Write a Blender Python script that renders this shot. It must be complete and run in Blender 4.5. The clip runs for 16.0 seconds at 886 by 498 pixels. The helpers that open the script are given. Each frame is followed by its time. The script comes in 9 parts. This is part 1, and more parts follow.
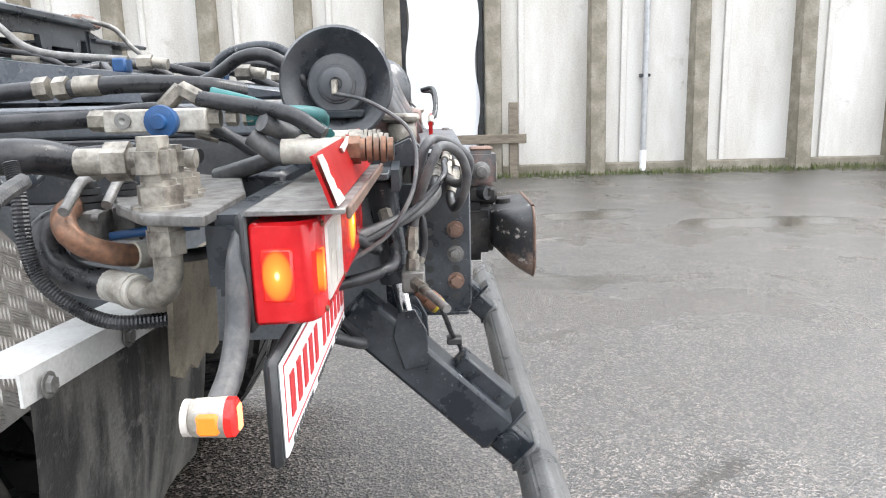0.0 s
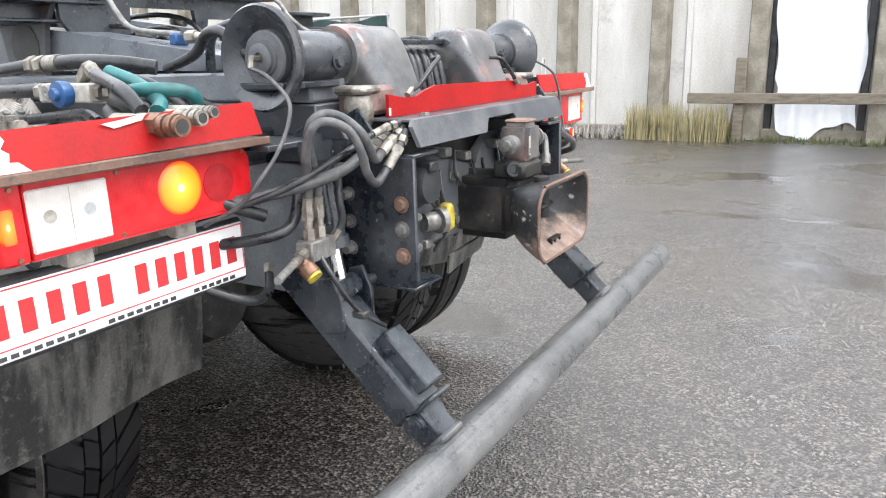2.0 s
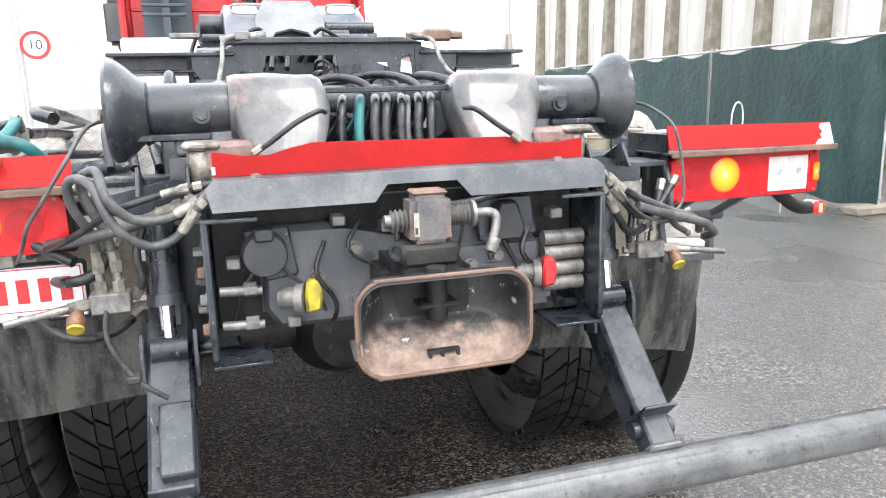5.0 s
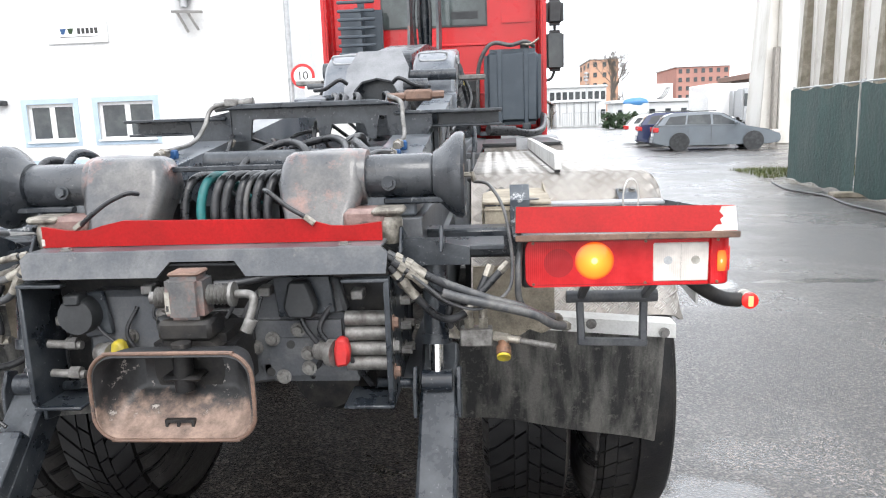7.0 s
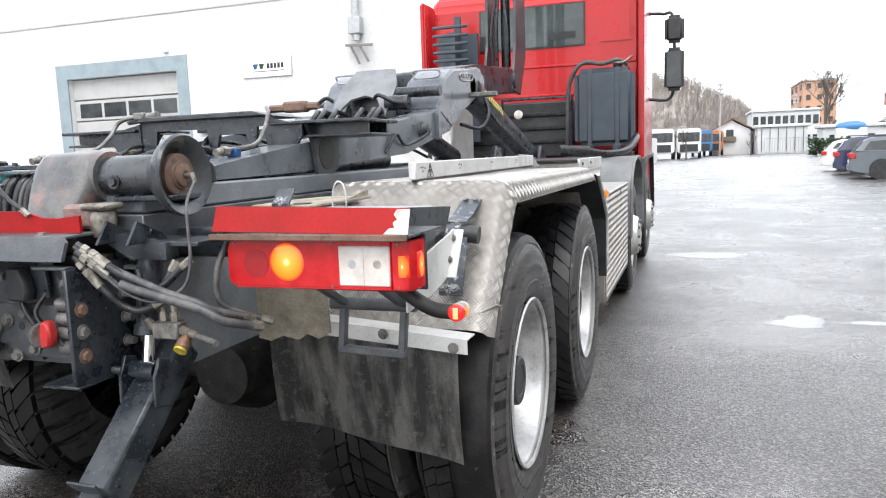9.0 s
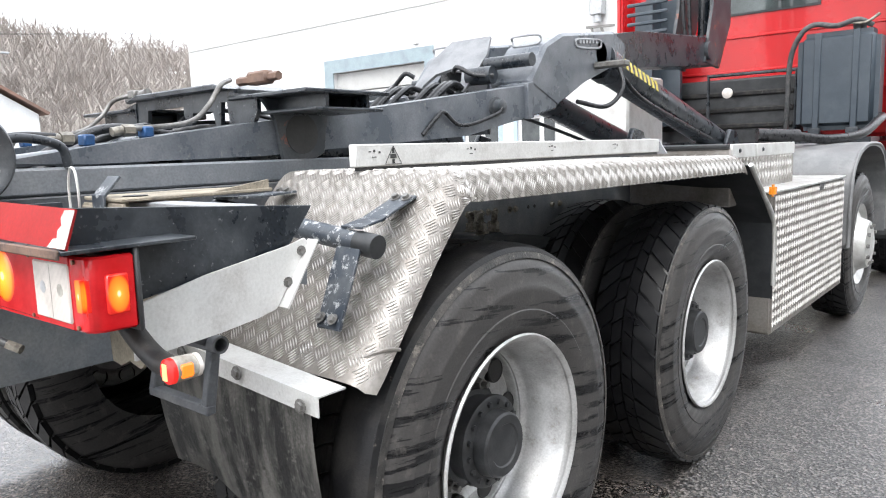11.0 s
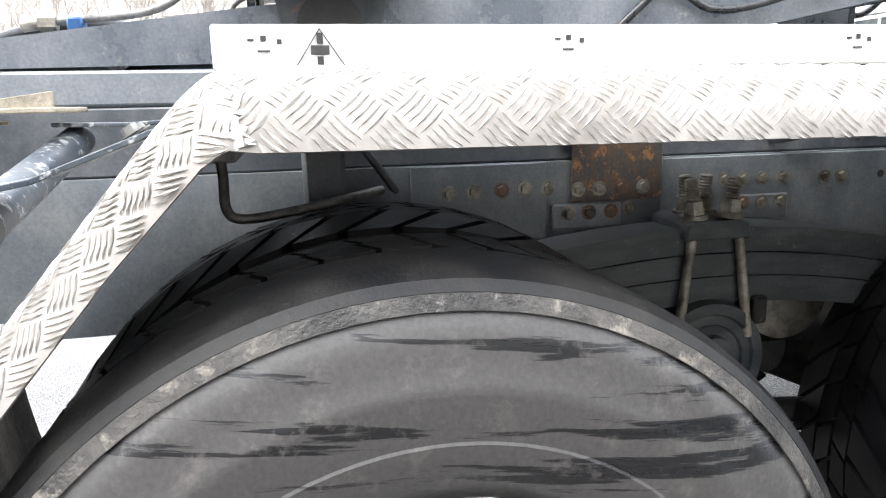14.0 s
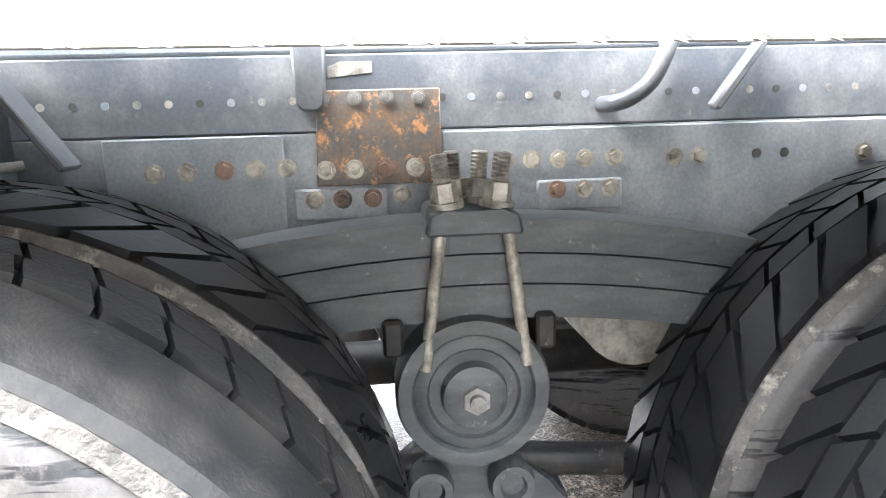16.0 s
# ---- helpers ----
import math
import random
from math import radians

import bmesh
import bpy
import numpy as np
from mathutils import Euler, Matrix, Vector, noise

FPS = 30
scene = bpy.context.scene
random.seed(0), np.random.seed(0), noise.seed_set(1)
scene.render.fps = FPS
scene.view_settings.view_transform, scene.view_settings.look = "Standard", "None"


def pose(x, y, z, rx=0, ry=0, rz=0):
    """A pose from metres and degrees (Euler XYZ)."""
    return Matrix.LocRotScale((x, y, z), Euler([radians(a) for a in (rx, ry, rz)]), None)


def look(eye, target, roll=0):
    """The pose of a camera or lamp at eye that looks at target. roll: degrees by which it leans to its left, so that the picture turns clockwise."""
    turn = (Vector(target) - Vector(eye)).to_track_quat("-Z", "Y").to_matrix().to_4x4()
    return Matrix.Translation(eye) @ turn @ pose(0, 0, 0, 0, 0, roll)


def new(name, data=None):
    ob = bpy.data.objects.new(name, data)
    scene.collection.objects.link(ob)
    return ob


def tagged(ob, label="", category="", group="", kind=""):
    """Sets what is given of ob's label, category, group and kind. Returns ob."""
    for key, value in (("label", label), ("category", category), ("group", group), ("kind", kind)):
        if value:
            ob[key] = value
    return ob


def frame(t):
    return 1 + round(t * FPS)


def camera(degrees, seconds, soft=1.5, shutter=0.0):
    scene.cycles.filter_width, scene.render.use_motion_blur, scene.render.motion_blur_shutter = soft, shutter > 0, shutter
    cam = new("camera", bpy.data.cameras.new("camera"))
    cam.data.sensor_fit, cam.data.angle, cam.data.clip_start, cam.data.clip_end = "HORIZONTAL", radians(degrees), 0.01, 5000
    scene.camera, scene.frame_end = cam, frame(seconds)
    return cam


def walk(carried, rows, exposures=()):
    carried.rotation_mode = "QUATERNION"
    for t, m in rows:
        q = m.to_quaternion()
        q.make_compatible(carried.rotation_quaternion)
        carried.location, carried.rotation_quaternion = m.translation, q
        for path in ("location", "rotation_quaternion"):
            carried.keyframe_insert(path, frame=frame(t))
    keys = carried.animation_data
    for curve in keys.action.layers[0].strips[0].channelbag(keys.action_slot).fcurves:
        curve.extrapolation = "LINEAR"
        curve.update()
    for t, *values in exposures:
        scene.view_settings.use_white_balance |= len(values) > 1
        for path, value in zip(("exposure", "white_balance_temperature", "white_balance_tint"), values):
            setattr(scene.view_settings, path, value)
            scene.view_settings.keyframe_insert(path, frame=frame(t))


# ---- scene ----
cam = camera(63.3, 16.0, soft=1.1)
PATH = [
    (0, (-1.897, -0.005, 1.319), (0.059, -0.023, 0.904), -1.5),
    (0.5, (-1.915, -0.219, 1.304), (0.022, 0.022, 0.872), -2.1),
    (1, (-1.885, -0.452, 1.332), (-0.005, 0.031, 0.848), -1.6),
    (1.5, (-1.754, -0.68, 1.334), (0.053, 0.012, 0.828), -1.6),
    (2, (-1.632, -0.859, 1.342), (0.032, 0.12, 0.823), -1.6),
    (2.5, (-1.492, -1.014, 1.364), (0.099, 0.078, 0.841), -1.7),
    (3, (-1.29, -1.12, 1.353), (0.245, 0.051, 0.831), -1.5),
    (3.5, (-1.082, -1.222, 1.371), (0.207, 0.224, 0.874), -1.5),
    (3.7, (-0.975, -1.281, 1.357), (0.211, 0.26, 0.889), -1.6),
    (5.8, (-0.023, -1.483, 1.366), (0.198, 0.461, 0.947), -2.1),
    (6, (0.068, -1.506, 1.374), (0.21, 0.446, 0.961), -2.2),
    (6.5, (0.384, -1.52, 1.46), (0.353, 0.441, 1.067), -1.9),
    (7, (0.638, -1.542, 1.474), (0.493, 0.422, 1.122), -2.0),
    (7.5, (0.953, -1.578, 1.467), (0.638, 0.373, 1.16), -2.1),
    (8, (1.226, -1.525, 1.415), (0.766, 0.401, 1.133), -2.1),
    (8.5, (1.503, -1.421, 1.394), (0.941, 0.48, 1.124), -2.1),
    (9, (1.758, -1.314, 1.376), (1.1, 0.556, 1.114), -2.0),
    (9.5, (1.941, -1.161, 1.359), (1.117, 0.643, 1.1), -2.2),
    (9.7, (2.009, -1.061, 1.355), (1.126, 0.714, 1.095), -2.1),
    (11.8, (2.243, 0.059, 1.298), (0.807, 1.42, 1.006), -1.6),
    (12, (2.238, 0.142, 1.289), (0.772, 1.469, 0.988), -1.5),
    (12.5, (2.167, 0.435, 1.284), (0.541, 1.553, 0.958), -1.3),
    (13, (2.058, 0.658, 1.26), (0.271, 1.484, 0.908), -1.2),
    (13.5, (1.934, 0.856, 1.25), (0.06, 1.445, 0.873), -1.1),
    (14, (1.86, 1.042, 1.246), (-0.058, 1.447, 0.851), -1.3),
    (14.5, (1.815, 1.26, 1.238), (-0.135, 1.524, 0.839), -1.6),
    (15, (1.73, 1.456, 1.195), (-0.229, 1.662, 0.804), -1.6),
    (15.5, (1.674, 1.596, 1.155), (-0.292, 1.781, 0.770), -1.7),
    (16, (1.659, 1.671, 1.165), (-0.305, 1.878, 0.774), -1.6),
]
walk(cam, [(t, look(e, a, r)) for t, e, a, r in PATH], exposures=[(0, 0.9), (2, 0.95), (3.5, 1.15), (6, 0.95), (7, 0.6), (9, 0.4), (12, 1.0), (13, 1.3), (14, 1.72), (15, 2.75), (15.5, 3.35), (16, 3.65)])

# ---- daylight: overcast sky with a weak, wide sun ----
world = bpy.data.worlds.new("overcast_sky")
scene.world = world
world.use_nodes = True
wn, wl = world.node_tree.nodes, world.node_tree.links
sky = wn.new("ShaderNodeTexSky")
sky.sky_type = "NISHITA"
sky.sun_disc = False
sky.sun_elevation = radians(42)
sky.sun_rotation = radians(200)
sky.dust_density = 4.0
sky_gain = wn.new("ShaderNodeMixRGB")
sky_gain.blend_type = "MULTIPLY"
sky_gain.inputs[0].default_value = 1.0
sky_gain.inputs[2].default_value = (0.12, 0.12, 0.12, 1)
cloud = wn.new("ShaderNodeMixRGB")
cloud.inputs[0].default_value = 0.88
cloud.inputs[2].default_value = (0.96, 1.0, 1.06, 1)
wl.new(sky.outputs[0], sky_gain.inputs[1])
wl.new(sky_gain.outputs[0], cloud.inputs[1])
wl.new(cloud.outputs[0], wn["Background"].inputs[0])
wn["Background"].inputs[1].default_value = 1.9
sun_data = bpy.data.lights.new("sun", "SUN")
sun_data.energy, sun_data.angle, sun_data.color = 1.2, radians(25), (1.0, 0.97, 0.93)
sun = new("sun", sun_data)
sun.matrix_world = look((4, -8, 12), (0, 0, 0))

# ---- materials ----


def shader(name):
    m = bpy.data.materials.new(name)
    m.use_nodes = True
    nt = m.node_tree
    return m, nt.nodes, nt.links, nt.nodes["Principled BSDF"]


def ramp(nodes, lo, hi, c0=(0, 0, 0, 1), c1=(1, 1, 1, 1)):
    r = nodes.new("ShaderNodeValToRGB")
    r.color_ramp.elements[0].position, r.color_ramp.elements[0].color = lo, c0
    r.color_ramp.elements[1].position, r.color_ramp.elements[1].color = hi, c1
    return r


def noise_tex(nodes, links, co, scale, detail=5, rough=0.6, stretch=None):
    n = nodes.new("ShaderNodeTexNoise")
    n.inputs["Scale"].default_value, n.inputs["Detail"].default_value, n.inputs["Roughness"].default_value = scale, detail, rough
    if stretch:
        mp = nodes.new("ShaderNodeMapping")
        mp.inputs["Scale"].default_value = stretch
        links.new(co, mp.inputs[0])
        co = mp.outputs[0]
    links.new(co, n.inputs[0])
    return n.outputs[0]


def mat(name, c1, c2=None, rough=0.5, rough2=None, metal=0.0, scale=7, lo=0.42, hi=0.68, fine=160, bump=0.15, depth=0.001,
        coat=0.0, stretch=None, c3=None, lo3=0.6, hi3=0.7, scale3=16, beads=0.0, spec=0.5):
    """A surface of two colours mixed at a large scale, a third in patches, with fine grain in tone and relief."""
    m, nd, lk, b = shader(name)
    co = nd.new("ShaderNodeTexCoord").outputs["Object"]
    big = noise_tex(nd, lk, co, scale, 6, 0.62, stretch)
    small = noise_tex(nd, lk, co, fine, 3, 0.6)
    c2 = c2 or tuple(c * 0.7 for c in c1)
    r1 = ramp(nd, lo, hi, (*c1, 1), (*c2, 1))
    lk.new(big, r1.inputs[0])
    col = r1.outputs[0]
    if c3:
        patch = noise_tex(nd, lk, co, scale3, 8, 0.7)
        r3 = ramp(nd, lo3, hi3)
        lk.new(patch, r3.inputs[0])
        mx = nd.new("ShaderNodeMixRGB")
        mx.inputs[2].default_value = (*c3, 1)
        lk.new(r3.outputs[0], mx.inputs[0])
        lk.new(col, mx.inputs[1])
        col = mx.outputs[0]
    grain = nd.new("ShaderNodeMixRGB")
    grain.blend_type = "OVERLAY"
    grain.inputs[0].default_value = 0.35
    lk.new(col, grain.inputs[1])
    lk.new(small, grain.inputs[2])
    lk.new(grain.outputs[0], b.inputs["Base Color"])
    mr = nd.new("ShaderNodeMapRange")
    mr.inputs["From Min"].default_value, mr.inputs["From Max"].default_value = lo - 0.1, hi + 0.1
    mr.inputs["To Min"].default_value, mr.inputs["To Max"].default_value = rough, rough if rough2 is None else rough2
    lk.new(big, mr.inputs["Value"])
    lk.new(mr.outputs[0], b.inputs["Roughness"])
    b.inputs["Metallic"].default_value = metal
    b.inputs["Coat Weight"].default_value = coat
    b.inputs["Specular IOR Level"].default_value = spec
    bp = nd.new("ShaderNodeBump")
    bp.inputs["Strength"].default_value, bp.inputs["Distance"].default_value = bump, depth
    height = small
    if beads:
        v = nd.new("ShaderNodeTexVoronoi")
        v.inputs["Scale"].default_value = 170
        lk.new(co, v.inputs["Vector"])
        rb = ramp(nd, 0.10, 0.34, (1, 1, 1, 1), (0, 0, 0, 1))
        lk.new(v.outputs["Distance"], rb.inputs[0])
        ad = nd.new("ShaderNodeMath")
        ad.operation = "MULTIPLY_ADD"
        ad.inputs[1].default_value = beads
        lk.new(rb.outputs[0], ad.inputs[0])
        lk.new(small, ad.inputs[2])
        height = ad.outputs[0]
    lk.new(height, bp.inputs["Height"])
    lk.new(bp.outputs[0], b.inputs["Normal"])
    return m


def glowing(name, color, strength, base=(0.5, 0.1, 0.02)):
    m, nd, lk, b = shader(name)
    b.inputs["Base Color"].default_value = (*base, 1)
    b.inputs["Roughness"].default_value = 0.2
    b.inputs["Emission Color"].default_value = (*color, 1)
    b.inputs["Emission Strength"].default_value = strength
    return m


def lens_plastic(name, c, ridges=420, rough=0.12):
    """Coloured lamp plastic with fine vertical flutes."""
    m, nd, lk, b = shader(name)
    co = nd.new("ShaderNodeTexCoord").outputs["Object"]
    w = nd.new("ShaderNodeTexWave")
    w.wave_type, w.bands_direction = "BANDS", "X"
    w.inputs["Scale"].default_value, w.inputs["Distortion"].default_value = ridges / 6.28, 0
    lk.new(co, w.inputs[0])
    n = noise_tex(nd, lk, co, 24, 5)
    r = ramp(nd, 0.35, 0.75, (*c, 1), (*[min(1, k * 1.35 + 0.015) for k in c], 1))
    lk.new(n, r.inputs[0])
    lk.new(r.outputs[0], b.inputs["Base Color"])
    b.inputs["Roughness"].default_value = rough
    b.inputs["Coat Weight"].default_value = 0.15
    b.inputs["Specular IOR Level"].default_value = 0.3
    b.inputs["Subsurface Weight"].default_value = 0.0
    bp = nd.new("ShaderNodeBump")
    bp.inputs["Strength"].default_value, bp.inputs["Distance"].default_value = 0.25, 0.0008
    lk.new(w.outputs[0], bp.inputs["Height"])
    lk.new(bp.outputs[0], b.inputs["Normal"])
    return m


PUDDLES = [(1.45, 0.93, 0.25, 0.36, 0.3), (2.5, 4.7, 0.26, 0.18, 0.2), (1.93, 8.25, 0.55, 0.30, 0.1), (1.9, -0.6, 0.26, 0.035, -1.4),
           (4.55, 0.1, 0.5, 0.10, -1.5), (6.6, 0.3, 0.6, 0.25, -1.4), (4.6, -0.8, 0.55, 0.08, -1.5), (5.9, -1.7, 0.7, 0.35, -1.5), (5.2, -3.3, 1.1, 0.35, -1.5), (0.2, -0.75, 0.6, 0.10, -0.9), (3.4, 4.75, 0.7, 0.12, 0.0)]


def wet_asphalt():
    """Wet aggregate: pale and dark stones in a black binder, a thin uneven film of water, shallow puddles."""
    m, nd, lk, b = shader("wet_asphalt")
    co = nd.new("ShaderNodeTexCoord").outputs["Object"]

    def math_node(op, a, c, d=None):
        n = nd.new("ShaderNodeMath")
        n.operation = op
        for k, v in enumerate((a, c, d)):
            if v is None:
                continue
            if isinstance(v, (int, float)):
                n.inputs[k].default_value = v
            else:
                lk.new(v, n.inputs[k])
        return n.outputs[0]

    def mix(fac, a, c, blend="MIX"):
        n = nd.new("ShaderNodeMixRGB")
        n.blend_type = blend
        for k, v in enumerate((fac, a, c)):
            if isinstance(v, (int, float)):
                n.inputs[k].default_value = v
            elif isinstance(v, tuple):
                n.inputs[k].default_value = (*v, 1)
            else:
                lk.new(v, n.inputs[k])
        return n.outputs[0]
    layers = []
    for scale, lo, hi in ((105, 0.60, 0.97), (240, 0.58, 0.98)):
        v = nd.new("ShaderNodeTexVoronoi")
        v.inputs["Scale"].default_value = scale
        lk.new(co, v.inputs["Vector"])
        sep = nd.new("ShaderNodeSeparateColor")
        lk.new(v.outputs["Color"], sep.inputs[0])
        st = ramp(nd, lo, hi, (0.005, 0.0046, 0.0045, 1), (0.30, 0.272, 0.25, 1))
        lk.new(sep.outputs[0], st.inputs[0])
        layers.append((v, st.outputs[0], sep))
    coarse, fines = layers
    wide = noise_tex(nd, lk, co, 0.55, 6, 0.6)
    patch = noise_tex(nd, lk, co, 1.9, 6, 0.65)
    tone = ramp(nd, 0.35, 0.66, (0.72, 0.70, 0.70, 1), (1.15, 1.10, 1.06, 1))
    lk.new(wide, tone.inputs[0])
    stones = mix(1.0, mix(0.35, coarse[1], fines[1]), tone.outputs[0], "MULTIPLY")
    # water: a film where the surface lies low, puddles in shallow dips
    film_r = ramp(nd, 0.44, 0.60)
    lk.new(wide, film_r.inputs[0])
    film = film_r.outputs[0]
    warp = nd.new("ShaderNodeTexNoise")
    warp.inputs["Scale"].default_value, warp.inputs["Detail"].default_value = 3.2, 5
    lk.new(co, warp.inputs[0])
    off = nd.new("ShaderNodeVectorMath")
    off.operation = "MULTIPLY_ADD"
    off.inputs[1].default_value, off.inputs[2].default_value = (0.5, 0.5, 0), (-0.25, -0.25, 0)
    lk.new(warp.outputs[1], off.inputs[0])
    moved = nd.new("ShaderNodeVectorMath")
    moved.operation = "ADD"
    lk.new(co, moved.inputs[0])
    lk.new(off.outputs[0], moved.inputs[1])
    near = None
    for x, y, rx, ry, turn in PUDDLES:
        mp = nd.new("ShaderNodeMapping")
        mp.vector_type = "TEXTURE"
        mp.inputs["Location"].default_value = (x, y, 0)
        mp.inputs["Rotation"].default_value = (0, 0, turn)
        mp.inputs["Scale"].default_value = (rx, ry, 1)
        lk.new(moved.outputs[0], mp.inputs[0])
        ln = nd.new("ShaderNodeVectorMath")
        ln.operation = "LENGTH"
        lk.new(mp.outputs[0], ln.inputs[0])
        near = ln.outputs["Value"] if near is None else math_node("MINIMUM", near, ln.outputs["Value"])
    pool = ramp(nd, 0.70, 1.06, (0.97, 0.97, 0.97, 1), (0, 0, 0, 1))
    lk.new(near, pool.inputs[0])
    far_pool = ramp(nd, 0.64, 0.72)
    lk.new(noise_tex(nd, lk, co, 0.30, 5, 0.55, (1.5, 1.0, 1)), far_pool.inputs[0])
    wet = math_node("MAXIMUM", pool.outputs[0], far_pool.outputs[0])
    # stones that stand proud break the edge of a puddle
    wet = math_node("MULTIPLY", wet, math_node("MULTIPLY_ADD", coarse[0].outputs["Distance"], -0.25, 1.0))
    lk.new(mix(math_node("MULTIPLY", wet, 0.62), stones, (0.022, 0.020, 0.019)), b.inputs["Base Color"])
    rough = math_node("MULTIPLY_ADD", film, -0.18, 0.34)
    rough = math_node("MULTIPLY_ADD", patch, 0.12, rough)
    lk.new(mix(wet, rough, (0.06, 0.06, 0.06)), b.inputs["Roughness"])
    relief = math_node("MULTIPLY_ADD", coarse[2].outputs[1], 0.6, coarse[0].outputs["Distance"])
    relief = math_node("MULTIPLY_ADD", fines[0].outputs["Distance"], 0.35, relief)
    strength = math_node("MULTIPLY_ADD", film, -0.42, 0.95)
    strength = math_node("MULTIPLY", strength, math_node("MULTIPLY_ADD", wet, -0.93, 1.0))
    bp = nd.new("ShaderNodeBump")
    bp.inputs["Distance"].default_value = 0.005
    lk.new(strength, bp.inputs["Strength"])
    lk.new(relief, bp.inputs["Height"])
    # each stone's face leans its own way, so some flash in the light
    lean = nd.new("ShaderNodeVectorMath")
    lean.operation = "SUBTRACT"
    lean.inputs[1].default_value = (0.5, 0.5, 0.5)
    lk.new(coarse[0].outputs["Color"], lean.inputs[0])
    much = nd.new("ShaderNodeVectorMath")
    much.operation = "SCALE"
    lk.new(lean.outputs[0], much.inputs[0])
    lk.new(math_node("MULTIPLY", strength, 0.34), much.inputs["Scale"])
    facet = nd.new("ShaderNodeVectorMath")
    facet.operation = "ADD"
    facet.inputs[1].default_value = (0, 0, 1)
    lk.new(much.outputs[0], facet.inputs[0])
    unit = nd.new("ShaderNodeVectorMath")
    unit.operation = "NORMALIZE"
    lk.new(facet.outputs[0], unit.inputs[0])
    lk.new(unit.outputs[0], bp.inputs["Normal"])
    lk.new(bp.outputs[0], b.inputs["Normal"])
    b.inputs["Coat IOR"].default_value = 1.5
    # dry strip where the parked truck keeps the rain off
    strip = nd.new("ShaderNodeMapping")
    strip.vector_type = "TEXTURE"
    strip.inputs["Location"].default_value = (0, 4.7, 0)
    strip.inputs["Scale"].default_value = (1.12, 4.45, 1)
    lk.new(moved.outputs[0], strip.inputs[0])
    side = nd.new("ShaderNodeSeparateXYZ")
    lk.new(strip.outputs[0], side.inputs[0])
    edge = math_node("MAXIMUM", math_node("ABSOLUTE", side.outputs[0], 0), math_node("ABSOLUTE", side.outputs[1], 0))
    rained = ramp(nd, 0.90, 1.04)
    lk.new(edge, rained.inputs[0])
    lk.new(math_node("MULTIPLY", rained.outputs[0], 0.84), b.inputs["Coat Weight"])
    lk.new(math_node("MULTIPLY_ADD", rained.outputs[0], 0.55, 0.25), b.inputs["Specular IOR Level"])
    lk.new(mix(wet, math_node("MULTIPLY_ADD", film, -0.08, 0.26), (0.08, 0.08, 0.08)), b.inputs["Coat Roughness"])
    lk.new(bp.outputs[0], b.inputs["Coat Normal"])
    return m


ASPHALT = wet_asphalt()
# Third colour: pale flecks of dust, with raindrop highlights painted in.
PAINT = mat("black_paint", (0.012, 0.016, 0.022), (0.062, 0.069, 0.077), 0.2, 0.45, scale=9, beads=0.5, bump=0.2, c3=(0.26, 0.265, 0.27), lo3=0.62, hi3=0.70, scale3=80)
PAINT_WORN = mat("worn_black_paint", (0.035, 0.042, 0.05), (0.10, 0.105, 0.11), 0.32, 0.55, scale=6, beads=0.5, bump=0.2,
                 c3=(0.30, 0.09, 0.05), lo3=0.60, hi3=0.68, scale3=9)
FRAME_PAINT = mat("dusty_frame_paint", (0.17, 0.185, 0.205), (0.26, 0.27, 0.28), 0.4, 0.65, scale=8, c3=(0.33, 0.315, 0.295), lo3=0.64, hi3=0.78, scale3=30, bump=0.3)
GRIME = mat("oily_grime", (0.012, 0.012, 0.013), (0.045, 0.041, 0.037), 0.4, 0.7, scale=14, bump=0.4, spec=0.3, c3=(0.13, 0.12, 0.11), lo3=0.6, hi3=0.75, scale3=30)
RUST = mat("rusty_steel", (0.12, 0.072, 0.052), (0.25, 0.155, 0.115), 0.5, 0.8, scale=9, bump=0.6, depth=0.0015, c3=(0.045, 0.038, 0.036), lo3=0.52, hi3=0.66, scale3=18)
RUST_PLATE = mat("rust_patched_plate", (0.10, 0.095, 0.09), (0.2, 0.12, 0.07), 0.6, 0.8, scale=30, bump=0.4, c3=(0.42, 0.20, 0.09), lo3=0.55, hi3=0.62, scale3=40)
BARE = mat("dirty_steel", (0.23, 0.225, 0.215), (0.095, 0.088, 0.082), 0.35, 0.6, metal=0.4, scale=30)
ZINC = mat("zinc_fitting", (0.33, 0.305, 0.26), (0.11, 0.10, 0.088), 0.3, 0.55, metal=0.6, scale=34, bump=0.25)
CHROME = mat("chromed_rod", (0.75, 0.75, 0.76), (0.6, 0.6, 0.6), 0.08, 0.15, metal=1.0)
BRASS = mat("corroded_brass", (0.26, 0.14, 0.09), (0.12, 0.08, 0.06), 0.4, 0.6, metal=0.6, scale=60)
CREAM = mat("dirty_cream_paint", (0.44, 0.42, 0.375), (0.19, 0.17, 0.14), 0.45, 0.7, scale=26, bump=0.2)
TREAD_ALU = mat("aluminium_tread_plate", (0.30, 0.28, 0.26), (0.19, 0.172, 0.152), 0.34, 0.55, metal=0.45, scale=6, fine=90, bump=0.15,
                c3=(0.22, 0.185, 0.15), lo3=0.58, hi3=0.8, scale3=14)
TREAD_BAR = mat("worn_bright_tread_bar", (0.54, 0.52, 0.495), (0.38, 0.355, 0.33), 0.26, 0.45, metal=0.6, scale=9, fine=120, bump=0.1)
ALU = mat("dull_aluminium", (0.72, 0.72, 0.70), (0.52, 0.51, 0.48), 0.32, 0.5, metal=0.6, scale=10, fine=120)
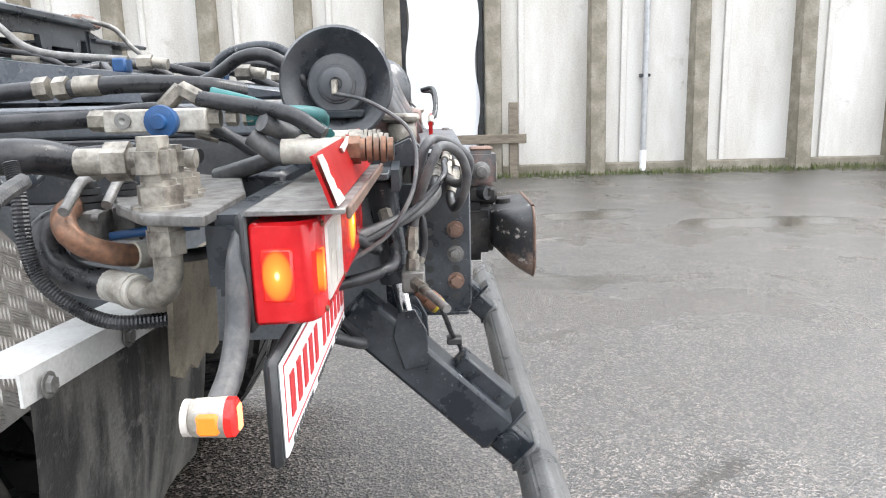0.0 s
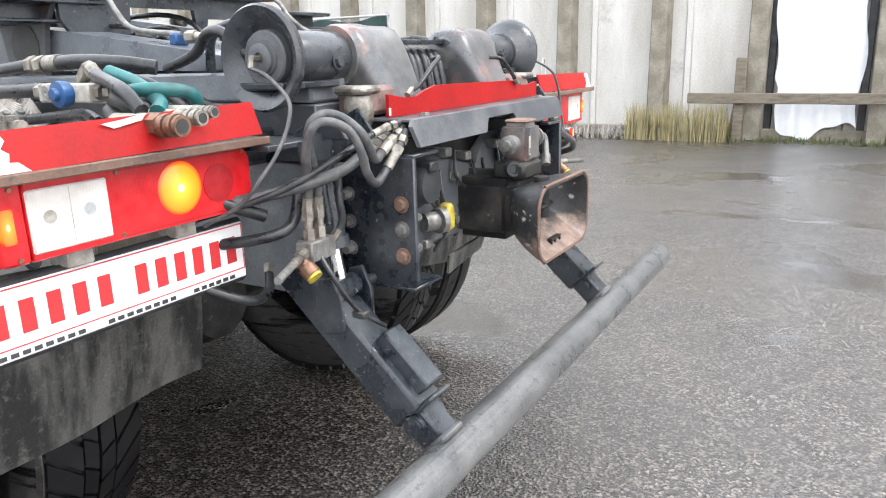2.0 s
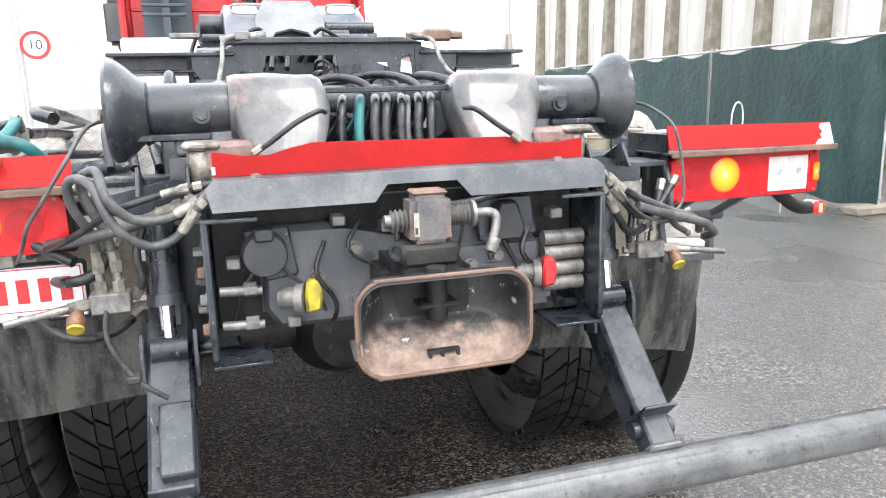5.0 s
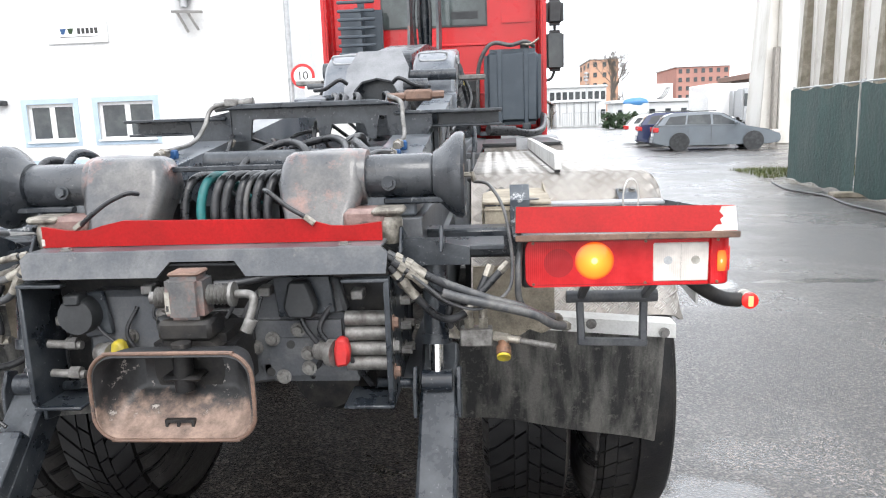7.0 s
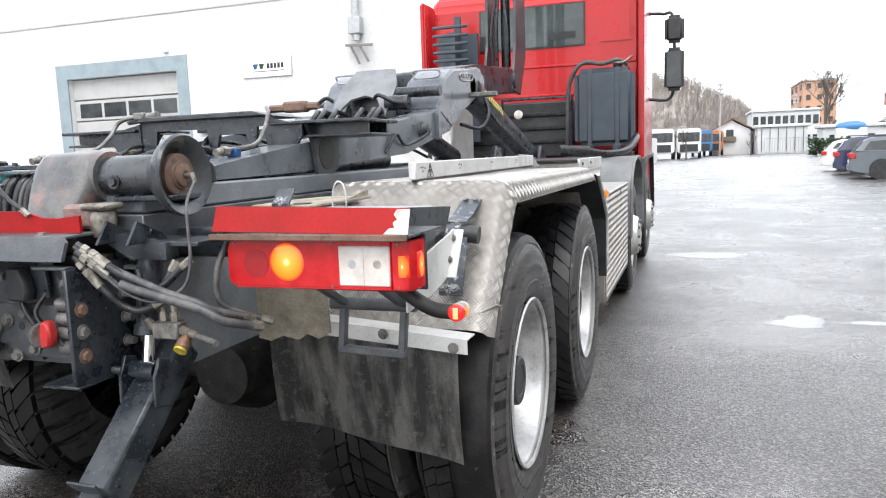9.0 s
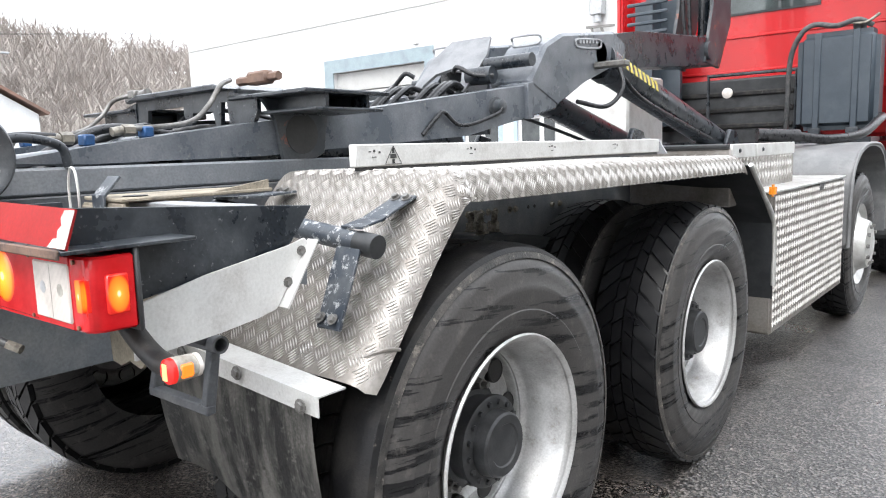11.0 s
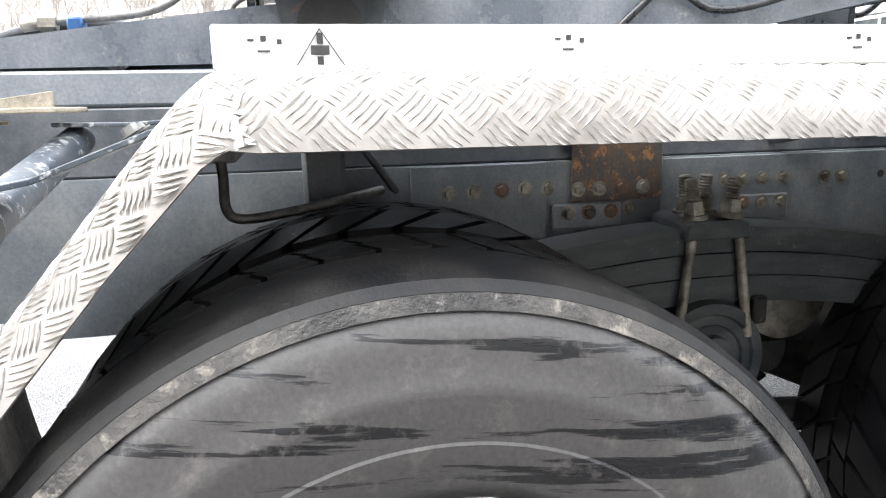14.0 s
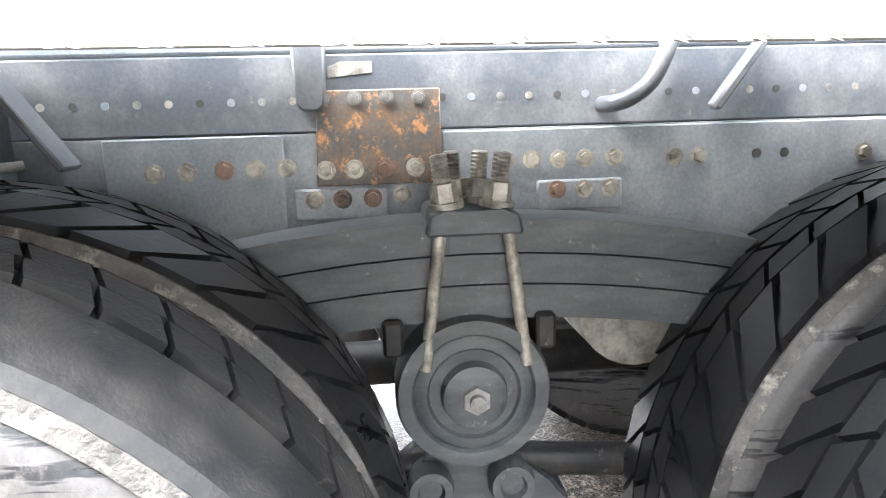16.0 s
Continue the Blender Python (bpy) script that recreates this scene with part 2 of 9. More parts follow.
ALU_WHITE = mat("pale_aluminium", (0.66, 0.66, 0.645), (0.52, 0.51, 0.495), 0.4, 0.55, metal=0.15, scale=9, c3=(0.38, 0.365, 0.34), lo3=0.64, hi3=0.78, scale3=30)
GREY_PLATE = mat("grey_primer_plate", (0.36, 0.37, 0.385), (0.26, 0.27, 0.285), 0.35, 0.6, scale=8, metal=0.2, c3=(0.20, 0.17, 0.15), lo3=0.62, hi3=0.75, scale3=20)
RUBBER = mat("tyre_rubber", (0.006, 0.006, 0.007), (0.013, 0.013, 0.014), 0.26, 0.5, scale=7, bump=0.35, depth=0.001, stretch=(1, 1, 3.0), c3=(0.06, 0.054, 0.047), lo3=0.66, hi3=0.8, scale3=30, spec=0.35)
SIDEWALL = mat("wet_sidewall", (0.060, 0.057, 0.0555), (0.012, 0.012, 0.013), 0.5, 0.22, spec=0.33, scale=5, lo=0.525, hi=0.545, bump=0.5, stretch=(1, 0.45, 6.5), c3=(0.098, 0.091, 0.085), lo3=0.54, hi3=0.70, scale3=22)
DUSTY_RUBBER = mat("dusty_rubber", (0.085, 0.078, 0.072), (0.030, 0.029, 0.028), 0.6, 0.4, scale=11, lo=0.44, hi=0.60, bump=0.9, depth=0.003, c3=(0.25, 0.225, 0.195), lo3=0.56, hi3=0.66, scale3=24)
FLAP = mat("mudflap_rubber", (0.05, 0.05, 0.05), (0.24, 0.232, 0.215), 0.35, 0.7, scale=7, lo=0.42, hi=0.6, stretch=(2.2, 1, 0.5), bump=0.6, depth=0.0015, beads=0.6, c3=(0.26, 0.25, 0.23), lo3=0.55, hi3=0.75, scale3=40)
RIM = mat("silver_rim_paint", (0.56, 0.56, 0.555), (0.34, 0.335, 0.33), 0.3, 0.5, metal=0.45, scale=7, c3=(0.26, 0.22, 0.18), lo3=0.60, hi3=0.76, scale3=14)
HOSE = mat("hose_rubber", (0.012, 0.013, 0.015), (0.042, 0.042, 0.045), 0.22, 0.48, scale=30, bump=0.3, beads=0.5, spec=0.45, c3=(0.11, 0.108, 0.105), lo3=0.66, hi3=0.74, scale3=70)
HOSE_GREY = mat("grey_hose_cover", (0.050, 0.052, 0.056), (0.125, 0.122, 0.118), 0.32, 0.6, scale=30, bump=0.3, beads=0.4, c3=(0.20, 0.19, 0.18), lo3=0.66, hi3=0.76, scale3=60)
HOSE_TEAL = mat("teal_hose_cover", (0.02, 0.15, 0.15), (0.014, 0.06, 0.062), 0.4, 0.6, scale=20)
RED_FILM = mat("red_reflective_film", (0.37, 0.010, 0.011), (0.27, 0.010, 0.010), 0.35, 0.5, scale=5, bump=0.1, spec=0.2, c3=(0.20, 0.02, 0.018), lo3=0.62, hi3=0.8, scale3=38)
CHIP = mat("bare_white_primer", (0.66, 0.64, 0.60), (0.42, 0.39, 0.35), 0.6, 0.7, scale=40)
RED_CAB = mat("red_cab_paint", (0.52, 0.018, 0.022), (0.45, 0.02, 0.022), 0.25, 0.35, scale=2, spec=0.3, coat=0.25, bump=0.02)
BLACK_PLASTIC = mat("black_plastic", (0.02, 0.022, 0.024), (0.05, 0.052, 0.055), 0.4, 0.55, scale=8)
TANK_PAINT = mat("charcoal_tank_coating", (0.038, 0.052, 0.068), (0.062, 0.078, 0.094), 0.4, 0.55, scale=4)
LENS_RED = lens_plastic("red_lamp_lens", (0.48, 0.006, 0.010))
LENS_DARK = lens_plastic("dark_red_lamp_lens", (0.30, 0.004, 0.008))
LENS_WHITE = lens_plastic("clear_white_lamp_lens", (0.60, 0.555, 0.515))
GLOW_AMBER = glowing("lit_amber_bulb", (1.0, 0.24, 0.015), 0.7)
GLOW_CORE = glowing("lit_bulb_core", (1.0, 0.66, 0.12), 3.0)
GLOW_RED = glowing("lit_red_marker", (1.0, 0.03, 0.02), 0.4, (0.5, 0.01, 0.01))
GLOW_MARK = glowing("lit_marker_diode", (1.0, 0.40, 0.2), 1.3)


def soft_glow(name, core, edge, strength, base, across=(0.75, 0.0, 0.75)):
    """A lamp lens lit from a bulb behind its middle."""
    m, nd, lk, b = shader(name)
    co = nd.new("ShaderNodeTexCoord").outputs["Generated"]
    mp = nd.new("ShaderNodeMapping")
    mp.inputs["Location"].default_value = (-1.0, -1.0, -1.0)
    mp.inputs["Scale"].default_value = (2.0, 2.0, 2.0)
    lk.new(co, mp.inputs[0])
    sq = nd.new("ShaderNodeVectorMath")
    sq.operation = "MULTIPLY"
    sq.inputs[1].default_value = across
    lk.new(mp.outputs[0], sq.inputs[0])
    ln = nd.new("ShaderNodeVectorMath")
    ln.operation = "LENGTH"
    lk.new(sq.outputs[0], ln.inputs[0])
    r = ramp(nd, 0.03, 0.74, (1.6, 1.35, 0.75, 1), (*edge, 1))
    for at, f in ((0.15, 0.85), (0.34, 0.62), (0.60, 0.40)):
        mid = r.color_ramp.elements.new(at)
        mid.color = (core[0], core[1] * f, core[2] * f * f * 0.5, 1)
    lk.new(ln.outputs["Value"], r.inputs[0])
    b.inputs["Base Color"].default_value = (*base, 1)
    b.inputs["Roughness"].default_value = 0.15
    lk.new(r.outputs[0], b.inputs["Emission Color"])
    b.inputs["Emission Strength"].default_value = strength
    return m


LIT_DISC = soft_glow("lit_indicator_lens", (1.0, 0.62, 0.12), (0.35, 0.012, 0.004), 0.95, (0.5, 0.05, 0.01))
LIT_SIDE = soft_glow("lit_side_lens", (1.0, 0.55, 0.14), (0.35, 0.01, 0.006), 0.72, (0.5, 0.015, 0.01), (0.0, 0.75, 0.75))
LIT_TAIL = soft_glow("lit_tail_lens", (1.0, 0.55, 0.14), (0.35, 0.01, 0.006), 0.72, (0.5, 0.015, 0.01))
PLATE_WHITE = mat("white_plate_film", (0.82, 0.82, 0.83), (0.76, 0.76, 0.77), 0.3, 0.4, scale=6, bump=0.02)
PLATE_RED = mat("red_print", (0.55, 0.03, 0.035), (0.5, 0.03, 0.03), 0.4)
INK = mat("black_print", (0.03, 0.03, 0.03), (0.05, 0.05, 0.05), 0.5)
YELLOW = mat("yellow_lettering", (0.62, 0.52, 0.10), (0.5, 0.42, 0.1), 0.5, scale=40)
VALVE_YELLOW = mat("yellow_coupling_lid", (0.50, 0.40, 0.03), (0.22, 0.17, 0.05), 0.4, 0.6, scale=40)
VALVE_RED = mat("red_coupling_lid", (0.55, 0.03, 0.03), (0.4, 0.03, 0.03), 0.4, 0.6, scale=40)
BLUE_CAP = mat("blue_plastic_cap", (0.014, 0.075, 0.21), (0.012, 0.045, 0.12), 0.35, 0.55, scale=40, c3=(0.12, 0.13, 0.15), lo3=0.64, hi3=0.76, scale3=60)
AMBER_LENS = lens_plastic("amber_lens", (0.75, 0.25, 0.02))
CONCRETE = mat("weathered_concrete", (0.66, 0.645, 0.61), (0.50, 0.475, 0.43), 0.75, 0.9, scale=0.9, fine=40, bump=0.3, depth=0.003,
               stretch=(1, 1.4, 0.35), c3=(0.36, 0.335, 0.30), lo3=0.60, hi3=0.78, scale3=1.6)
CONCRETE_POST = mat("mossy_concrete_post", (0.19, 0.17, 0.13), (0.33, 0.30, 0.25), 0.8, 0.9, scale=3, fine=40, bump=0.5, depth=0.004,
                    c3=(0.30, 0.26, 0.06), lo3=0.68, hi3=0.78, scale3=4)
PLASTER = mat("white_plaster", (0.70, 0.705, 0.71), (0.60, 0.60, 0.595), 0.8, 0.9, scale=0.7, fine=12, bump=0.2, depth=0.004, stretch=(1, 1, 0.4))
PLASTER_CREAM = mat("cream_plaster", (0.72, 0.68, 0.56), (0.62, 0.58, 0.48), 0.85, scale=0.6, fine=10)
BLUE_TRIM = mat("pale_blue_trim", (0.42, 0.52, 0.62), (0.36, 0.44, 0.52), 0.7, scale=2)
GREY_TRIM = mat("blue_grey_trim", (0.30, 0.37, 0.40), (0.25, 0.30, 0.33), 0.7, scale=2)
WHITE_PVC = mat("white_window_plastic", (0.82, 0.82, 0.82), (0.75, 0.75, 0.75), 0.4)
DOOR_GREY = mat("light_grey_door_panel", (0.50, 0.50, 0.49), (0.44, 0.44, 0.43), 0.5, scale=3)
DARK_PANE = mat("dark_window_pane", (0.03, 0.035, 0.04), (0.07, 0.08, 0.08), 0.06, 0.12, scale=2, bump=0.01)
TARP = mat("green_tarpaulin", (0.010, 0.036, 0.034), (0.035, 0.075, 0.07), 0.45, 0.7, scale=2.6, fine=14, bump=0.6, depth=0.02, stretch=(1, 1, 0.4), c3=(0.08, 0.10, 0.09), lo3=0.6, hi3=0.8, scale3=3)
SHEETING = mat("white_plastic_sheeting", (0.82, 0.83, 0.85), (0.70, 0.72, 0.76), 0.35, 0.5, scale=3, bump=0.3)
WOOD = mat("weathered_wood", (0.20, 0.17, 0.13), (0.11, 0.09, 0.07), 0.8, scale=5, stretch=(6, 1, 6), bump=0.5)
WOOD_PALE = mat("grey_planks", (0.32, 0.30, 0.27), (0.2, 0.18, 0.16), 0.85, scale=5, stretch=(6, 6, 1), bump=0.5)
STRAW = mat("dry_grass", (0.42, 0.36, 0.20), (0.28, 0.25, 0.14), 0.9, scale=6)
MOSS = mat("green_weeds", (0.07, 0.10, 0.03), (0.13, 0.12, 0.05), 0.9, scale=5, bump=0.5)
BARK = mat("bare_bark", (0.10, 0.085, 0.07), (0.16, 0.14, 0.12), 0.9, scale=6)
# Twig and hillside colours are lightened: distance haze is put into them.
TWIGS = mat("haze_paled_twigs", (0.40, 0.36, 0.33), (0.50, 0.46, 0.43), 0.95, scale=0.3)
WOODLAND = mat("haze_paled_hillside", (0.40, 0.365, 0.33), (0.52, 0.49, 0.455), 0.95, scale=0.25, fine=2, bump=0.6, depth=0.3)
EVERGREEN = mat("evergreen_foliage", (0.025, 0.05, 0.022), (0.05, 0.075, 0.035), 0.85, scale=3)
# Both brick colours are paler and greyer to carry atmospheric haze.
BRICK_RED = mat("haze_faded_red_brick", (0.42, 0.22, 0.18), (0.36, 0.19, 0.16), 0.85, scale=0.4)
BRICK_ORANGE = mat("haze_faded_orange_facade", (0.55, 0.32, 0.21), (0.46, 0.28, 0.2), 0.85, scale=0.3)
OFFICE = mat("pale_grey_facade", (0.62, 0.63, 0.63), (0.55, 0.56, 0.56), 0.7, scale=0.5)
ROOF_TILE = mat("brown_roof_tiles", (0.22, 0.13, 0.10), (0.16, 0.11, 0.09), 0.85, scale=1.5, bump=0.4)
SILVER_CAR = mat("silver_grey_car_paint", (0.13, 0.15, 0.17), (0.11, 0.13, 0.15), 0.3, 0.35, metal=0.3, fine=2, scale=1, coat=0.35, bump=0.01)
NAVY_CAR = mat("navy_car_paint", (0.02, 0.03, 0.09), (0.02, 0.03, 0.07), 0.2, 0.3, fine=2, scale=1, metal=0.2, coat=0.7, bump=0.01)
WHITE_CAR = mat("white_car_paint", (0.78, 0.78, 0.78), (0.74, 0.74, 0.74), 0.25, 0.3, coat=0.6, bump=0.01)
TAIL_RED = mat("red_tail_light", (0.5, 0.02, 0.02), (0.4, 0.02, 0.02), 0.2)
SIGN_RED = mat("red_sign_film", (0.58, 0.02, 0.025), (0.5, 0.02, 0.02), 0.35)
GALV = mat("galvanised_steel", (0.48, 0.49, 0.50), (0.38, 0.39, 0.40), 0.45, 0.6, metal=0.6, scale=12)
BLUE_LORRY = mat("blue_lorry_paint", (0.05, 0.20, 0.42), (0.05, 0.16, 0.34), 0.3)
ORANGE_LORRY = mat("orange_lorry_paint", (0.55, 0.16, 0.03), (0.45, 0.14, 0.03), 0.35)

FLAKED = mat("flaking_blue_black_paint", (0.035, 0.045, 0.06), (0.09, 0.10, 0.11), 0.35, 0.6, scale=12, bump=0.3, c3=(0.42, 0.43, 0.44), lo3=0.55, hi3=0.62, scale3=46)
SCUFFED = mat("scuffed_cast_paint", (0.062, 0.064, 0.069), (0.155, 0.15, 0.145), 0.24, 0.5, scale=9, beads=0.5, bump=0.3, coat=0.3, c3=(0.29, 0.15, 0.12), lo3=0.53, hi3=0.68, scale3=6)
MUD = mat("dried_mud", (0.36, 0.315, 0.245), (0.19, 0.168, 0.135), 0.8, 0.9, scale=13, bump=0.6, depth=0.003, c3=(0.10, 0.088, 0.072), lo3=0.62, hi3=0.78, scale3=26)
BAR_GREY = mat("wet_grey_bar_paint", (0.085, 0.088, 0.09), (0.17, 0.17, 0.168), 0.22, 0.5, scale=9, beads=0.8, bump=0.35, c3=(0.035, 0.036, 0.038), lo3=0.56, hi3=0.68, scale3=60)
FRAME_DARK = mat("dark_frame_paint", (0.068, 0.073, 0.082), (0.135, 0.137, 0.14), 0.36, 0.6, scale=8, bump=0.25, c3=(0.20, 0.17, 0.15), lo3=0.66, hi3=0.78, scale3=30)
WORN_TREAD = mat("worn_dusty_tread", (0.010, 0.010, 0.011), (0.032, 0.030, 0.028), 0.38, 0.65, spec=0.25, scale=9, bump=0.5, depth=0.002, c3=(0.15, 0.135, 0.115), lo3=0.64, hi3=0.76, scale3=30)
WEATHERED = mat("weathered_fitting_metal", (0.34, 0.318, 0.275), (0.095, 0.083, 0.07), 0.32, 0.6, metal=0.3, scale=30, lo=0.40, hi=0.64, bump=0.3)


def rusted_lip():
    """Black cast paint, chipped to pale primer, worn to brown rust where coupled drawbars rub the lower lip."""
    m = mat("jaw_paint_and_rust", (0.016, 0.017, 0.019), (0.05, 0.05, 0.052), 0.3, 0.6, scale=12, bump=0.45, c3=(0.38, 0.35, 0.32), lo3=0.60, hi3=0.64, scale3=26)
    nd, lk = m.node_tree.nodes, m.node_tree.links
    b = nd["Principled BSDF"]
    paint = b.inputs["Base Color"].links[0].from_socket
    co = nd.new("ShaderNodeTexCoord").outputs["Object"]
    sp = nd.new("ShaderNodeSeparateXYZ")
    lk.new(co, sp.inputs[0])
    edge = nd.new("ShaderNodeMath")
    edge.operation = "MULTIPLY_ADD"
    edge.inputs[1].default_value = 0.13
    lk.new(noise_tex(nd, lk, co, 26, 7, 0.65), edge.inputs[0])
    lk.new(sp.outputs[2], edge.inputs[2])
    where = ramp(nd, 0.0, 1.0, (1, 1, 1, 1), (0, 0, 0, 1))
    span = nd.new("ShaderNodeMapRange")
    span.inputs["From Min"].default_value, span.inputs["From Max"].default_value = 0.972, 1.002
    lk.new(edge.outputs[0], span.inputs["Value"])
    lk.new(span.outputs[0], where.inputs[0])
    rust = ramp(nd, 0.36, 0.66, (0.11, 0.078, 0.064, 1), (0.35, 0.25, 0.20, 1))
    lk.new(noise_tex(nd, lk, co, 22, 8, 0.7), rust.inputs[0])
    mx = nd.new("ShaderNodeMixRGB")
    lk.new(where.outputs[0], mx.inputs[0])
    lk.new(paint, mx.inputs[1])
    lk.new(rust.outputs[0], mx.inputs[2])
    lk.new(mx.outputs[0], b.inputs["Base Color"])
    return m


SPRING = mat("dusty_spring_steel", (0.032, 0.037, 0.041), (0.075, 0.08, 0.082), 0.34, 0.6, scale=7, bump=0.35, stretch=(1, 1, 4), c3=(0.22, 0.205, 0.18), lo3=0.62, hi3=0.76, scale3=40)
JAW_COAT = rusted_lip()
FENDER = mat("grey_fender_plastic", (0.15, 0.153, 0.157), (0.24, 0.24, 0.24), 0.35, 0.55, scale=6, bump=0.2, c3=(0.09, 0.088, 0.085), lo3=0.62, hi3=0.75, scale3=22)
ARCH_GREY = mat("scuffed_grey_arch_paint", (0.20, 0.205, 0.215), (0.13, 0.135, 0.145), 0.35, 0.55, scale=8, bump=0.25, c3=(0.30, 0.28, 0.26), lo3=0.64, hi3=0.75, scale3=26)
RAIL = mat("pale_slate_paint", (0.15, 0.165, 0.185), (0.22, 0.23, 0.245), 0.3, 0.5, scale=5, beads=0.5, bump=0.2, c3=(0.3, 0.3, 0.3), lo3=0.62, hi3=0.72, scale3=34)
BEAM_DARK = mat("worn_dark_slate_paint", (0.062, 0.068, 0.078), (0.14, 0.143, 0.147), 0.28, 0.5, scale=7, beads=0.5, bump=0.25, c3=(0.19, 0.175, 0.16), lo3=0.62, hi3=0.74, scale3=24)
# Pale third colour paints the glint of wet drops on the roller.
ROLLER_BLACK = mat("wet_black_roller_paint", (0.022, 0.026, 0.032), (0.075, 0.079, 0.084), 0.2, 0.42, scale=8, beads=0.7, bump=0.35, coat=0.2, c3=(0.26, 0.265, 0.27), lo3=0.64, hi3=0.72, scale3=90)
RED_PRIMER = mat("worn_red_primer_casting", (0.17, 0.105, 0.092), (0.30, 0.215, 0.195), 0.4, 0.65, scale=18, bump=0.4, c3=(0.06, 0.055, 0.052), lo3=0.56, hi3=0.68, scale3=30)
HUB_BLACK = mat("satin_black_hub", (0.022, 0.023, 0.025), (0.055, 0.056, 0.058), 0.38, 0.6, scale=14, bump=0.2)
BEAM = mat("wet_slate_paint", (0.085, 0.098, 0.116), (0.19, 0.20, 0.218), 0.22, 0.45, scale=5, beads=0.5, bump=0.25, coat=0.2, c3=(0.26, 0.255, 0.245), lo3=0.62, hi3=0.72, scale3=34)

# ---- shape tools ----
X, Y, Z = Vector((1, 0, 0)), Vector((0, 1, 0)), Vector((0, 0, 1))


def to_mesh(name, bm, material, sharp=38):
    bmesh.ops.recalc_face_normals(bm, faces=bm.faces)
    me = bpy.data.meshes.new(name)
    bm.to_mesh(me)
    bm.free()
    me.shade_smooth()
    me.set_sharp_from_angle(angle=radians(sharp))
    me.materials.append(material)
    return me


def part(name, bm, material, parent=None, label="", sharp=38):
    """One mesh object from a bmesh, under its thing or part."""
    ob = new(name, bm if isinstance(bm, bpy.types.Mesh) else to_mesh(name, bm, material, sharp))
    ob.parent = parent
    return tagged(ob, label)


def thing(name, label, category, at=(0, 0, 0), group="", kind=""):
    ob = new(name)
    ob.empty_display_size = 0.2
    ob.location = at
    return tagged(ob, label, category, group, kind)


def chamfer(bm, verts, b, seg=1):
    if b:
        edges = list({e for v in verts for e in v.link_edges})
        bmesh.ops.bevel(bm, geom=edges, offset=b, segments=seg, affect="EDGES", clamp_overlap=True)


def box(bm, x0, x1, y0, y1, z0, z1, b=0.003, seg=1):
    m = Matrix.Translation(((x0 + x1) / 2, (y0 + y1) / 2, (z0 + z1) / 2)) @ Matrix.Diagonal((abs(x1 - x0), abs(y1 - y0), abs(z1 - z0), 1))
    chamfer(bm, bmesh.ops.create_cube(bm, size=1, matrix=m)["verts"], b, seg)
    return bm


def bar(bm, p0, p1, w, h, b=0.003, up=Z):
    """A square bar from p0 to p1, w wide and h high."""
    p0, p1 = Vector(p0), Vector(p1)
    d = (p1 - p0).normalized()
    side = d.cross(up).normalized()
    top = side.cross(d)
    m = Matrix((side, d, top)).transposed().to_4x4()
    m.translation = (p0 + p1) / 2
    chamfer(bm, bmesh.ops.create_cube(bm, size=1, matrix=m @ Matrix.Diagonal((w, (p1 - p0).length, h, 1)))["verts"], b)
    return bm


def rod(bm, p0, p1, r, r1=None, seg=16):
    p0, p1 = Vector(p0), Vector(p1)
    m = (p1 - p0).to_track_quat("Z", "Y").to_matrix().to_4x4()
    m.translation = (p0 + p1) / 2
    bmesh.ops.create_cone(bm, cap_ends=True, segments=seg, radius1=r, radius2=r if r1 is None else r1, depth=(p1 - p0).length, matrix=m)
    return bm


def lathe(bm, o, axis, prof, seg=32):
    """Turns a profile of (distance along the axis, radius) round the axis through o."""
    o, q = Vector(o), Vector(axis).to_track_quat("Z", "Y").to_matrix()
    rings = []
    for d, r in prof:
        if r < 1e-5:
            rings.append([bm.verts.new(o + q @ Vector((0, 0, d)))])
        else:
            rings.append([bm.verts.new(o + q @ Vector((r * math.cos(2 * math.pi * i / seg), r * math.sin(2 * math.pi * i / seg), d))) for i in range(seg)])
    for a, c in zip(rings, rings[1:]):
        for i in range(seg):
            j = (i + 1) % seg
            f = [a[i % len(a)], a[j % len(a)], c[j % len(c)], c[i % len(c)]]
            f = list(dict.fromkeys(f))
            if len(f) > 2:
                bm.faces.new(f)
    return bm


def prism(bm, pts, axis, a0, a1, b=0.0):
    """A flat outline pushed along an axis: (y, z) for x, (x, z) for y, (x, y) for z."""
    def at(u, v, a):
        return {"x": (a, u, v), "y": (u, a, v), "z": (u, v, a)}[axis]
    lo = [bm.verts.new(at(u, v, a0)) for u, v in pts]
    hi = [bm.verts.new(at(u, v, a1)) for u, v in pts]
    bm.faces.new(lo)
    bm.faces.new(hi[::-1])
    n = len(pts)
    for i in range(n):
        bm.faces.new([lo[i], hi[i], hi[(i + 1) % n], lo[(i + 1) % n]])
    chamfer(bm, lo + hi, b)
    return bm


def spline(pts, n=7):
    p = [Vector(q) for q in pts]
    p = [2 * p[0] - p[1]] + p + [2 * p[-1] - p[-2]]
    out = []
    for a, b, c, d in zip(p, p[1:], p[2:], p[3:]):
        for k in range(n):
            t = k / n
            out.append(0.5 * (2 * b + (c - a) * t + (2 * a - 5 * b + 4 * c - d) * t * t + (3 * b - a - 3 * c + d) * t ** 3))
    return out + [p[-2]]


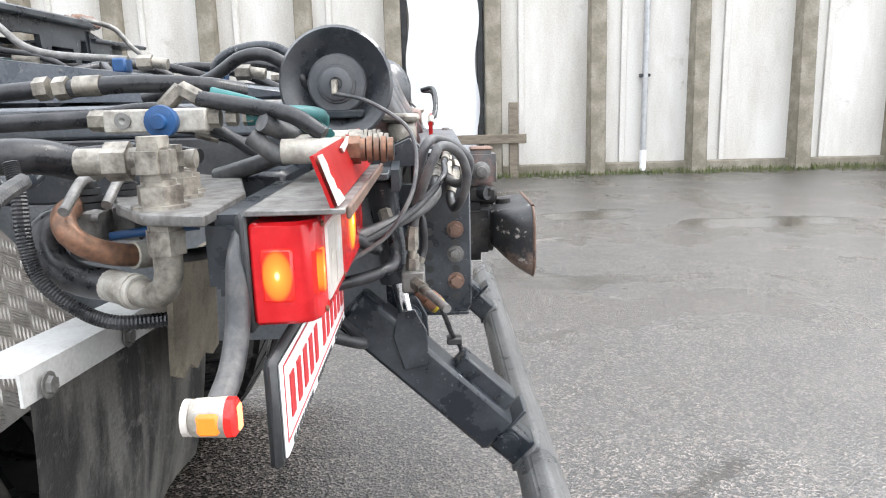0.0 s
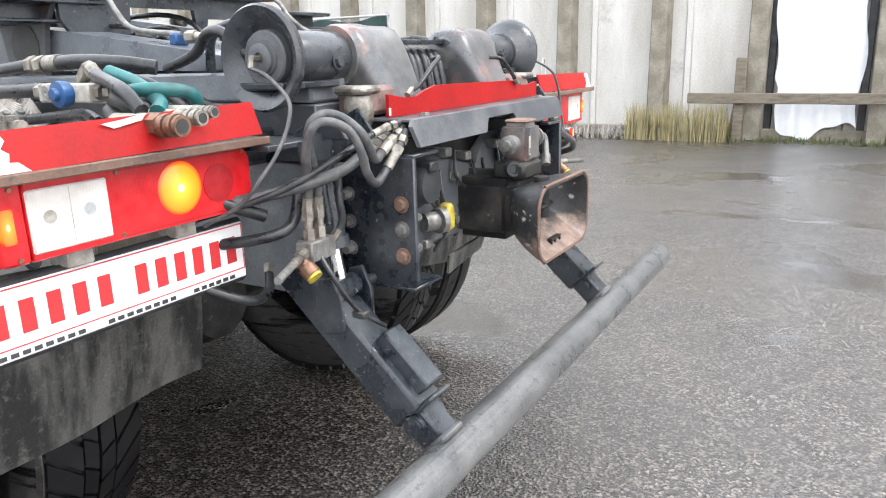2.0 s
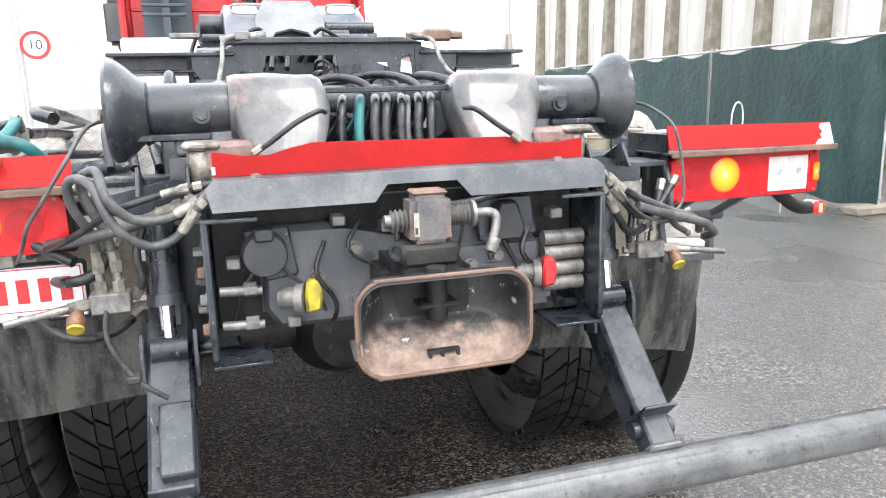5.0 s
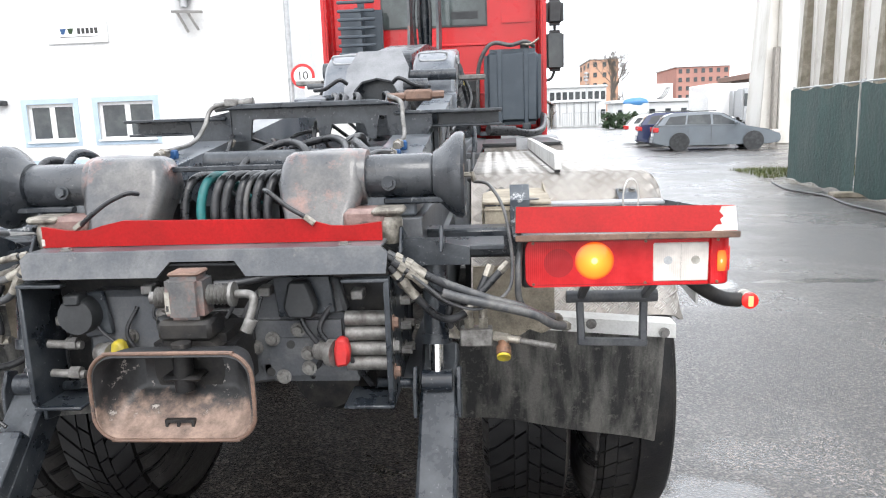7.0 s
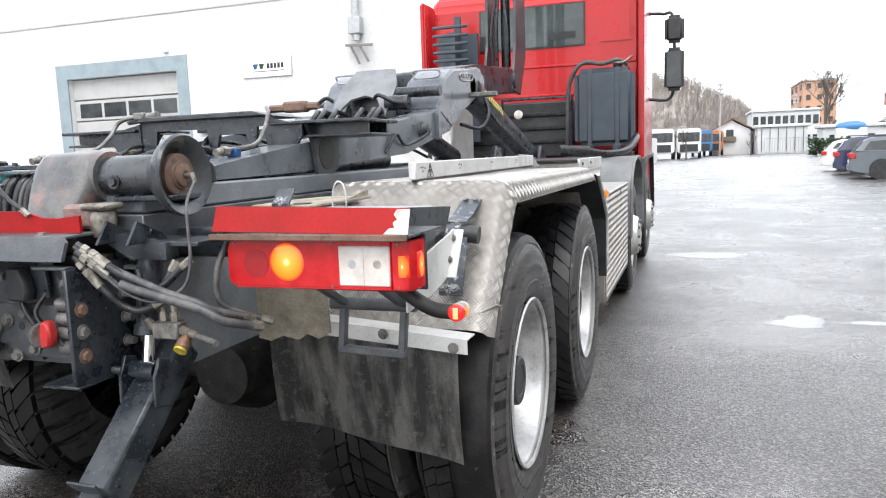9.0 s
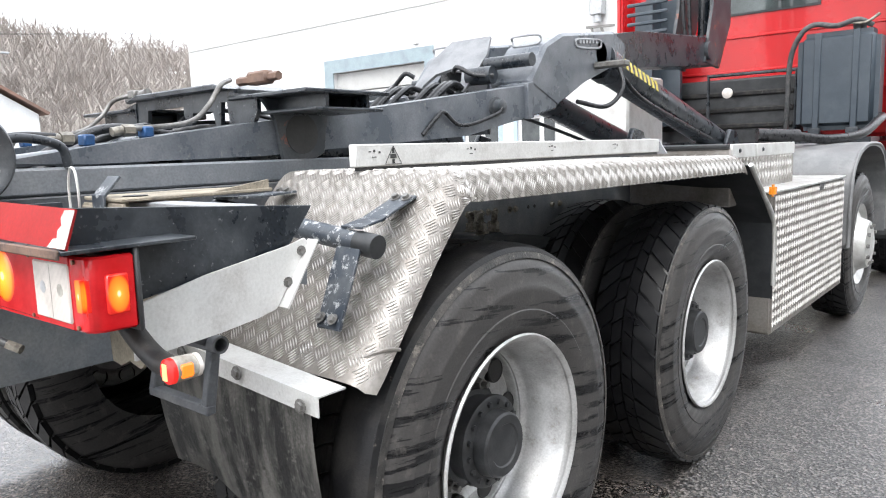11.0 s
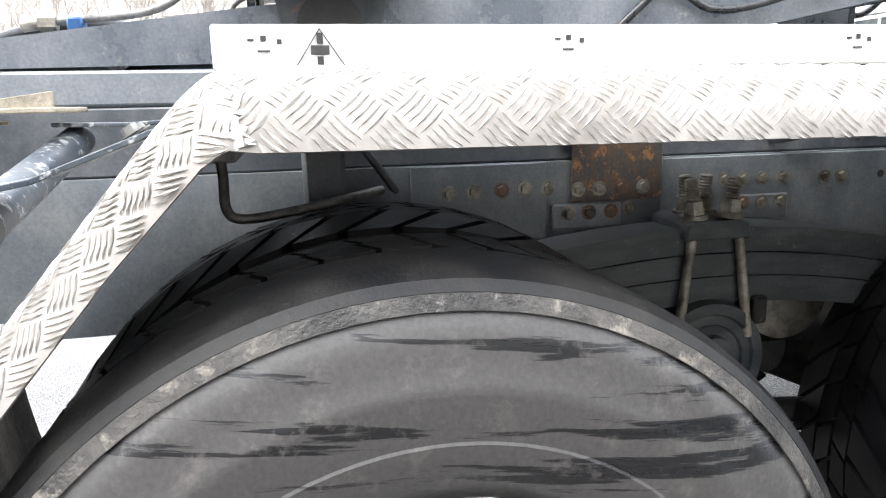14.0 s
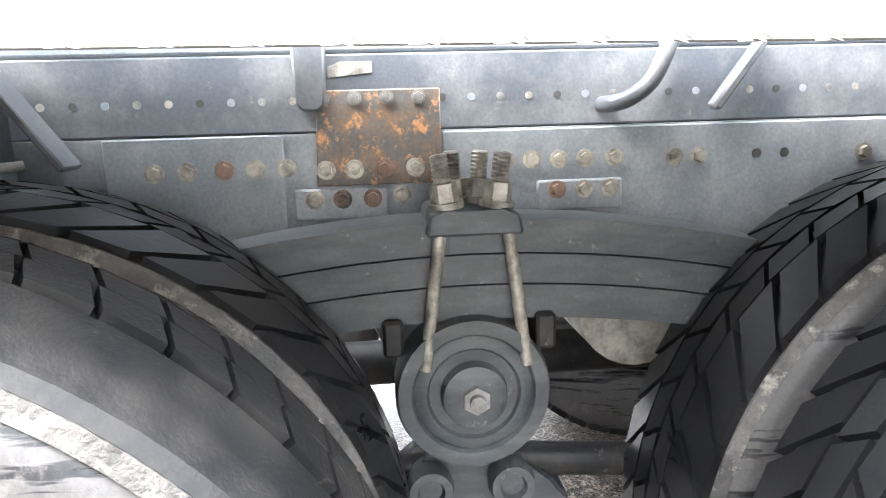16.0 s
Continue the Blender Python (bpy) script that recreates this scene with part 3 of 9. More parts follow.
def tube(bm, pts, r, seg=10, n=7, smooth=True, ribs=0.0):
    """A hose or pipe along points."""
    path = spline(pts, n) if smooth else [Vector(q) for q in pts]
    rings, side = [], None
    for i, c in enumerate(path):
        d = (path[min(i + 1, len(path) - 1)] - path[max(i - 1, 0)]).normalized()
        if side is None:
            side = d.orthogonal().normalized()
        side = (side - d * side.dot(d)).normalized()
        up = d.cross(side)
        rr = r * (1 + ribs * (i % 2))
        rings.append([bm.verts.new(c + rr * (math.cos(2 * math.pi * k / seg) * side + math.sin(2 * math.pi * k / seg) * up)) for k in range(seg)])
    for a, b in zip(rings, rings[1:]):
        for k in range(seg):
            bm.faces.new([a[k], a[(k + 1) % seg], b[(k + 1) % seg], b[k]])
    bm.faces.new(rings[0])
    bm.faces.new(rings[-1][::-1])
    return bm


def bolt(bm, p, axis, r=0.009, h=0.007):
    p, a = Vector(p), Vector(axis).normalized()
    rod(bm, p, p + a * 0.002, r * 1.45, seg=14)
    rod(bm, p + a * 0.002, p + a * (0.002 + h), r, r * 0.94, seg=6)
    return bm


def slab(bm, pts, thick, b=0.0):
    """A plate through 3D points of one plane, thick along its normal."""
    p = [Vector(q) for q in pts]
    n = sum(((p[i] - p[0]).cross(p[i + 1] - p[0]) for i in range(1, len(p) - 1)), Vector()).normalized() * thick
    lo, hi = [bm.verts.new(q) for q in p], [bm.verts.new(q + n) for q in p]
    bm.faces.new(lo)
    bm.faces.new(hi[::-1])
    for i in range(len(p)):
        j = (i + 1) % len(p)
        bm.faces.new([lo[i], hi[i], hi[j], lo[j]])
    chamfer(bm, lo + hi, b)
    return bm


def BM():
    return bmesh.new()


def words(text, size, thick=0.002):
    """Lettering in the built-in font as a mesh in the xy plane."""
    cu = bpy.data.curves.new("lettering", "FONT")
    cu.body, cu.size, cu.extrude, cu.align_x, cu.align_y = text, size, thick, "CENTER", "CENTER"
    ob = bpy.data.objects.new("lettering", cu)
    me = bpy.data.meshes.new_from_object(ob)
    bpy.data.objects.remove(ob)
    bpy.data.curves.remove(cu)
    return me


def flat(corner, ue, ve):
    """A flat sheet: a place and normal for each length along two edges."""
    corner, u, v = Vector(corner), Vector(ue).normalized(), Vector(ve).normalized()
    n = u.cross(v)
    return lambda a, b: (corner + u * a + v * b, n)


def tread_ridges(name, patches, material, parent, pitch=0.037):
    """Raised tread bars in groups of five on sheets: (surface, u length, v length, turn in degrees)."""
    verts, faces = [], []
    for surf, lu, lv, turn in patches:
        c, s = math.cos(radians(turn)), math.sin(radians(turn))
        reach = int((lu + lv) / pitch) + 2
        for i in range(-reach, reach):
            for j in range(-reach, reach):
                a0, b0 = (i + 0.5) * pitch, (j + 0.5) * pitch
                if not (0.010 < a0 * c - b0 * s < lu - 0.010 and 0.010 < a0 * s + b0 * c < lv - 0.010):
                    continue
                da, db = (1, 0) if (i + j) % 2 else (0, 1)
                for k in range(5):
                    off, half, w = (k - 2) * pitch * 0.2, pitch * 0.48, pitch * 0.062
                    ca, cb = a0 + off * db, b0 + off * da
                    base = len(verts)
                    for q, r, h in ((-half, 0, 0.0003), (0, -w, 0.0003), (half, 0, 0.0003), (0, w, 0.0003), (-half * 0.6, 0, 0.0022), (half * 0.6, 0, 0.0022)):
                        aa, bb = ca + q * da + r * db, cb + q * db + r * da
                        p, n = surf(min(max(aa * c - bb * s, 0), lu), min(max(aa * s + bb * c, 0), lv))
                        verts.append(p + n * h)
                    faces += [(base, base + 1, base + 4), (base + 1, base + 2, base + 5), (base + 1, base + 5, base + 4),
                              (base + 2, base + 3, base + 5), (base + 3, base, base + 4), (base + 3, base + 4, base + 5)]
    me = bpy.data.meshes.new(name)
    me.from_pydata(verts, [], faces)
    me.materials.append(material)
    ob = new(name, me)
    ob.parent = parent
    return tagged(ob, kind="stuff")

# ---- the yard ----
bm = BM()
for q in ((-260, -120), (260, -120), (260, 420), (-260, 420)):
    bm.verts.new((*q, 0))
bm.faces.new(bm.verts)
ground = part("ground", bm, ASPHALT)
tagged(ground, "wet grey asphalt yard with shallow puddles", "ground", kind="structure")

# concrete wall along the yard, with buttress posts
POST_Y = [21.6, 20.1, 18.6, 17.1, 15.6, 14.1, 12.55, 11.0, 9.5, 8.0, 6.5, 5.05, 3.55, 2.02, 0.60, -1.0, -2.69, -4.36, -6.08, -7.7, -9.3, -10.9, -12.5]
wall_x = 10.25
bm = BM()
prism(bm, [(-14, 0), (22.5, 0), (22.5, 7.5), (-14, 7.5)], "x", wall_x, wall_x + 0.4)
wall = part("wall_east", bm, CONCRETE)
tagged(wall, "pale weathered concrete wall with water stains", "wall", kind="structure")
bm = BM()
box(bm, wall_x - 0.12, wall_x + 0.02, -14, 22.5, -0.05, 0.16, 0.02)
part("plinth", bm, CONCRETE_POST, wall, "low mossy concrete plinth")
pb = BM()
prism(pb, [(-0.36, 0), (0.1, 0), (0.1, 7.5), (-0.06, 7.5)], "y", -0.13, 0.13, 0.015)
post_mesh = to_mesh("post", pb, CONCRETE_POST)
for y in POST_Y:
    p = part("post", post_mesh, None, wall)
    p.location = (wall_x, y, 0)
# vertical panel ribs between the posts
rb = BM()
prism(rb, [(-0.045, 0.16), (0.02, 0.16), (0.02, 7.4), (-0.045, 7.4)], "y", -0.05, 0.05, 0.01)
rib_mesh = to_mesh("panel_joint", rb, CONCRETE)
for a, c in zip(POST_Y, POST_Y[1:]):
    p = part("panel_joint", rib_mesh, None, wall)
    p.location = (wall_x, a * 0.72 + c * 0.28, 0)

# rainwater pipe on the wall
pipe = thing("downpipe", "grey metal rainwater downpipe on the concrete wall", "pipe", (wall_x - 0.1, -3.5, 0))
part("pipe", rod(BM(), (0, 0, 0.35), (0, 0, 7.4), 0.05), GALV, pipe)
part("foot", rod(BM(), (0, 0, 0.02), (0, 0, 0.36), 0.058), WHITE_PVC, pipe, "white plastic foot")
bm = BM()
box(bm, -0.03, 0.12, -0.08, 0.08, 1.55, 1.6, 0.005)
part("clamp", bm, BLACK_PLASTIC, pipe)

# doorway hung with plastic sheeting, planked below, and a barrier in front
door_way = thing("boarded_doorway", "boarded doorway hung with white plastic sheeting", "doorway", (wall_x, -0.2, 0))
bm = BM()
cols, rows_n = 26, 34
grid = [[bm.verts.new((-0.12 + 0.018 * math.sin(c * 1.7 + r * 0.23) * math.sin(r * 0.19 + c * 0.4) - (0.05 if r < 4 else 0), -0.55 + 1.12 * c / cols * (0.92 if r < 5 else 1) + 0.04 * math.sin(r * 0.7), 0.14 + (0.12 * math.sin(c * 0.23 + 0.5) + 0.03 * math.sin(c * 0.7)) * (r < 2) + 5.2 * r / rows_n)) for c in range(cols + 1)] for r in range(rows_n + 1)]
for r in range(rows_n):
    for c in range(cols):
        bm.faces.new([grid[r][c], grid[r][c + 1], grid[r + 1][c + 1], grid[r + 1][c]])
part("sheeting", bm, SHEETING, door_way, "creased white plastic sheeting", sharp=60)
for k, y in enumerate((-0.72, -0.6, 0.62)):
    bm = BM()
    box(bm, -0.09, 0.0, y - 0.05, y + 0.05, 0, 5.4, 0.008)
    part("jamb", bm, BLACK_PLASTIC, door_way)
for k in range(8):
    y = -0.75 + k * 0.19
    bm = BM()
    box(bm, -0.075 - 0.01 * (k % 2), -0.045, y, y + 0.17, 0, 0.62 + 0.03 * (k % 3), 0.004)
    part("plank", bm, WOOD_PALE, door_way)
barrier = thing("wooden_barrier", "weathered grey timber barrier in front of the doorway", "barrier", (9.85, 0, 0))
for y in (-1.3, 0.78):
    bm = BM()
    box(bm, -0.06, 0.06, y - 0.075, y + 0.075, -0.02, 1.2, 0.012)
    part("upright", bm, WOOD, barrier)
bm = BM()
box(bm, -0.12, -0.06, -1.5, 1.5, 0.55, 0.70, 0.01)
part("rail", bm, WOOD, barrier)
bm = BM()
box(bm, -0.135, -0.12, -0.42, -0.28, 0.57, 0.69, 0.006)
part("cleat", bm, WOOD, barrier)


def blades(name, label, y0, y1, count, tall, material, x0=9.55, x1=10.05, lean=0.3):
    """A strip of grass blades at the foot of the wall."""
    rnd = random.Random(int(abs(y0) * 100) + count)
    verts, faces = [], []
    for _ in range(count):
        x, y = rnd.uniform(x0, x1), rnd.uniform(y0, y1)
        h, a, l = tall * rnd.uniform(0.35, 1), rnd.uniform(0, 6.28), rnd.uniform(0, lean) * tall
        w = 0.004 + 0.004 * rnd.random() + tall * 0.006
        n = len(verts)
        dx, dy = math.cos(a) * w, math.sin(a) * w
        mx, my = x + math.sin(a) * l * 0.4, y - math.cos(a) * l * 0.4
        tx, ty = x + math.sin(a) * l, y - math.cos(a) * l
        verts += [(x - dx, y - dy, 0), (x + dx, y + dy, 0), (mx + dx * .7, my + dy * .7, h * 0.6), (mx - dx * .7, my - dy * .7, h * 0.6), (tx, ty, h)]
        faces += [(n, n + 1, n + 2, n + 3), (n + 3, n + 2, n + 4)]
    me = bpy.data.meshes.new(name)
    me.from_pydata(verts, [], faces)
    me.materials.append(material)
    tagged(new(name, me), label, "grass", kind="stuff")


blades("dry_grass", "tall dry straw-coloured grass at the wall foot", 0.9, 2.4, 900, 0.62, STRAW)
blades("dry_grass", "tall dry straw-coloured grass at the wall foot", 3.7, 4.9, 300, 0.42, STRAW)
blades("weeds", "low green weeds along the wall foot", -12, 9, 5200, 0.10, MOSS, 9.6, 10.2, 0.6)
blades("weeds", "low green weeds beside the fence", 14.5, 17, 2500, 0.12, MOSS, 6.5, 9.5, 0.6)
blades("weeds", "brown withered weeds at the wall foot", 2.4, 4.5, 700, 0.25, TWIGS, 9.6, 10.1, 0.8)

# site fence covered with green tarpaulin
bm = BM()


def fence_panel(y0, y1, x_at, seed):
    fence = thing("fence_panel", "mesh site fence panel covered with dark green tarpaulin", "fence", (0, 0, 0), "green fence panels")
    rnd = random.Random(seed)
    xa, xb = x_at(y0), x_at(y1)
    b = BM()
    nu, nv = 24, 12
    g = [[b.verts.new((xa + (xb - xa) * i / nu + 0.012 * math.sin(i * 0.37 + seed) * math.sin(j * 0.3 + seed) + rnd.uniform(-0.006, 0.006), y0 + (y1 - y0) * i / nu, 0.06 + 1.76 * j / nv + (0.03 * math.sin(i * 0.8 + seed) if j in (0, nv) else 0))) for i in range(nu + 1)] for j in range(nv + 1)]
    for j in range(nv):
        for i in range(nu):
            b.faces.new([g[j][i], g[j][i + 1], g[j + 1][i + 1], g[j + 1][i]])
    part("tarpaulin", b, TARP, fence, "wrinkled dark green tarpaulin", sharp=70)
    for y in (y0 + 0.03, y1 - 0.03):
        part("fence_post", rod(BM(), (x_at(y) + 0.05, y, 0.08), (x_at(y) + 0.05, y, 1.9), 0.02, seg=10), GALV, fence)
    for z in (0.15, 1.86):
        part("fence_rail", rod(BM(), (xa + 0.05, y0, z), (xb + 0.05, y1, z), 0.016, seg=8), GALV, fence)
    f = BM()
    box(f, xa - 0.35, xa + 0.35, y0 - 0.1, y0 + 0.1, 0, 0.09, 0.015)
    part("foot_block", f, CONCRETE_POST, fence, "dark block foot")


for i, (a, c) in enumerate(((4.5, 7.55), (7.6, 10.65), (10.7, 13.75))):
    fence_panel(a, c, lambda y: 6.25 + (y - 4.5) * 0.045, i + 1)
cable = thing("ground_cable", "pale hose lying on the asphalt along the fence", "hose")
part("hose_run", tube(BM(), [(6.25, 13.4, 0.02), (6.0, 12.0, 0.02), (6.15, 10.8, 0.02), (5.95, 9.4, 0.02), (6.1, 7.5, 0.02)], 0.02), HOSE_GREY, cable)

# end gable of the concrete hall
bm = BM()
box(bm, 12.6, 24, 30.05, 32.5, 0, 10, 0.05)
hall = part("hall_end", bm, CONCRETE)
tagged(hall, "concrete hall end with a tall slanted pier", "wall", kind="structure")
bm = BM()
prism(bm, [(11.95, 0), (12.6, 0), (12.6, 10), (12.45, 10)], "y", 30.4, 32.2, 0.03)
part("pier", bm, CONCRETE, hall)
bm = BM()
box(bm, 12.4, 12.57, 30.07, 30.38, 0, 4.0, 0.01)
part("hatch", bm, WOOD_PALE, hall, "timber-boarded hatch")

# ---- white works building across the yard ----
FY = 19.4


def wall_with_openings(bm, x0, x1, z0, z1, y0, y1, holes):
    xs = sorted({x0, x1, *[h[0] for h in holes], *[h[1] for h in holes]})
    zs = sorted({z0, z1, *[h[2] for h in holes], *[h[3] for h in holes]})
    for a, b in zip(xs, xs[1:]):
        for c, d in zip(zs, zs[1:]):
            if not any(h[0] <= a and b <= h[1] and h[2] <= c and d <= h[3] for h in holes):
                box(bm, a, b, y0, y1, c, d, 0)
    bmesh.ops.remove_doubles(bm, verts=bm.verts, dist=0.0005)
    return bm


works = thing("works_building", "white plastered works building with pale blue window surrounds", "building", (0, FY, 0))
holes = [(-13.2, -11.75, 1.25, 2.35), (-11.0, -9.3, 1.25, 2.35), (-19.7, -14.9, 0, 4.5)]
part("wall", wall_with_openings(BM(), -30, -5.2, 0, 9.5, 0, 0.4, holes), PLASTER, works)
bm = BM()
box(bm, -30, -5.6, 0.4, 12, 0, 9.4, 0)
part("body", bm, PLASTER, works)
for x0, x1, z0, z1 in holes[:2]:
    surround = BM()
    for q in ((x0 - 0.16, x1 + 0.16, z1, z1 + 0.15), (x0 - 0.16, x1 + 0.16, z0 - 0.15, z0), (x0 - 0.16, x0, z0, z1), (x1, x1 + 0.16, z0, z1)):
        box(surround, q[0], q[1], -0.02, 0.01, q[2], q[3], 0)
    win = part("window", surround, BLUE_TRIM, works, "window with a pale blue painted surround")
    fr = BM()
    mid = (x0 + x1) / 2
    for q in ((x0, x1, z1 - 0.09, z1), (x0, x1, z0, z0 + 0.09), (x0, x0 + 0.09, z0 + 0.09, z1 - 0.09), (x1 - 0.09, x1, z0 + 0.09, z1 - 0.09), (mid - 0.08, mid + 0.08, z0 + 0.09, z1 - 0.09)):
        box(fr, q[0], q[1], 0.09, 0.16, q[2], q[3], 0.008)
    part("window_frame", fr, WHITE_PVC, win, "white plastic frame")
    for a, b in ((x0 + 0.09, mid - 0.08), (mid + 0.08, x1 - 0.09)):
        p = BM()
        box(p, a, b, 0.12, 0.135, z0 + 0.09, z1 - 0.09, 0)
        part("pane", p, DARK_PANE, win)
    sl = BM()
    box(sl, x0 - 0.05, x1 + 0.05, -0.08, 0.1, z0 - 0.04, z0 + 0.004, 0.005)
    part("window_sill", sl, WHITE_PVC, win)
gx0, gx1, gz = -19.7, -14.9, 4.5
sur = BM()
for q in ((gx0 - 0.5, gx1 + 0.45, gz, gz + 0.5), (gx0 - 0.5, gx0, 0, gz), (gx1, gx1 + 0.45, 0, gz)):
    box(sur, q[0], q[1], -0.03, 0.02, q[2], q[3], 0)
gate = part("garage_door", sur, GREY_TRIM, works, "light grey sectional garage door in a blue-grey surround")
for k in range(6):
    z0, z1 = k * 0.75 + 0.02, k * 0.75 + 0.73
    p = BM()
    box(p, gx0, gx1, 0.2, 0.25, z0, z1, 0.012)
    part("door_section", p, DOOR_GREY, gate)
for k in range(4):
    w = (gx1 - gx0 - 0.4) / 4
    p = BM()
    box(p, gx0 + 0.2 + k * w + 0.06, gx0 + 0.2 + (k + 1) * w - 0.06, 0.185, 0.2, 3.12, 3.62, 0.005)
    part("door_pane", p, DARK_PANE, gate)
p = BM()
for q in ((-17.3, -16.1, 2.2, 2.26), (-17.3, -17.24, 0.1, 2.2), (-16.16, -16.1, 0.1, 2.2)):
    box(p, q[0], q[1], 0.185, 0.2, q[2], q[3], 0)
part("wicket_frame", p, WHITE_PVC, gate)
p = BM()
box(p, -30, -5.2, -0.03, 0.0, 6.4, 6.46, 0.005)
part("cornice_line", p, DOOR_GREY, works)
p = BM()
box(p, -30, -5.2, -0.015, 0.0, 0, 0.7, 0)
part("base_band", p, BLUE_TRIM, works, "pale blue painted base band")
# company board: plain shapes only
board = part("sign_board", box(BM(), -12.25, -10.43, -0.06, -0.02, 4.05, 4.68, 0.01), WHITE_PVC, works, "small white company board")
for k, (m, x) in enumerate(((BLUE_CAP, -11.85), (EVERGREEN, -11.62))):
    part("emblem", prism(BM(), [(x, 4.47), (x + 0.2, 4.47), (x + 0.13, 4.31), (x + 0.05, 4.31)], "y", -0.066, -0.06), m, board)
for k in range(5):
    part("bar", box(BM(), -11.32 + k * 0.13, -11.23 + k * 0.13, -0.066, -0.06, 4.31, 4.47, 0), INK, board)
part("bar", box(BM(), -11.85, -10.7, -0.066, -0.06, 4.22, 4.24, 0), INK, board)
# vent pipe with bracket, wall lamp, camera
vent = part("wall_vent", rod(BM(), (-8.05, -0.15, 4.9), (-8.05, -0.15, 7.5), 0.11), GALV, works, "grey vent pipe on a bracket")
bm = BM()
box(bm, -8.25, -7.85, -0.3, 0, 5.1, 5.6, 0.02)
part("vent_box", bm, GALV, vent)
bm = BM()
bar(bm, (-8.4, -0.2, 4.78), (-7.5, -0.2, 4.74), 0.07, 0.07)
bar(bm, (-8.25, -0.2, 4.78), (-7.95, -0.2, 4.2), 0.06, 0.06)
bar(bm, (-7.95, -0.2, 4.78), (-7.65, -0.2, 4.25), 0.06, 0.06)
part("bracket", bm, BARE, vent)
part("wall_camera", box(BM(), -14.05, -13.75, -0.3, 0, 2.35, 2.5, 0.03), BLACK_PLASTIC, works)
part("wall_sensor", box(BM(), -15.35, -15.15, -0.12, 0, 5.1, 5.3, 0.03), WHITE_PVC, works)

annexe = thing("cream_building", "cream plastered building behind the works", "building", (0, 34, 0))
bm = BM()
box(bm, -9.5, -5.0, 0, 10, 0, 9.2, 0.02)
part("wall", bm, PLASTER_CREAM, annexe)
bm = BM()
box(bm, -9.7, -4.8, -0.2, 10.2, 9.2, 9.5, 0.02)
part("roof", bm, ROOF_TILE, annexe)

sign = thing("speed_sign", "round red and white speed limit sign on a tall pole", "road sign", (-4.5, 17.1, 0))
part("pole", rod(BM(), (0, 0, 0), (0, 0, 8), 0.07), GALV, sign)
face = part("sign_face", rod(BM(), (0.34, -0.1, 2.71), (0.34, -0.08, 2.71), 0.31, seg=40), SIGN_RED, sign, "red ring")
part("sign_field", rod(BM(), (0.34, -0.106, 2.71), (0.34, -0.1, 2.71), 0.235, seg=40), WHITE_PVC, face)
tx = words("10", 0.30)
tx.materials.append(INK)
num = part("numeral", tx, None, face)
num.matrix_local = pose(0.34, -0.112, 2.71, 90, 0, 0)
part("sign_bracket", box(BM(), -0.05, 0.36, -0.08, 0.02, 2.66, 2.76, 0.005), GALV, sign)


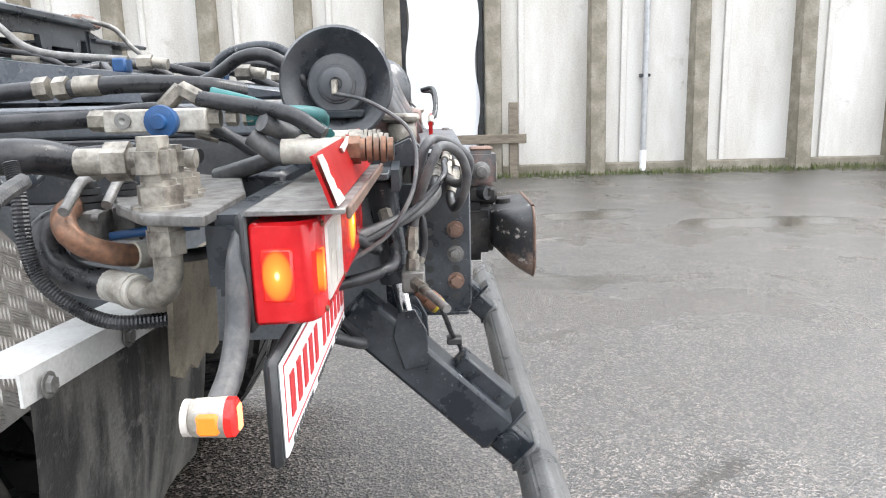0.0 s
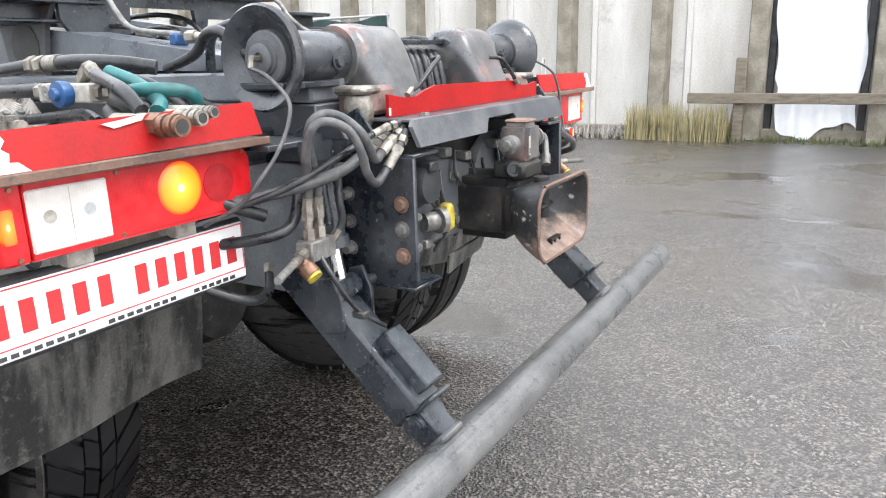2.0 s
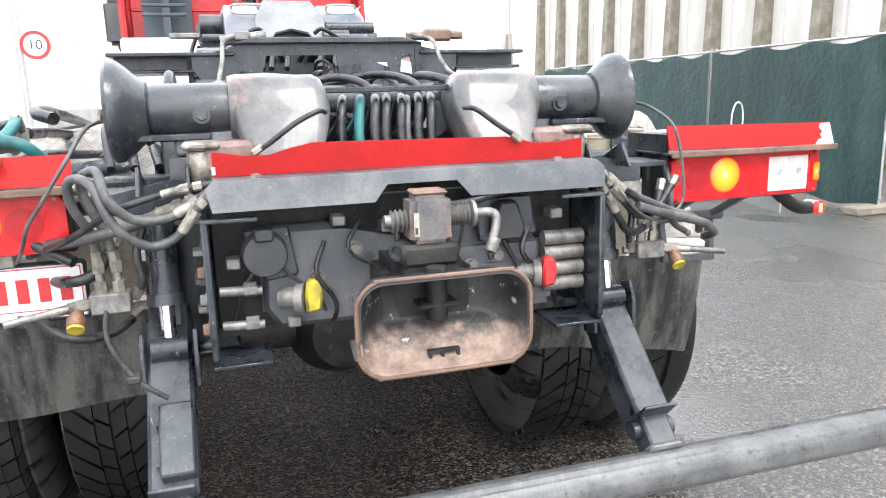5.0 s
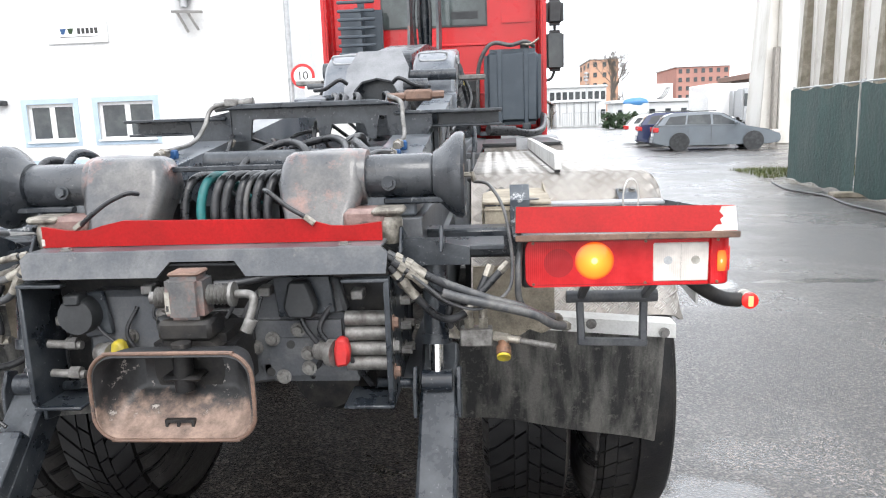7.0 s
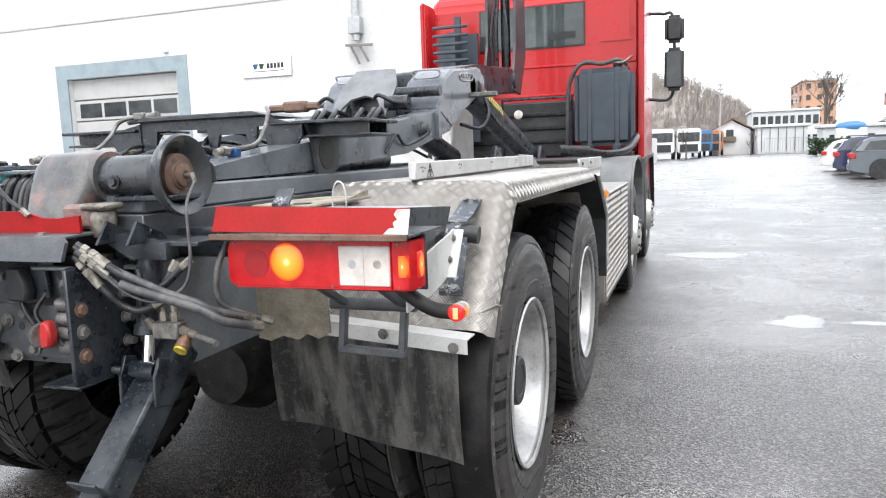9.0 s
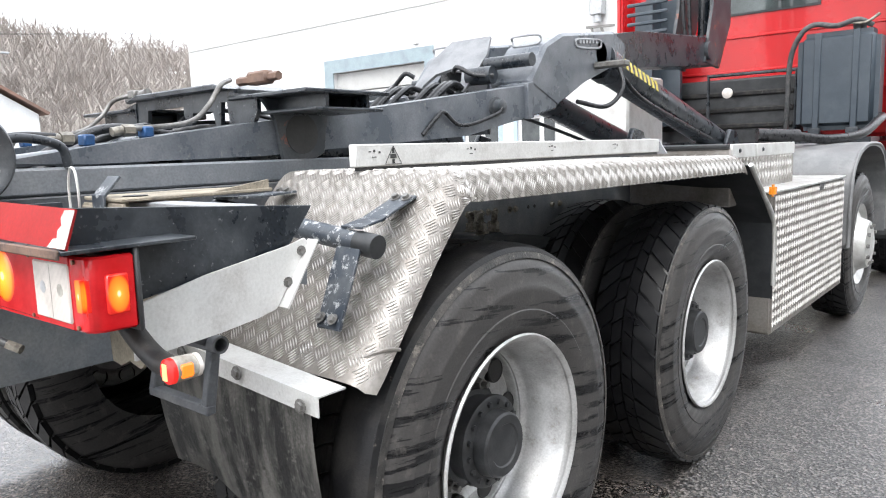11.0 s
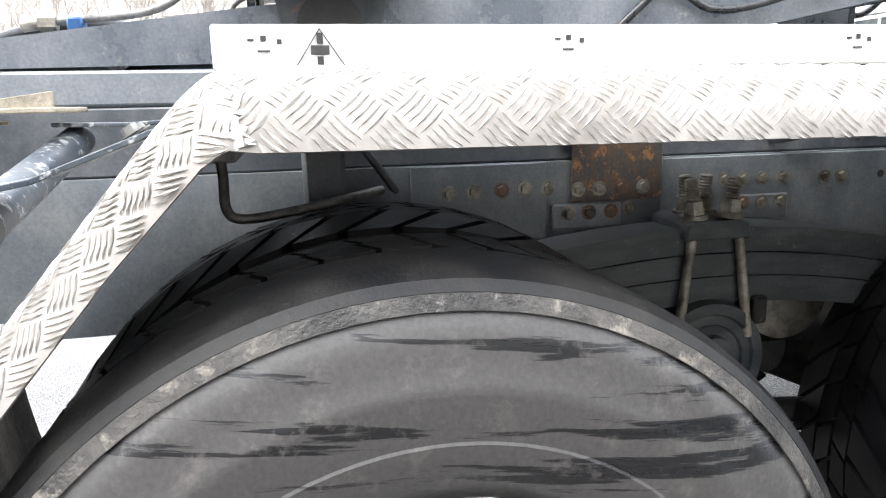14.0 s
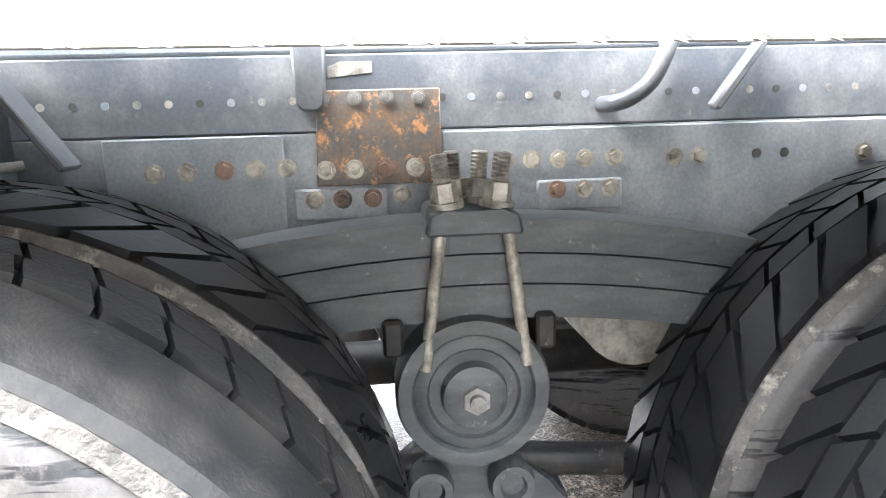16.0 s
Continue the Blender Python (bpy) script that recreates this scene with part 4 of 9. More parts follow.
# ---- parked cars ----
def estate_car(name, label, at, turn, paint, length=4.66, tall=1.46):
    car = thing(name, label, "car", group="parked cars")
    car.matrix_world = pose(*at, 0, 0, turn)
    L, W = length / 2, 0.90
    side = [(-L, 0.35), (-L + 0.02, 0.62), (-L + 0.05, 0.93), (-L + 0.35, 0.97), (-0.9, 0.96), (0.75, 0.93), (1.05, 0.90), (L - 0.45, 0.74), (L - 0.08, 0.62), (L, 0.42), (L - 0.05, 0.25), (1.8, 0.2), (-1.8, 0.2), (-L + 0.1, 0.25)]
    b = prism(BM(), side, "y", -W, W)
    for v in b.verts:
        v.co.y *= 1 - 0.10 * max(0, abs(v.co.x) - 1.6) / 0.7 - (0.05 if v.co.z > 0.85 else 0)
    chamfer(b, list(b.verts), 0.04, 2)
    body = part("body", b, paint, car)
    roof = [(-L + 0.12, 0.95), (-L + 0.45, tall - 0.12), (-L + 0.75, tall - 0.02), (-0.4, tall), (0.15, tall - 0.05), (1.1, 0.90)]
    b = prism(BM(), roof, "y", -W + 0.05, W - 0.05)
    for v in b.verts:
        v.co.y *= 1 - 0.22 * max(0, v.co.z - 0.92) / 0.5
    chamfer(b, list(b.verts), 0.03, 2)
    top = part("cabin", b, paint, car)

    def pane(pts, s):
        q = BM()
        prism(q, pts, "y", 0, 0.012)
        for v in q.verts:
            f = (W - 0.05) * (1 - 0.22 * max(0, v.co.z - 0.92) / 0.5)
            v.co.y = s * (f + 0.004 + v.co.y * 0.6)
        part("side_window", q, DARK_PANE, top)
    for s in (-1, 1):
        pane([(-L + 0.42, 1.0), (-L + 0.62, tall - 0.16), (-1.1, tall - 0.12), (-1.15, 1.0)], s)
        pane([(-1.08, 1.0), (-1.04, tall - 0.12), (-0.22, tall - 0.10), (-0.2, 0.98)], s)
        pane([(-0.12, 0.98), (-0.14, tall - 0.11), (0.12, tall - 0.13), (0.85, 0.96)], s)
        for x in (-1.35, 1.33):
            wh = part("wheel", lathe(BM(), (x, s * 0.72, 0.31), (0, s, 0), [(-0.02, 0.0), (-0.02, 0.27), (0.0, 0.315), (0.14, 0.315), (0.185, 0.29), (0.17, 0.215), (0.13, 0.2), (0.13, 0)], 28), RUBBER, car)
            part("rim", lathe(BM(), (x, s * 0.72, 0.31), (0, s, 0), [(0.12, 0.0), (0.16, 0.06), (0.145, 0.12), (0.168, 0.21), (0.12, 0.21)], 20), BLACK_PLASTIC if paint is SILVER_CAR else RIM, wh)
            q = rod(BM(), (x, s * 0.74, 0.33), (x, s * 0.905, 0.33), 0.37, seg=28)
            part("wheel_arch", q, BLACK_PLASTIC, body)
        part("tail_light", box(BM(), -L - 0.01, -L + 0.2, s * 0.66, s * 0.87, 0.72, 0.90, 0.02), TAIL_RED, car)
        part("headlight", box(BM(), L - 0.34, L - 0.06, s * 0.55, s * 0.80, 0.60, 0.71, 0.02), LENS_WHITE, car)
        part("wing_mirror", box(BM(), 0.62, 0.76, s * 0.93, s * 1.05, 0.95, 1.08, 0.03), paint, car)
        part("roof_rail", rod(BM(), (-1.7, s * 0.58, tall + 0.03), (0.0, s * 0.58, tall + 0.03), 0.015, seg=8), BLACK_PLASTIC, top)
        for x in (-0.25, -1.1):
            part("door_handle", box(BM(), x - 0.2, x - 0.06, s * 0.895, s * 0.915, 0.84, 0.865, 0.005), paint, body)
            part("door_gap", box(BM(), x + 0.05, x + 0.058, s * 0.885, s * 0.906, 0.34, 0.93, 0), INK, body)
    q = BM()
    prism(q, [(-L + 0.145, 1.0), (-L + 0.41, tall - 0.16), (-L + 0.385, tall - 0.155), (-L + 0.12, 1.0)], "y", -0.62, 0.62)
    part("rear_window", q, DARK_PANE, top)
    q = BM()
    prism(q, [(0.22, tall - 0.07), (1.02, 0.95), (1.05, 0.95), (0.25, tall - 0.065)], "y", -0.62, 0.62)
    part("windscreen", q, DARK_PANE, top)
    part("number_plate", box(BM(), -L - 0.015, -L + 0.02, -0.26, 0.26, 0.55, 0.66, 0.003), WHITE_PVC, car)
    part("bumper", box(BM(), -L - 0.03, -L + 0.12, -0.78, 0.78, 0.28, 0.5, 0.03), paint, car)
    return car


estate_car("estate_car", "silver-grey estate car parked on wet asphalt", (9.3, 27.8, 0), -8, SILVER_CAR)
estate_car("hatchback_car", "dark navy car parked beside the silver estate", (9.3, 31.6, 0), -8, NAVY_CAR, 4.4, 1.5)
estate_car("saloon_car", "white car parked beside the navy car", (9.5, 35.6, 0), -8, WHITE_CAR, 4.5, 1.42)


# ---- distance ----
def block(name, label, x0, x1, y0, y1, h, material, cols, floors, pane_w=0.55, pane_h=0.5, side=None):
    b = thing(name, label, "building", (0, 0, 0))
    part("wall", box(BM(), x0, x1, y0, y1, 0, h, 0.05), material, b)
    part("roof", box(BM(), x0 - 0.3, x1 + 0.3, y0 - 0.3, y1 + 0.3, h, h + 0.35, 0.05), OFFICE, b)
    cw, fh = (x1 - x0) / cols, h / floors
    shared = to_mesh("window", box(BM(), -cw * pane_w / 2, cw * pane_w / 2, -0.1, 0.02, -fh * pane_h / 2, fh * pane_h / 2, 0), DARK_PANE)
    for i in range(cols):
        for j in range(floors):
            w = part("window", shared, None, b)
            w.location = (x0 + (i + 0.5) * cw, y0, (j + 0.55) * fh)
    if side:
        shared2 = to_mesh("window", box(BM(), -0.1, 0.1, -1.2, 1.2, -fh * 0.25, fh * 0.25, 0), DARK_PANE)
        for i in range(side):
            for j in range(floors):
                w = part("window", shared2, None, b)
                w.location = (x0, y0 + (i + 0.5) * (y1 - y0) / side, (j + 0.55) * fh)
    return b


block("apartment_block", "orange and grey multi-storey block with dark windows", 22, 28, 160, 180, 13.2, BRICK_ORANGE, 3, 6, 0.4, 0.45, 3)
block("brick_block", "red brick multi-storey block with rows of windows", 41.5, 53, 165, 185, 11.2, BRICK_RED, 7, 6, 0.45, 0.5)
block("office_building", "pale grey office building with ribbon windows", 10.6, 20.5, 128, 140, 6.3, OFFICE, 9, 2, 0.7, 0.45)
block("site_office", "long white container office with small windows", 14.5, 27, 84, 88, 2.7, OFFICE, 7, 1, 0.35, 0.35)
block("grey_hall", "low pale grey industrial hall", 9, 14.5, 95, 108, 3.2, OFFICE, 6, 1, 0.06, 0.9)
billboard = thing("billboard", "white advertising board with grey lines on posts", "billboard", (0, 88, 0))
part("panel", box(BM(), 16.5, 22.2, 0, 0.2, 2.6, 4.9, 0.03), WHITE_PVC, billboard)
for k in range(3):
    part("bar", box(BM(), 17.3, 19.4 + 0.3 * (k % 2), -0.03, 0, 4.2 - k * 0.4, 4.32 - k * 0.4, 0), OFFICE, billboard)
for k in range(3):
    part("stripe", tube(BM(), [(19.6 + k * .3, -0.02, 2.9), (20.8 + k * .25, -0.02, 3.4), (21.5 + k * 0.2, -0.02, 4.5)], 0.05, 6), INK, billboard)
for x in (17, 21.7):
    part("leg", rod(BM(), (x, 0.1, 0), (x, 0.1, 2.7), 0.1, seg=8), GALV, billboard)
house = thing("small_house", "white house with a brown pitched roof and balcony", "house", (6.2, 100, 0))
bm = prism(BM(), [(-2.2, 0), (2.2, 0), (2.2, 3.2), (0, 4.4), (-2.2, 3.2)], "y", 0, 7)
part("wall", bm, PLASTER, house)
for s in (-1, 1):
    part("roof", slab(BM(), [(0, -0.4, 4.6), (s * 2.6, -0.4, 3.15), (s * 2.6, 7.4, 3.15), (0, 7.4, 4.6)], 0.15), ROOF_TILE, house)
part("window", box(BM(), -0.6, 0.3, -0.05, 0.05, 2.0, 3.2, 0), DARK_PANE, house)
part("balcony", box(BM(), -0.9, 0.6, -0.5, 0, 1.7, 2.3, 0.03), WOOD, house)


def lorry(at, cab_paint, group="parked lorries"):
    l = thing("lorry", "parked lorry with a flat cab front", "lorry", at, group)
    cab = part("cab", box(BM(), -1.2, 1.2, 0, 1.9, 0.6, 3.1, 0.15, 2), cab_paint, l)
    part("windscreen", box(BM(), -1.05, 1.05, -0.03, 0.05, 1.75, 2.7, 0.03), DARK_PANE, cab)
    part("grille", box(BM(), -0.9, 0.9, -0.04, 0.05, 0.75, 1.5, 0.03), BLACK_PLASTIC, cab)
    part("load_box", box(BM(), -1.2, 1.2, 2.1, 7, 1.0, 3.0, 0.05), GALV, l)
    for s in (-1, 1):
        for y in (0.9, 5.6):
            part("wheel", lathe(BM(), (s * 0.9, y, 0.5), (s, 0, 0), [(0, 0), (0, 0.5), (0.3, 0.5), (0.3, 0.28), (0.22, 0)], 20), RUBBER, l)


lorry((1.2, 78, 0), WHITE_CAR)
lorry((-1.4, 76, 0), WHITE_CAR)
lorry((2.6, 92, 0), BLUE_LORRY)
lorry((4.0, 97, 0), ORANGE_LORRY)
lorry((20.6, 55, 0), GALV)
lorry((25.0, 57, 0), RED_CAB)
shed = thing("open_shed", "flat-roofed open steel shed", "shed", (0, 0, 0))
part("roof", box(BM(), 22, 34, 60, 70, 4.0, 4.5, 0.05), ROOF_TILE, shed)
for x in (22.3, 28, 33.7):
    part("post", rod(BM(), (x, 60.3, 0), (x, 60.3, 4), 0.1, seg=8), GALV, shed)
van = thing("delivery_trailer", "white box trailer standing in the yard", "trailer", (19.2, 58, 0))
part("load_box", box(BM(), -1.4, 0.4, 0, 6, 0.9, 3.6, 0.05), WHITE_CAR, van)
part("wheel", rod(BM(), (-1.3, 1, 0.5), (0.3, 1, 0.5), 0.5), RUBBER, van)
blue_load = thing("blue_covered_load", "heap under a bright blue cover", "cover", (16.8, 82.5, 0))
part("cover", lathe(BM(), (0, 0, 2.7), (1, 0, 0), [(-1.4, 0.1), (-1.2, 0.4), (-0.5, 0.55), (0.5, 0.6), (1.2, 0.4), (1.4, 0.1)], 12), BLUE_LORRY, blue_load)
part("stand", box(BM(), -1.4, 1.4, -0.5, 0.5, 0, 2.6, 0.02), OFFICE, blue_load)
screen = thing("white_screen_fence", "long white sheet-metal screen fence", "fence", (0, 0, 0))
for k in range(9):
    part("panel", box(BM(), -1.6, -1.55, 46 + k * 2.6, 48.55 + k * 2.6, 0, 2.1, 0.01), OFFICE, screen)
bars = thing("metal_gate", "pale metal bar gate across the yard end", "gate", (9.5, 92, 0))
for k in range(22):
    part("slat", box(BM(), k * 0.28, k * 0.28 + 0.06, 0, 0.05, 0, 1.9, 0), GALV, bars)
for z in (0.15, 1.8):
    part("rail", box(BM(), 0, 6, 0.05, 0.1, z, z + 0.08, 0), GALV, bars)
hedge = thing("hedge", "clipped dark hedge behind the parked cars", "hedge", (0, 0, 0), kind="stuff")
bm = BM()
rnd = random.Random(5)
for _ in range(500):
    c = Vector((rnd.uniform(12.0, 15.5), rnd.uniform(74, 76), rnd.uniform(0.1, 1.5)))
    a, b2 = Vector((rnd.uniform(-1, 1), rnd.uniform(-1, 1), rnd.uniform(-1, 1))) * 0.3, Vector((rnd.uniform(-1, 1), rnd.uniform(-1, 1), rnd.uniform(-1, 1))) * 0.3
    bm.faces.new([bm.verts.new(c + a), bm.verts.new(c + b2), bm.verts.new(c - a)])
part("foliage", bm, EVERGREEN, hedge)


def mast(at, h, label, arm=0.0):
    m = thing("street_lamp", label, "street lamp", at)
    part("pole", rod(BM(), (0, 0, 0), (0, 0, h), 0.11, 0.07, seg=10), GALV, m)
    if arm:
        part("arm", tube(BM(), [(0, 0, h), (0, arm * 0.3, h + 0.3), (0, arm, h + 0.35)], 0.05, 8), GALV, m)
        part("lamp_head", box(BM(), -0.12, 0.12, arm, arm + 0.6, h + 0.28, h + 0.4, 0.03), GALV, m)
    else:
        for k in range(3):
            part("lamp_head", box(BM(), -0.35, 0.35, -0.2, 0.1, h - 0.4 - k * 0.55, h - 0.15 - k * 0.55, 0.05), GALV, m)


mast((4.7, 95, 0), 8.9, "tall grey mast with floodlights")
mast((23.6, 130, 0), 10.5, "slim grey lamp post")
mast((16.0, 120, 0), 8.5, "slim grey lamp post")
mast((-46, 15.2, 0), 7.6, "curved street lamp before a house", 1.4)


def bare_tree(at, h, seed, label="tall bare winter tree with fine twigs", levels=4, material=BARK):
    t = thing("bare_tree", label, "tree", at)
    rnd2 = random.Random(seed)
    trunk, twig = BM(), BM()

    def grow(b, p, d, length, r, lev):
        q = p + d * length
        rod(b, p, q, r, r * 0.7, seg=6 if lev > 2 else 4)
        if lev == 0:
            return
        for _ in range(rnd2.choice((3, 4, 4, 5))):
            axis = Vector((rnd2.uniform(-1, 1), rnd2.uniform(-1, 1), rnd2.uniform(-0.3, 0.6)))
            nd2 = (d * 0.8 + axis * 0.8 + Z * 0.1).normalized()
            grow(twig, p + d * length * rnd2.uniform(0.45, 1.0), nd2, length * rnd2.uniform(0.5, 0.78), r * 0.5, lev - 1)
    grow(trunk, Vector((0, 0, -0.1)), Z, h * 0.33, h * 0.018, levels)
    part("trunk", trunk, material, t)
    part("crown", twig, material, t)


bare_tree((18.9, 112, 0), 17, 3, levels=5)
bare_tree((20.6, 118, 0), 10, 8)
bare_tree((7.8, 88, 0), 4.5, 5, levels=3)
bare_tree((1.0, 72, 0), 5, 6, levels=3)
bare_tree((-42, 17.5, 0), 5.0, 11, levels=3)
bare_tree((-38, 8.2, 0), 8, 12, levels=4)


def hill(name, label, pts, depth, seed, trees):
    """A wooded ridge: a sloping sheet with many small bare trees on it."""
    rnd3 = random.Random(seed)
    h = thing(name, label, "hill", kind="stuff")
    b = BM()
    rows2 = []
    for k in range(9):
        f = k / 8
        rows2.append([b.verts.new((x + depth[0] * f, y + depth[1] * f, z * math.sin(f * 1.5708) + 1.2 * rnd3.random() * f - 0.3)) for x, y, z in pts])
    for a, c in zip(rows2, rows2[1:]):
        for i in range(len(pts) - 1):
            b.faces.new([a[i], a[i + 1], c[i + 1], c[i]])
    spots = [v.co.copy() for v in b.verts]
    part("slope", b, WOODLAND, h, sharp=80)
    verts, faces = [], []
    for _ in range(trees):
        p, q = rnd3.choice(spots), rnd3.choice(spots)
        i = rnd3.randrange(len(rows2) - 1) * len(pts) + rnd3.randrange(len(pts) - 1)
        base = spots[i].lerp(spots[i + len(pts) + 1], rnd3.random())
        tall = rnd3.uniform(1.6, 4.2) * depth[2]
        for s in range(12):
            a = rnd3.uniform(0, 6.28)
            z0 = tall * rnd3.uniform(0.1, 0.7)
            tip = base + Vector((math.cos(a) * tall * 0.3, math.sin(a) * tall * 0.3, z0 + tall * rnd3.uniform(0.25, 0.4)))
            root = base + Vector((0, 0, z0 if s else -0.5))
            if s == 0:
                tip = base + Vector((0, 0, tall))
            w = Vector((0.03, 0.03, 0)) * depth[2]
            w2 = Vector((0.03, -0.03, 0)) * depth[2]
            n = len(verts)
            verts += [root - w, root + w, tip, root - w2, root + w2]
            faces += [(n, n + 1, n + 2), (n + 3, n + 4, n + 2)]
    me = bpy.data.meshes.new("woodland")
    me.from_pydata(verts, [], faces)
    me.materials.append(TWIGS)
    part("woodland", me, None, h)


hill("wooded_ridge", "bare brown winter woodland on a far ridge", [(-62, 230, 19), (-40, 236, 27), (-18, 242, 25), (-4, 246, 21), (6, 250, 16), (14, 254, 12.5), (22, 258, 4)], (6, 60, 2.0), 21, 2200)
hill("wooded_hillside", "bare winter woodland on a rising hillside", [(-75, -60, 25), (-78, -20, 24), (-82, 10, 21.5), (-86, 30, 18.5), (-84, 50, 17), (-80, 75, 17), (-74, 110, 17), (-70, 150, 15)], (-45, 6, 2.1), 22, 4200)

cottage = thing("gabled_house", "white gabled house with a red-brown tile roof", "house", (-50, 15.3, 0))
part("wall", prism(BM(), [(-4.2, 0), (4.8, 0), (4.8, 4.6), (-0.2, 7.5), (-4.2, 4.2)], "x", -8, 0), PLASTER, cottage)
part("roof", slab(BM(), [(0.4, -0.2, 7.8), (0.4, -4.7, 4.2), (-8.4, -4.7, 4.2), (-8.4, -0.2, 7.8)], 0.2), ROOF_TILE, cottage)
part("roof", slab(BM(), [(0.4, -0.2, 7.8), (0.4, 5.3, 4.55), (-8.4, 5.3, 4.55), (-8.4, -0.2, 7.8)], 0.2), ROOF_TILE, cottage)
part("chimney", box(BM(), -3.4, -2.6, 0.6, 1.4, 6.5, 8.6, 0.03), BRICK_RED, cottage)
yew = thing("evergreen_tree", "dense dark evergreen tree", "tree", (-36, 5.6, 0))
part("trunk", rod(BM(), (0, 0, 0), (0, 0, 3), 0.18, 0.1, seg=8), BARK, yew)
bm = BM()
rnd = random.Random(9)
for _ in range(2600):
    z = rnd.uniform(0.5, 5.6)
    rr = (1.75 * (1 - (z / 6.0) ** 2.2) + 0.15) * math.sqrt(rnd.random())
    a = rnd.uniform(0, 6.28)
    c = Vector((math.cos(a) * rr, math.sin(a) * rr, z))
    u, v = [Vector((rnd.uniform(-1, 1), rnd.uniform(-1, 1), rnd.uniform(-1, 1))) * 0.22 for _ in range(2)]
    bm.faces.new([bm.verts.new(c + u), bm.verts.new(c + v), bm.verts.new(c - u * 0.7)])
part("crown", bm, EVERGREEN, yew)
line = thing("overhead_wire", "thin dark overhead wire above the yard", "wire", (0, 0, 0))
part("strand", tube(BM(), [(-60, -8, 8.4), (-40, 20, 8.6), (-25, 45, 9.6), (-6, 80, 12.5)], 0.02, 5), INK, line)

# ---- the hooklift truck ----
truck = thing("truck", "red four-axle hooklift truck with black lift frame, wet from rain", "truck")

# chassis rails, sub-frame and their bolts
for s in (-1, 1):
    bm = BM()
    prism(bm, [(s * 0.40, 0.84), (s * 0.485, 0.84), (s * 0.485, 1.128), (s * 0.40, 1.128), (s * 0.40, 1.118), (s * 0.475, 1.118), (s * 0.475, 0.85), (s * 0.40, 0.85)], "y", 0.10, 8.9)
    rail = part("chassis_rail", bm, FRAME_PAINT, truck, "dusty dark grey steel chassis rail")
    bm = BM()
    prism(bm, [(s * 0.37, 1.13), (s * 0.468, 1.13), (s * 0.468, 1.252), (s * 0.37, 1.252)], "y", 0.12, 5.3, 0.003)
    sub = part("sub_frame", bm, BEAM_DARK, truck)
    bm = BM()
    prism(bm, [(s * 0.30, 1.254), (s * 0.455, 1.254), (s * 0.455, 1.318), (s * 0.30, 1.318)], "y", 0.14, 5.2, 0.006)
    part("guide_rail", bm, RAIL, truck)
    # reinforcing plates and rows of bolts on the web
    bm = BM()
    box(bm, s * 0.486, s * 0.494, 1.27, 1.545, 0.90, 1.128, 0.002)
    part("web_plate", bm, FRAME_PAINT, rail)
    bm = BM()
    box(bm, s * 0.486, s * 0.492, 1.80, 3.0, 0.90, 1.126, 0.002)
    part("web_plate", bm, FRAME_PAINT, rail)
    bm = BM()
    prism(bm, [(1.595, 1.045), (1.795, 1.045), (1.795, 1.195), (1.60, 1.195)], "x", s * 0.494, s * 0.502, 0.002)
    part("web_plate", bm, RUST_PLATE, rail, "rust-patched steel plate")
    for y0, y1 in ((1.556, 1.706), (1.951, 2.097)):
        bm = BM()
        box(bm, s * 0.494, s * 0.502, y0, y1, 0.99, 1.042, 0.006)
        part("web_plate", bm, FRAME_PAINT, rail)
    for k, (y, z, m) in enumerate([(1.345, 1.074, ZINC), (1.395, 1.075, ZINC), (1.452, 1.076, RUST), (1.50, 1.076, ZINC), (1.548, 1.076, ZINC), (1.61, 1.071, ZINC), (1.655, 1.071, ZINC), (1.703, 1.071, RUST), (1.752, 1.071, ZINC),
                                   (1.59, 1.024, ZINC), (1.634, 1.024, RUST), (1.682, 1.024, RUST), (1.73, 1.026, ZINC), (1.90, 1.076, ZINC), (1.945, 1.076, ZINC), (1.99, 1.075, ZINC),
                                   (2.035, 1.075, ZINC), (2.085, 1.075, ZINC), (2.19, 1.072, ZINC), (2.232, 1.072, ZINC), (1.985, 1.026, RUST), (2.03, 1.026, ZINC), (2.075, 1.026, ZINC), (2.53, 1.07, ZINC), (2.6, 1.07, ZINC)]):
        part("frame_bolt", bolt(BM(), (s * (0.5026 if (z < 1.05 and (1.556 < y < 1.706 or 1.951 < y < 2.097)) or 1.595 < y < 1.795 and z > 1.045 else 0.4946 if y < 1.6 and z > 1.05 else 0.4926 if y > 1.8 else 0.4858), y, z), (s, 0, 0), 0.0105, 0.009), m, rail)
    for y in (2.335, 2.385):
        part("frame_hole", rod(BM(), (s * 0.484, y, 1.073), (s * 0.4935, y, 1.073), 0.008, seg=12), INK, rail)
    for k in range(30):
        y = 1.13 + k * 0.048
        if not 1.60 < y < 1.8:
            part("rail_hole", rod(BM(), (s * 0.455, y, 1.18), (s * 0.4695, y, 1.18), 0.0065, seg=10), (BARE, FRAME_PAINT, INK, WEATHERED)[(k * 7) % 4], sub)
    for y in (1.61, 1.66, 1.71, 1.76):
        part("frame_bolt", bolt(BM(), (s * 0.5026, y, 1.182), (s, 0, 0), 0.008, 0.004), BARE, rail)
    bm = prism(BM(), [(1.62, 1.215), (1.69, 1.222), (1.69, 1.24), (1.64, 1.24), (1.62, 1.232)], "x", s * 0.46, s * 0.471)
    part("slot", bm, WEATHERED, sub)
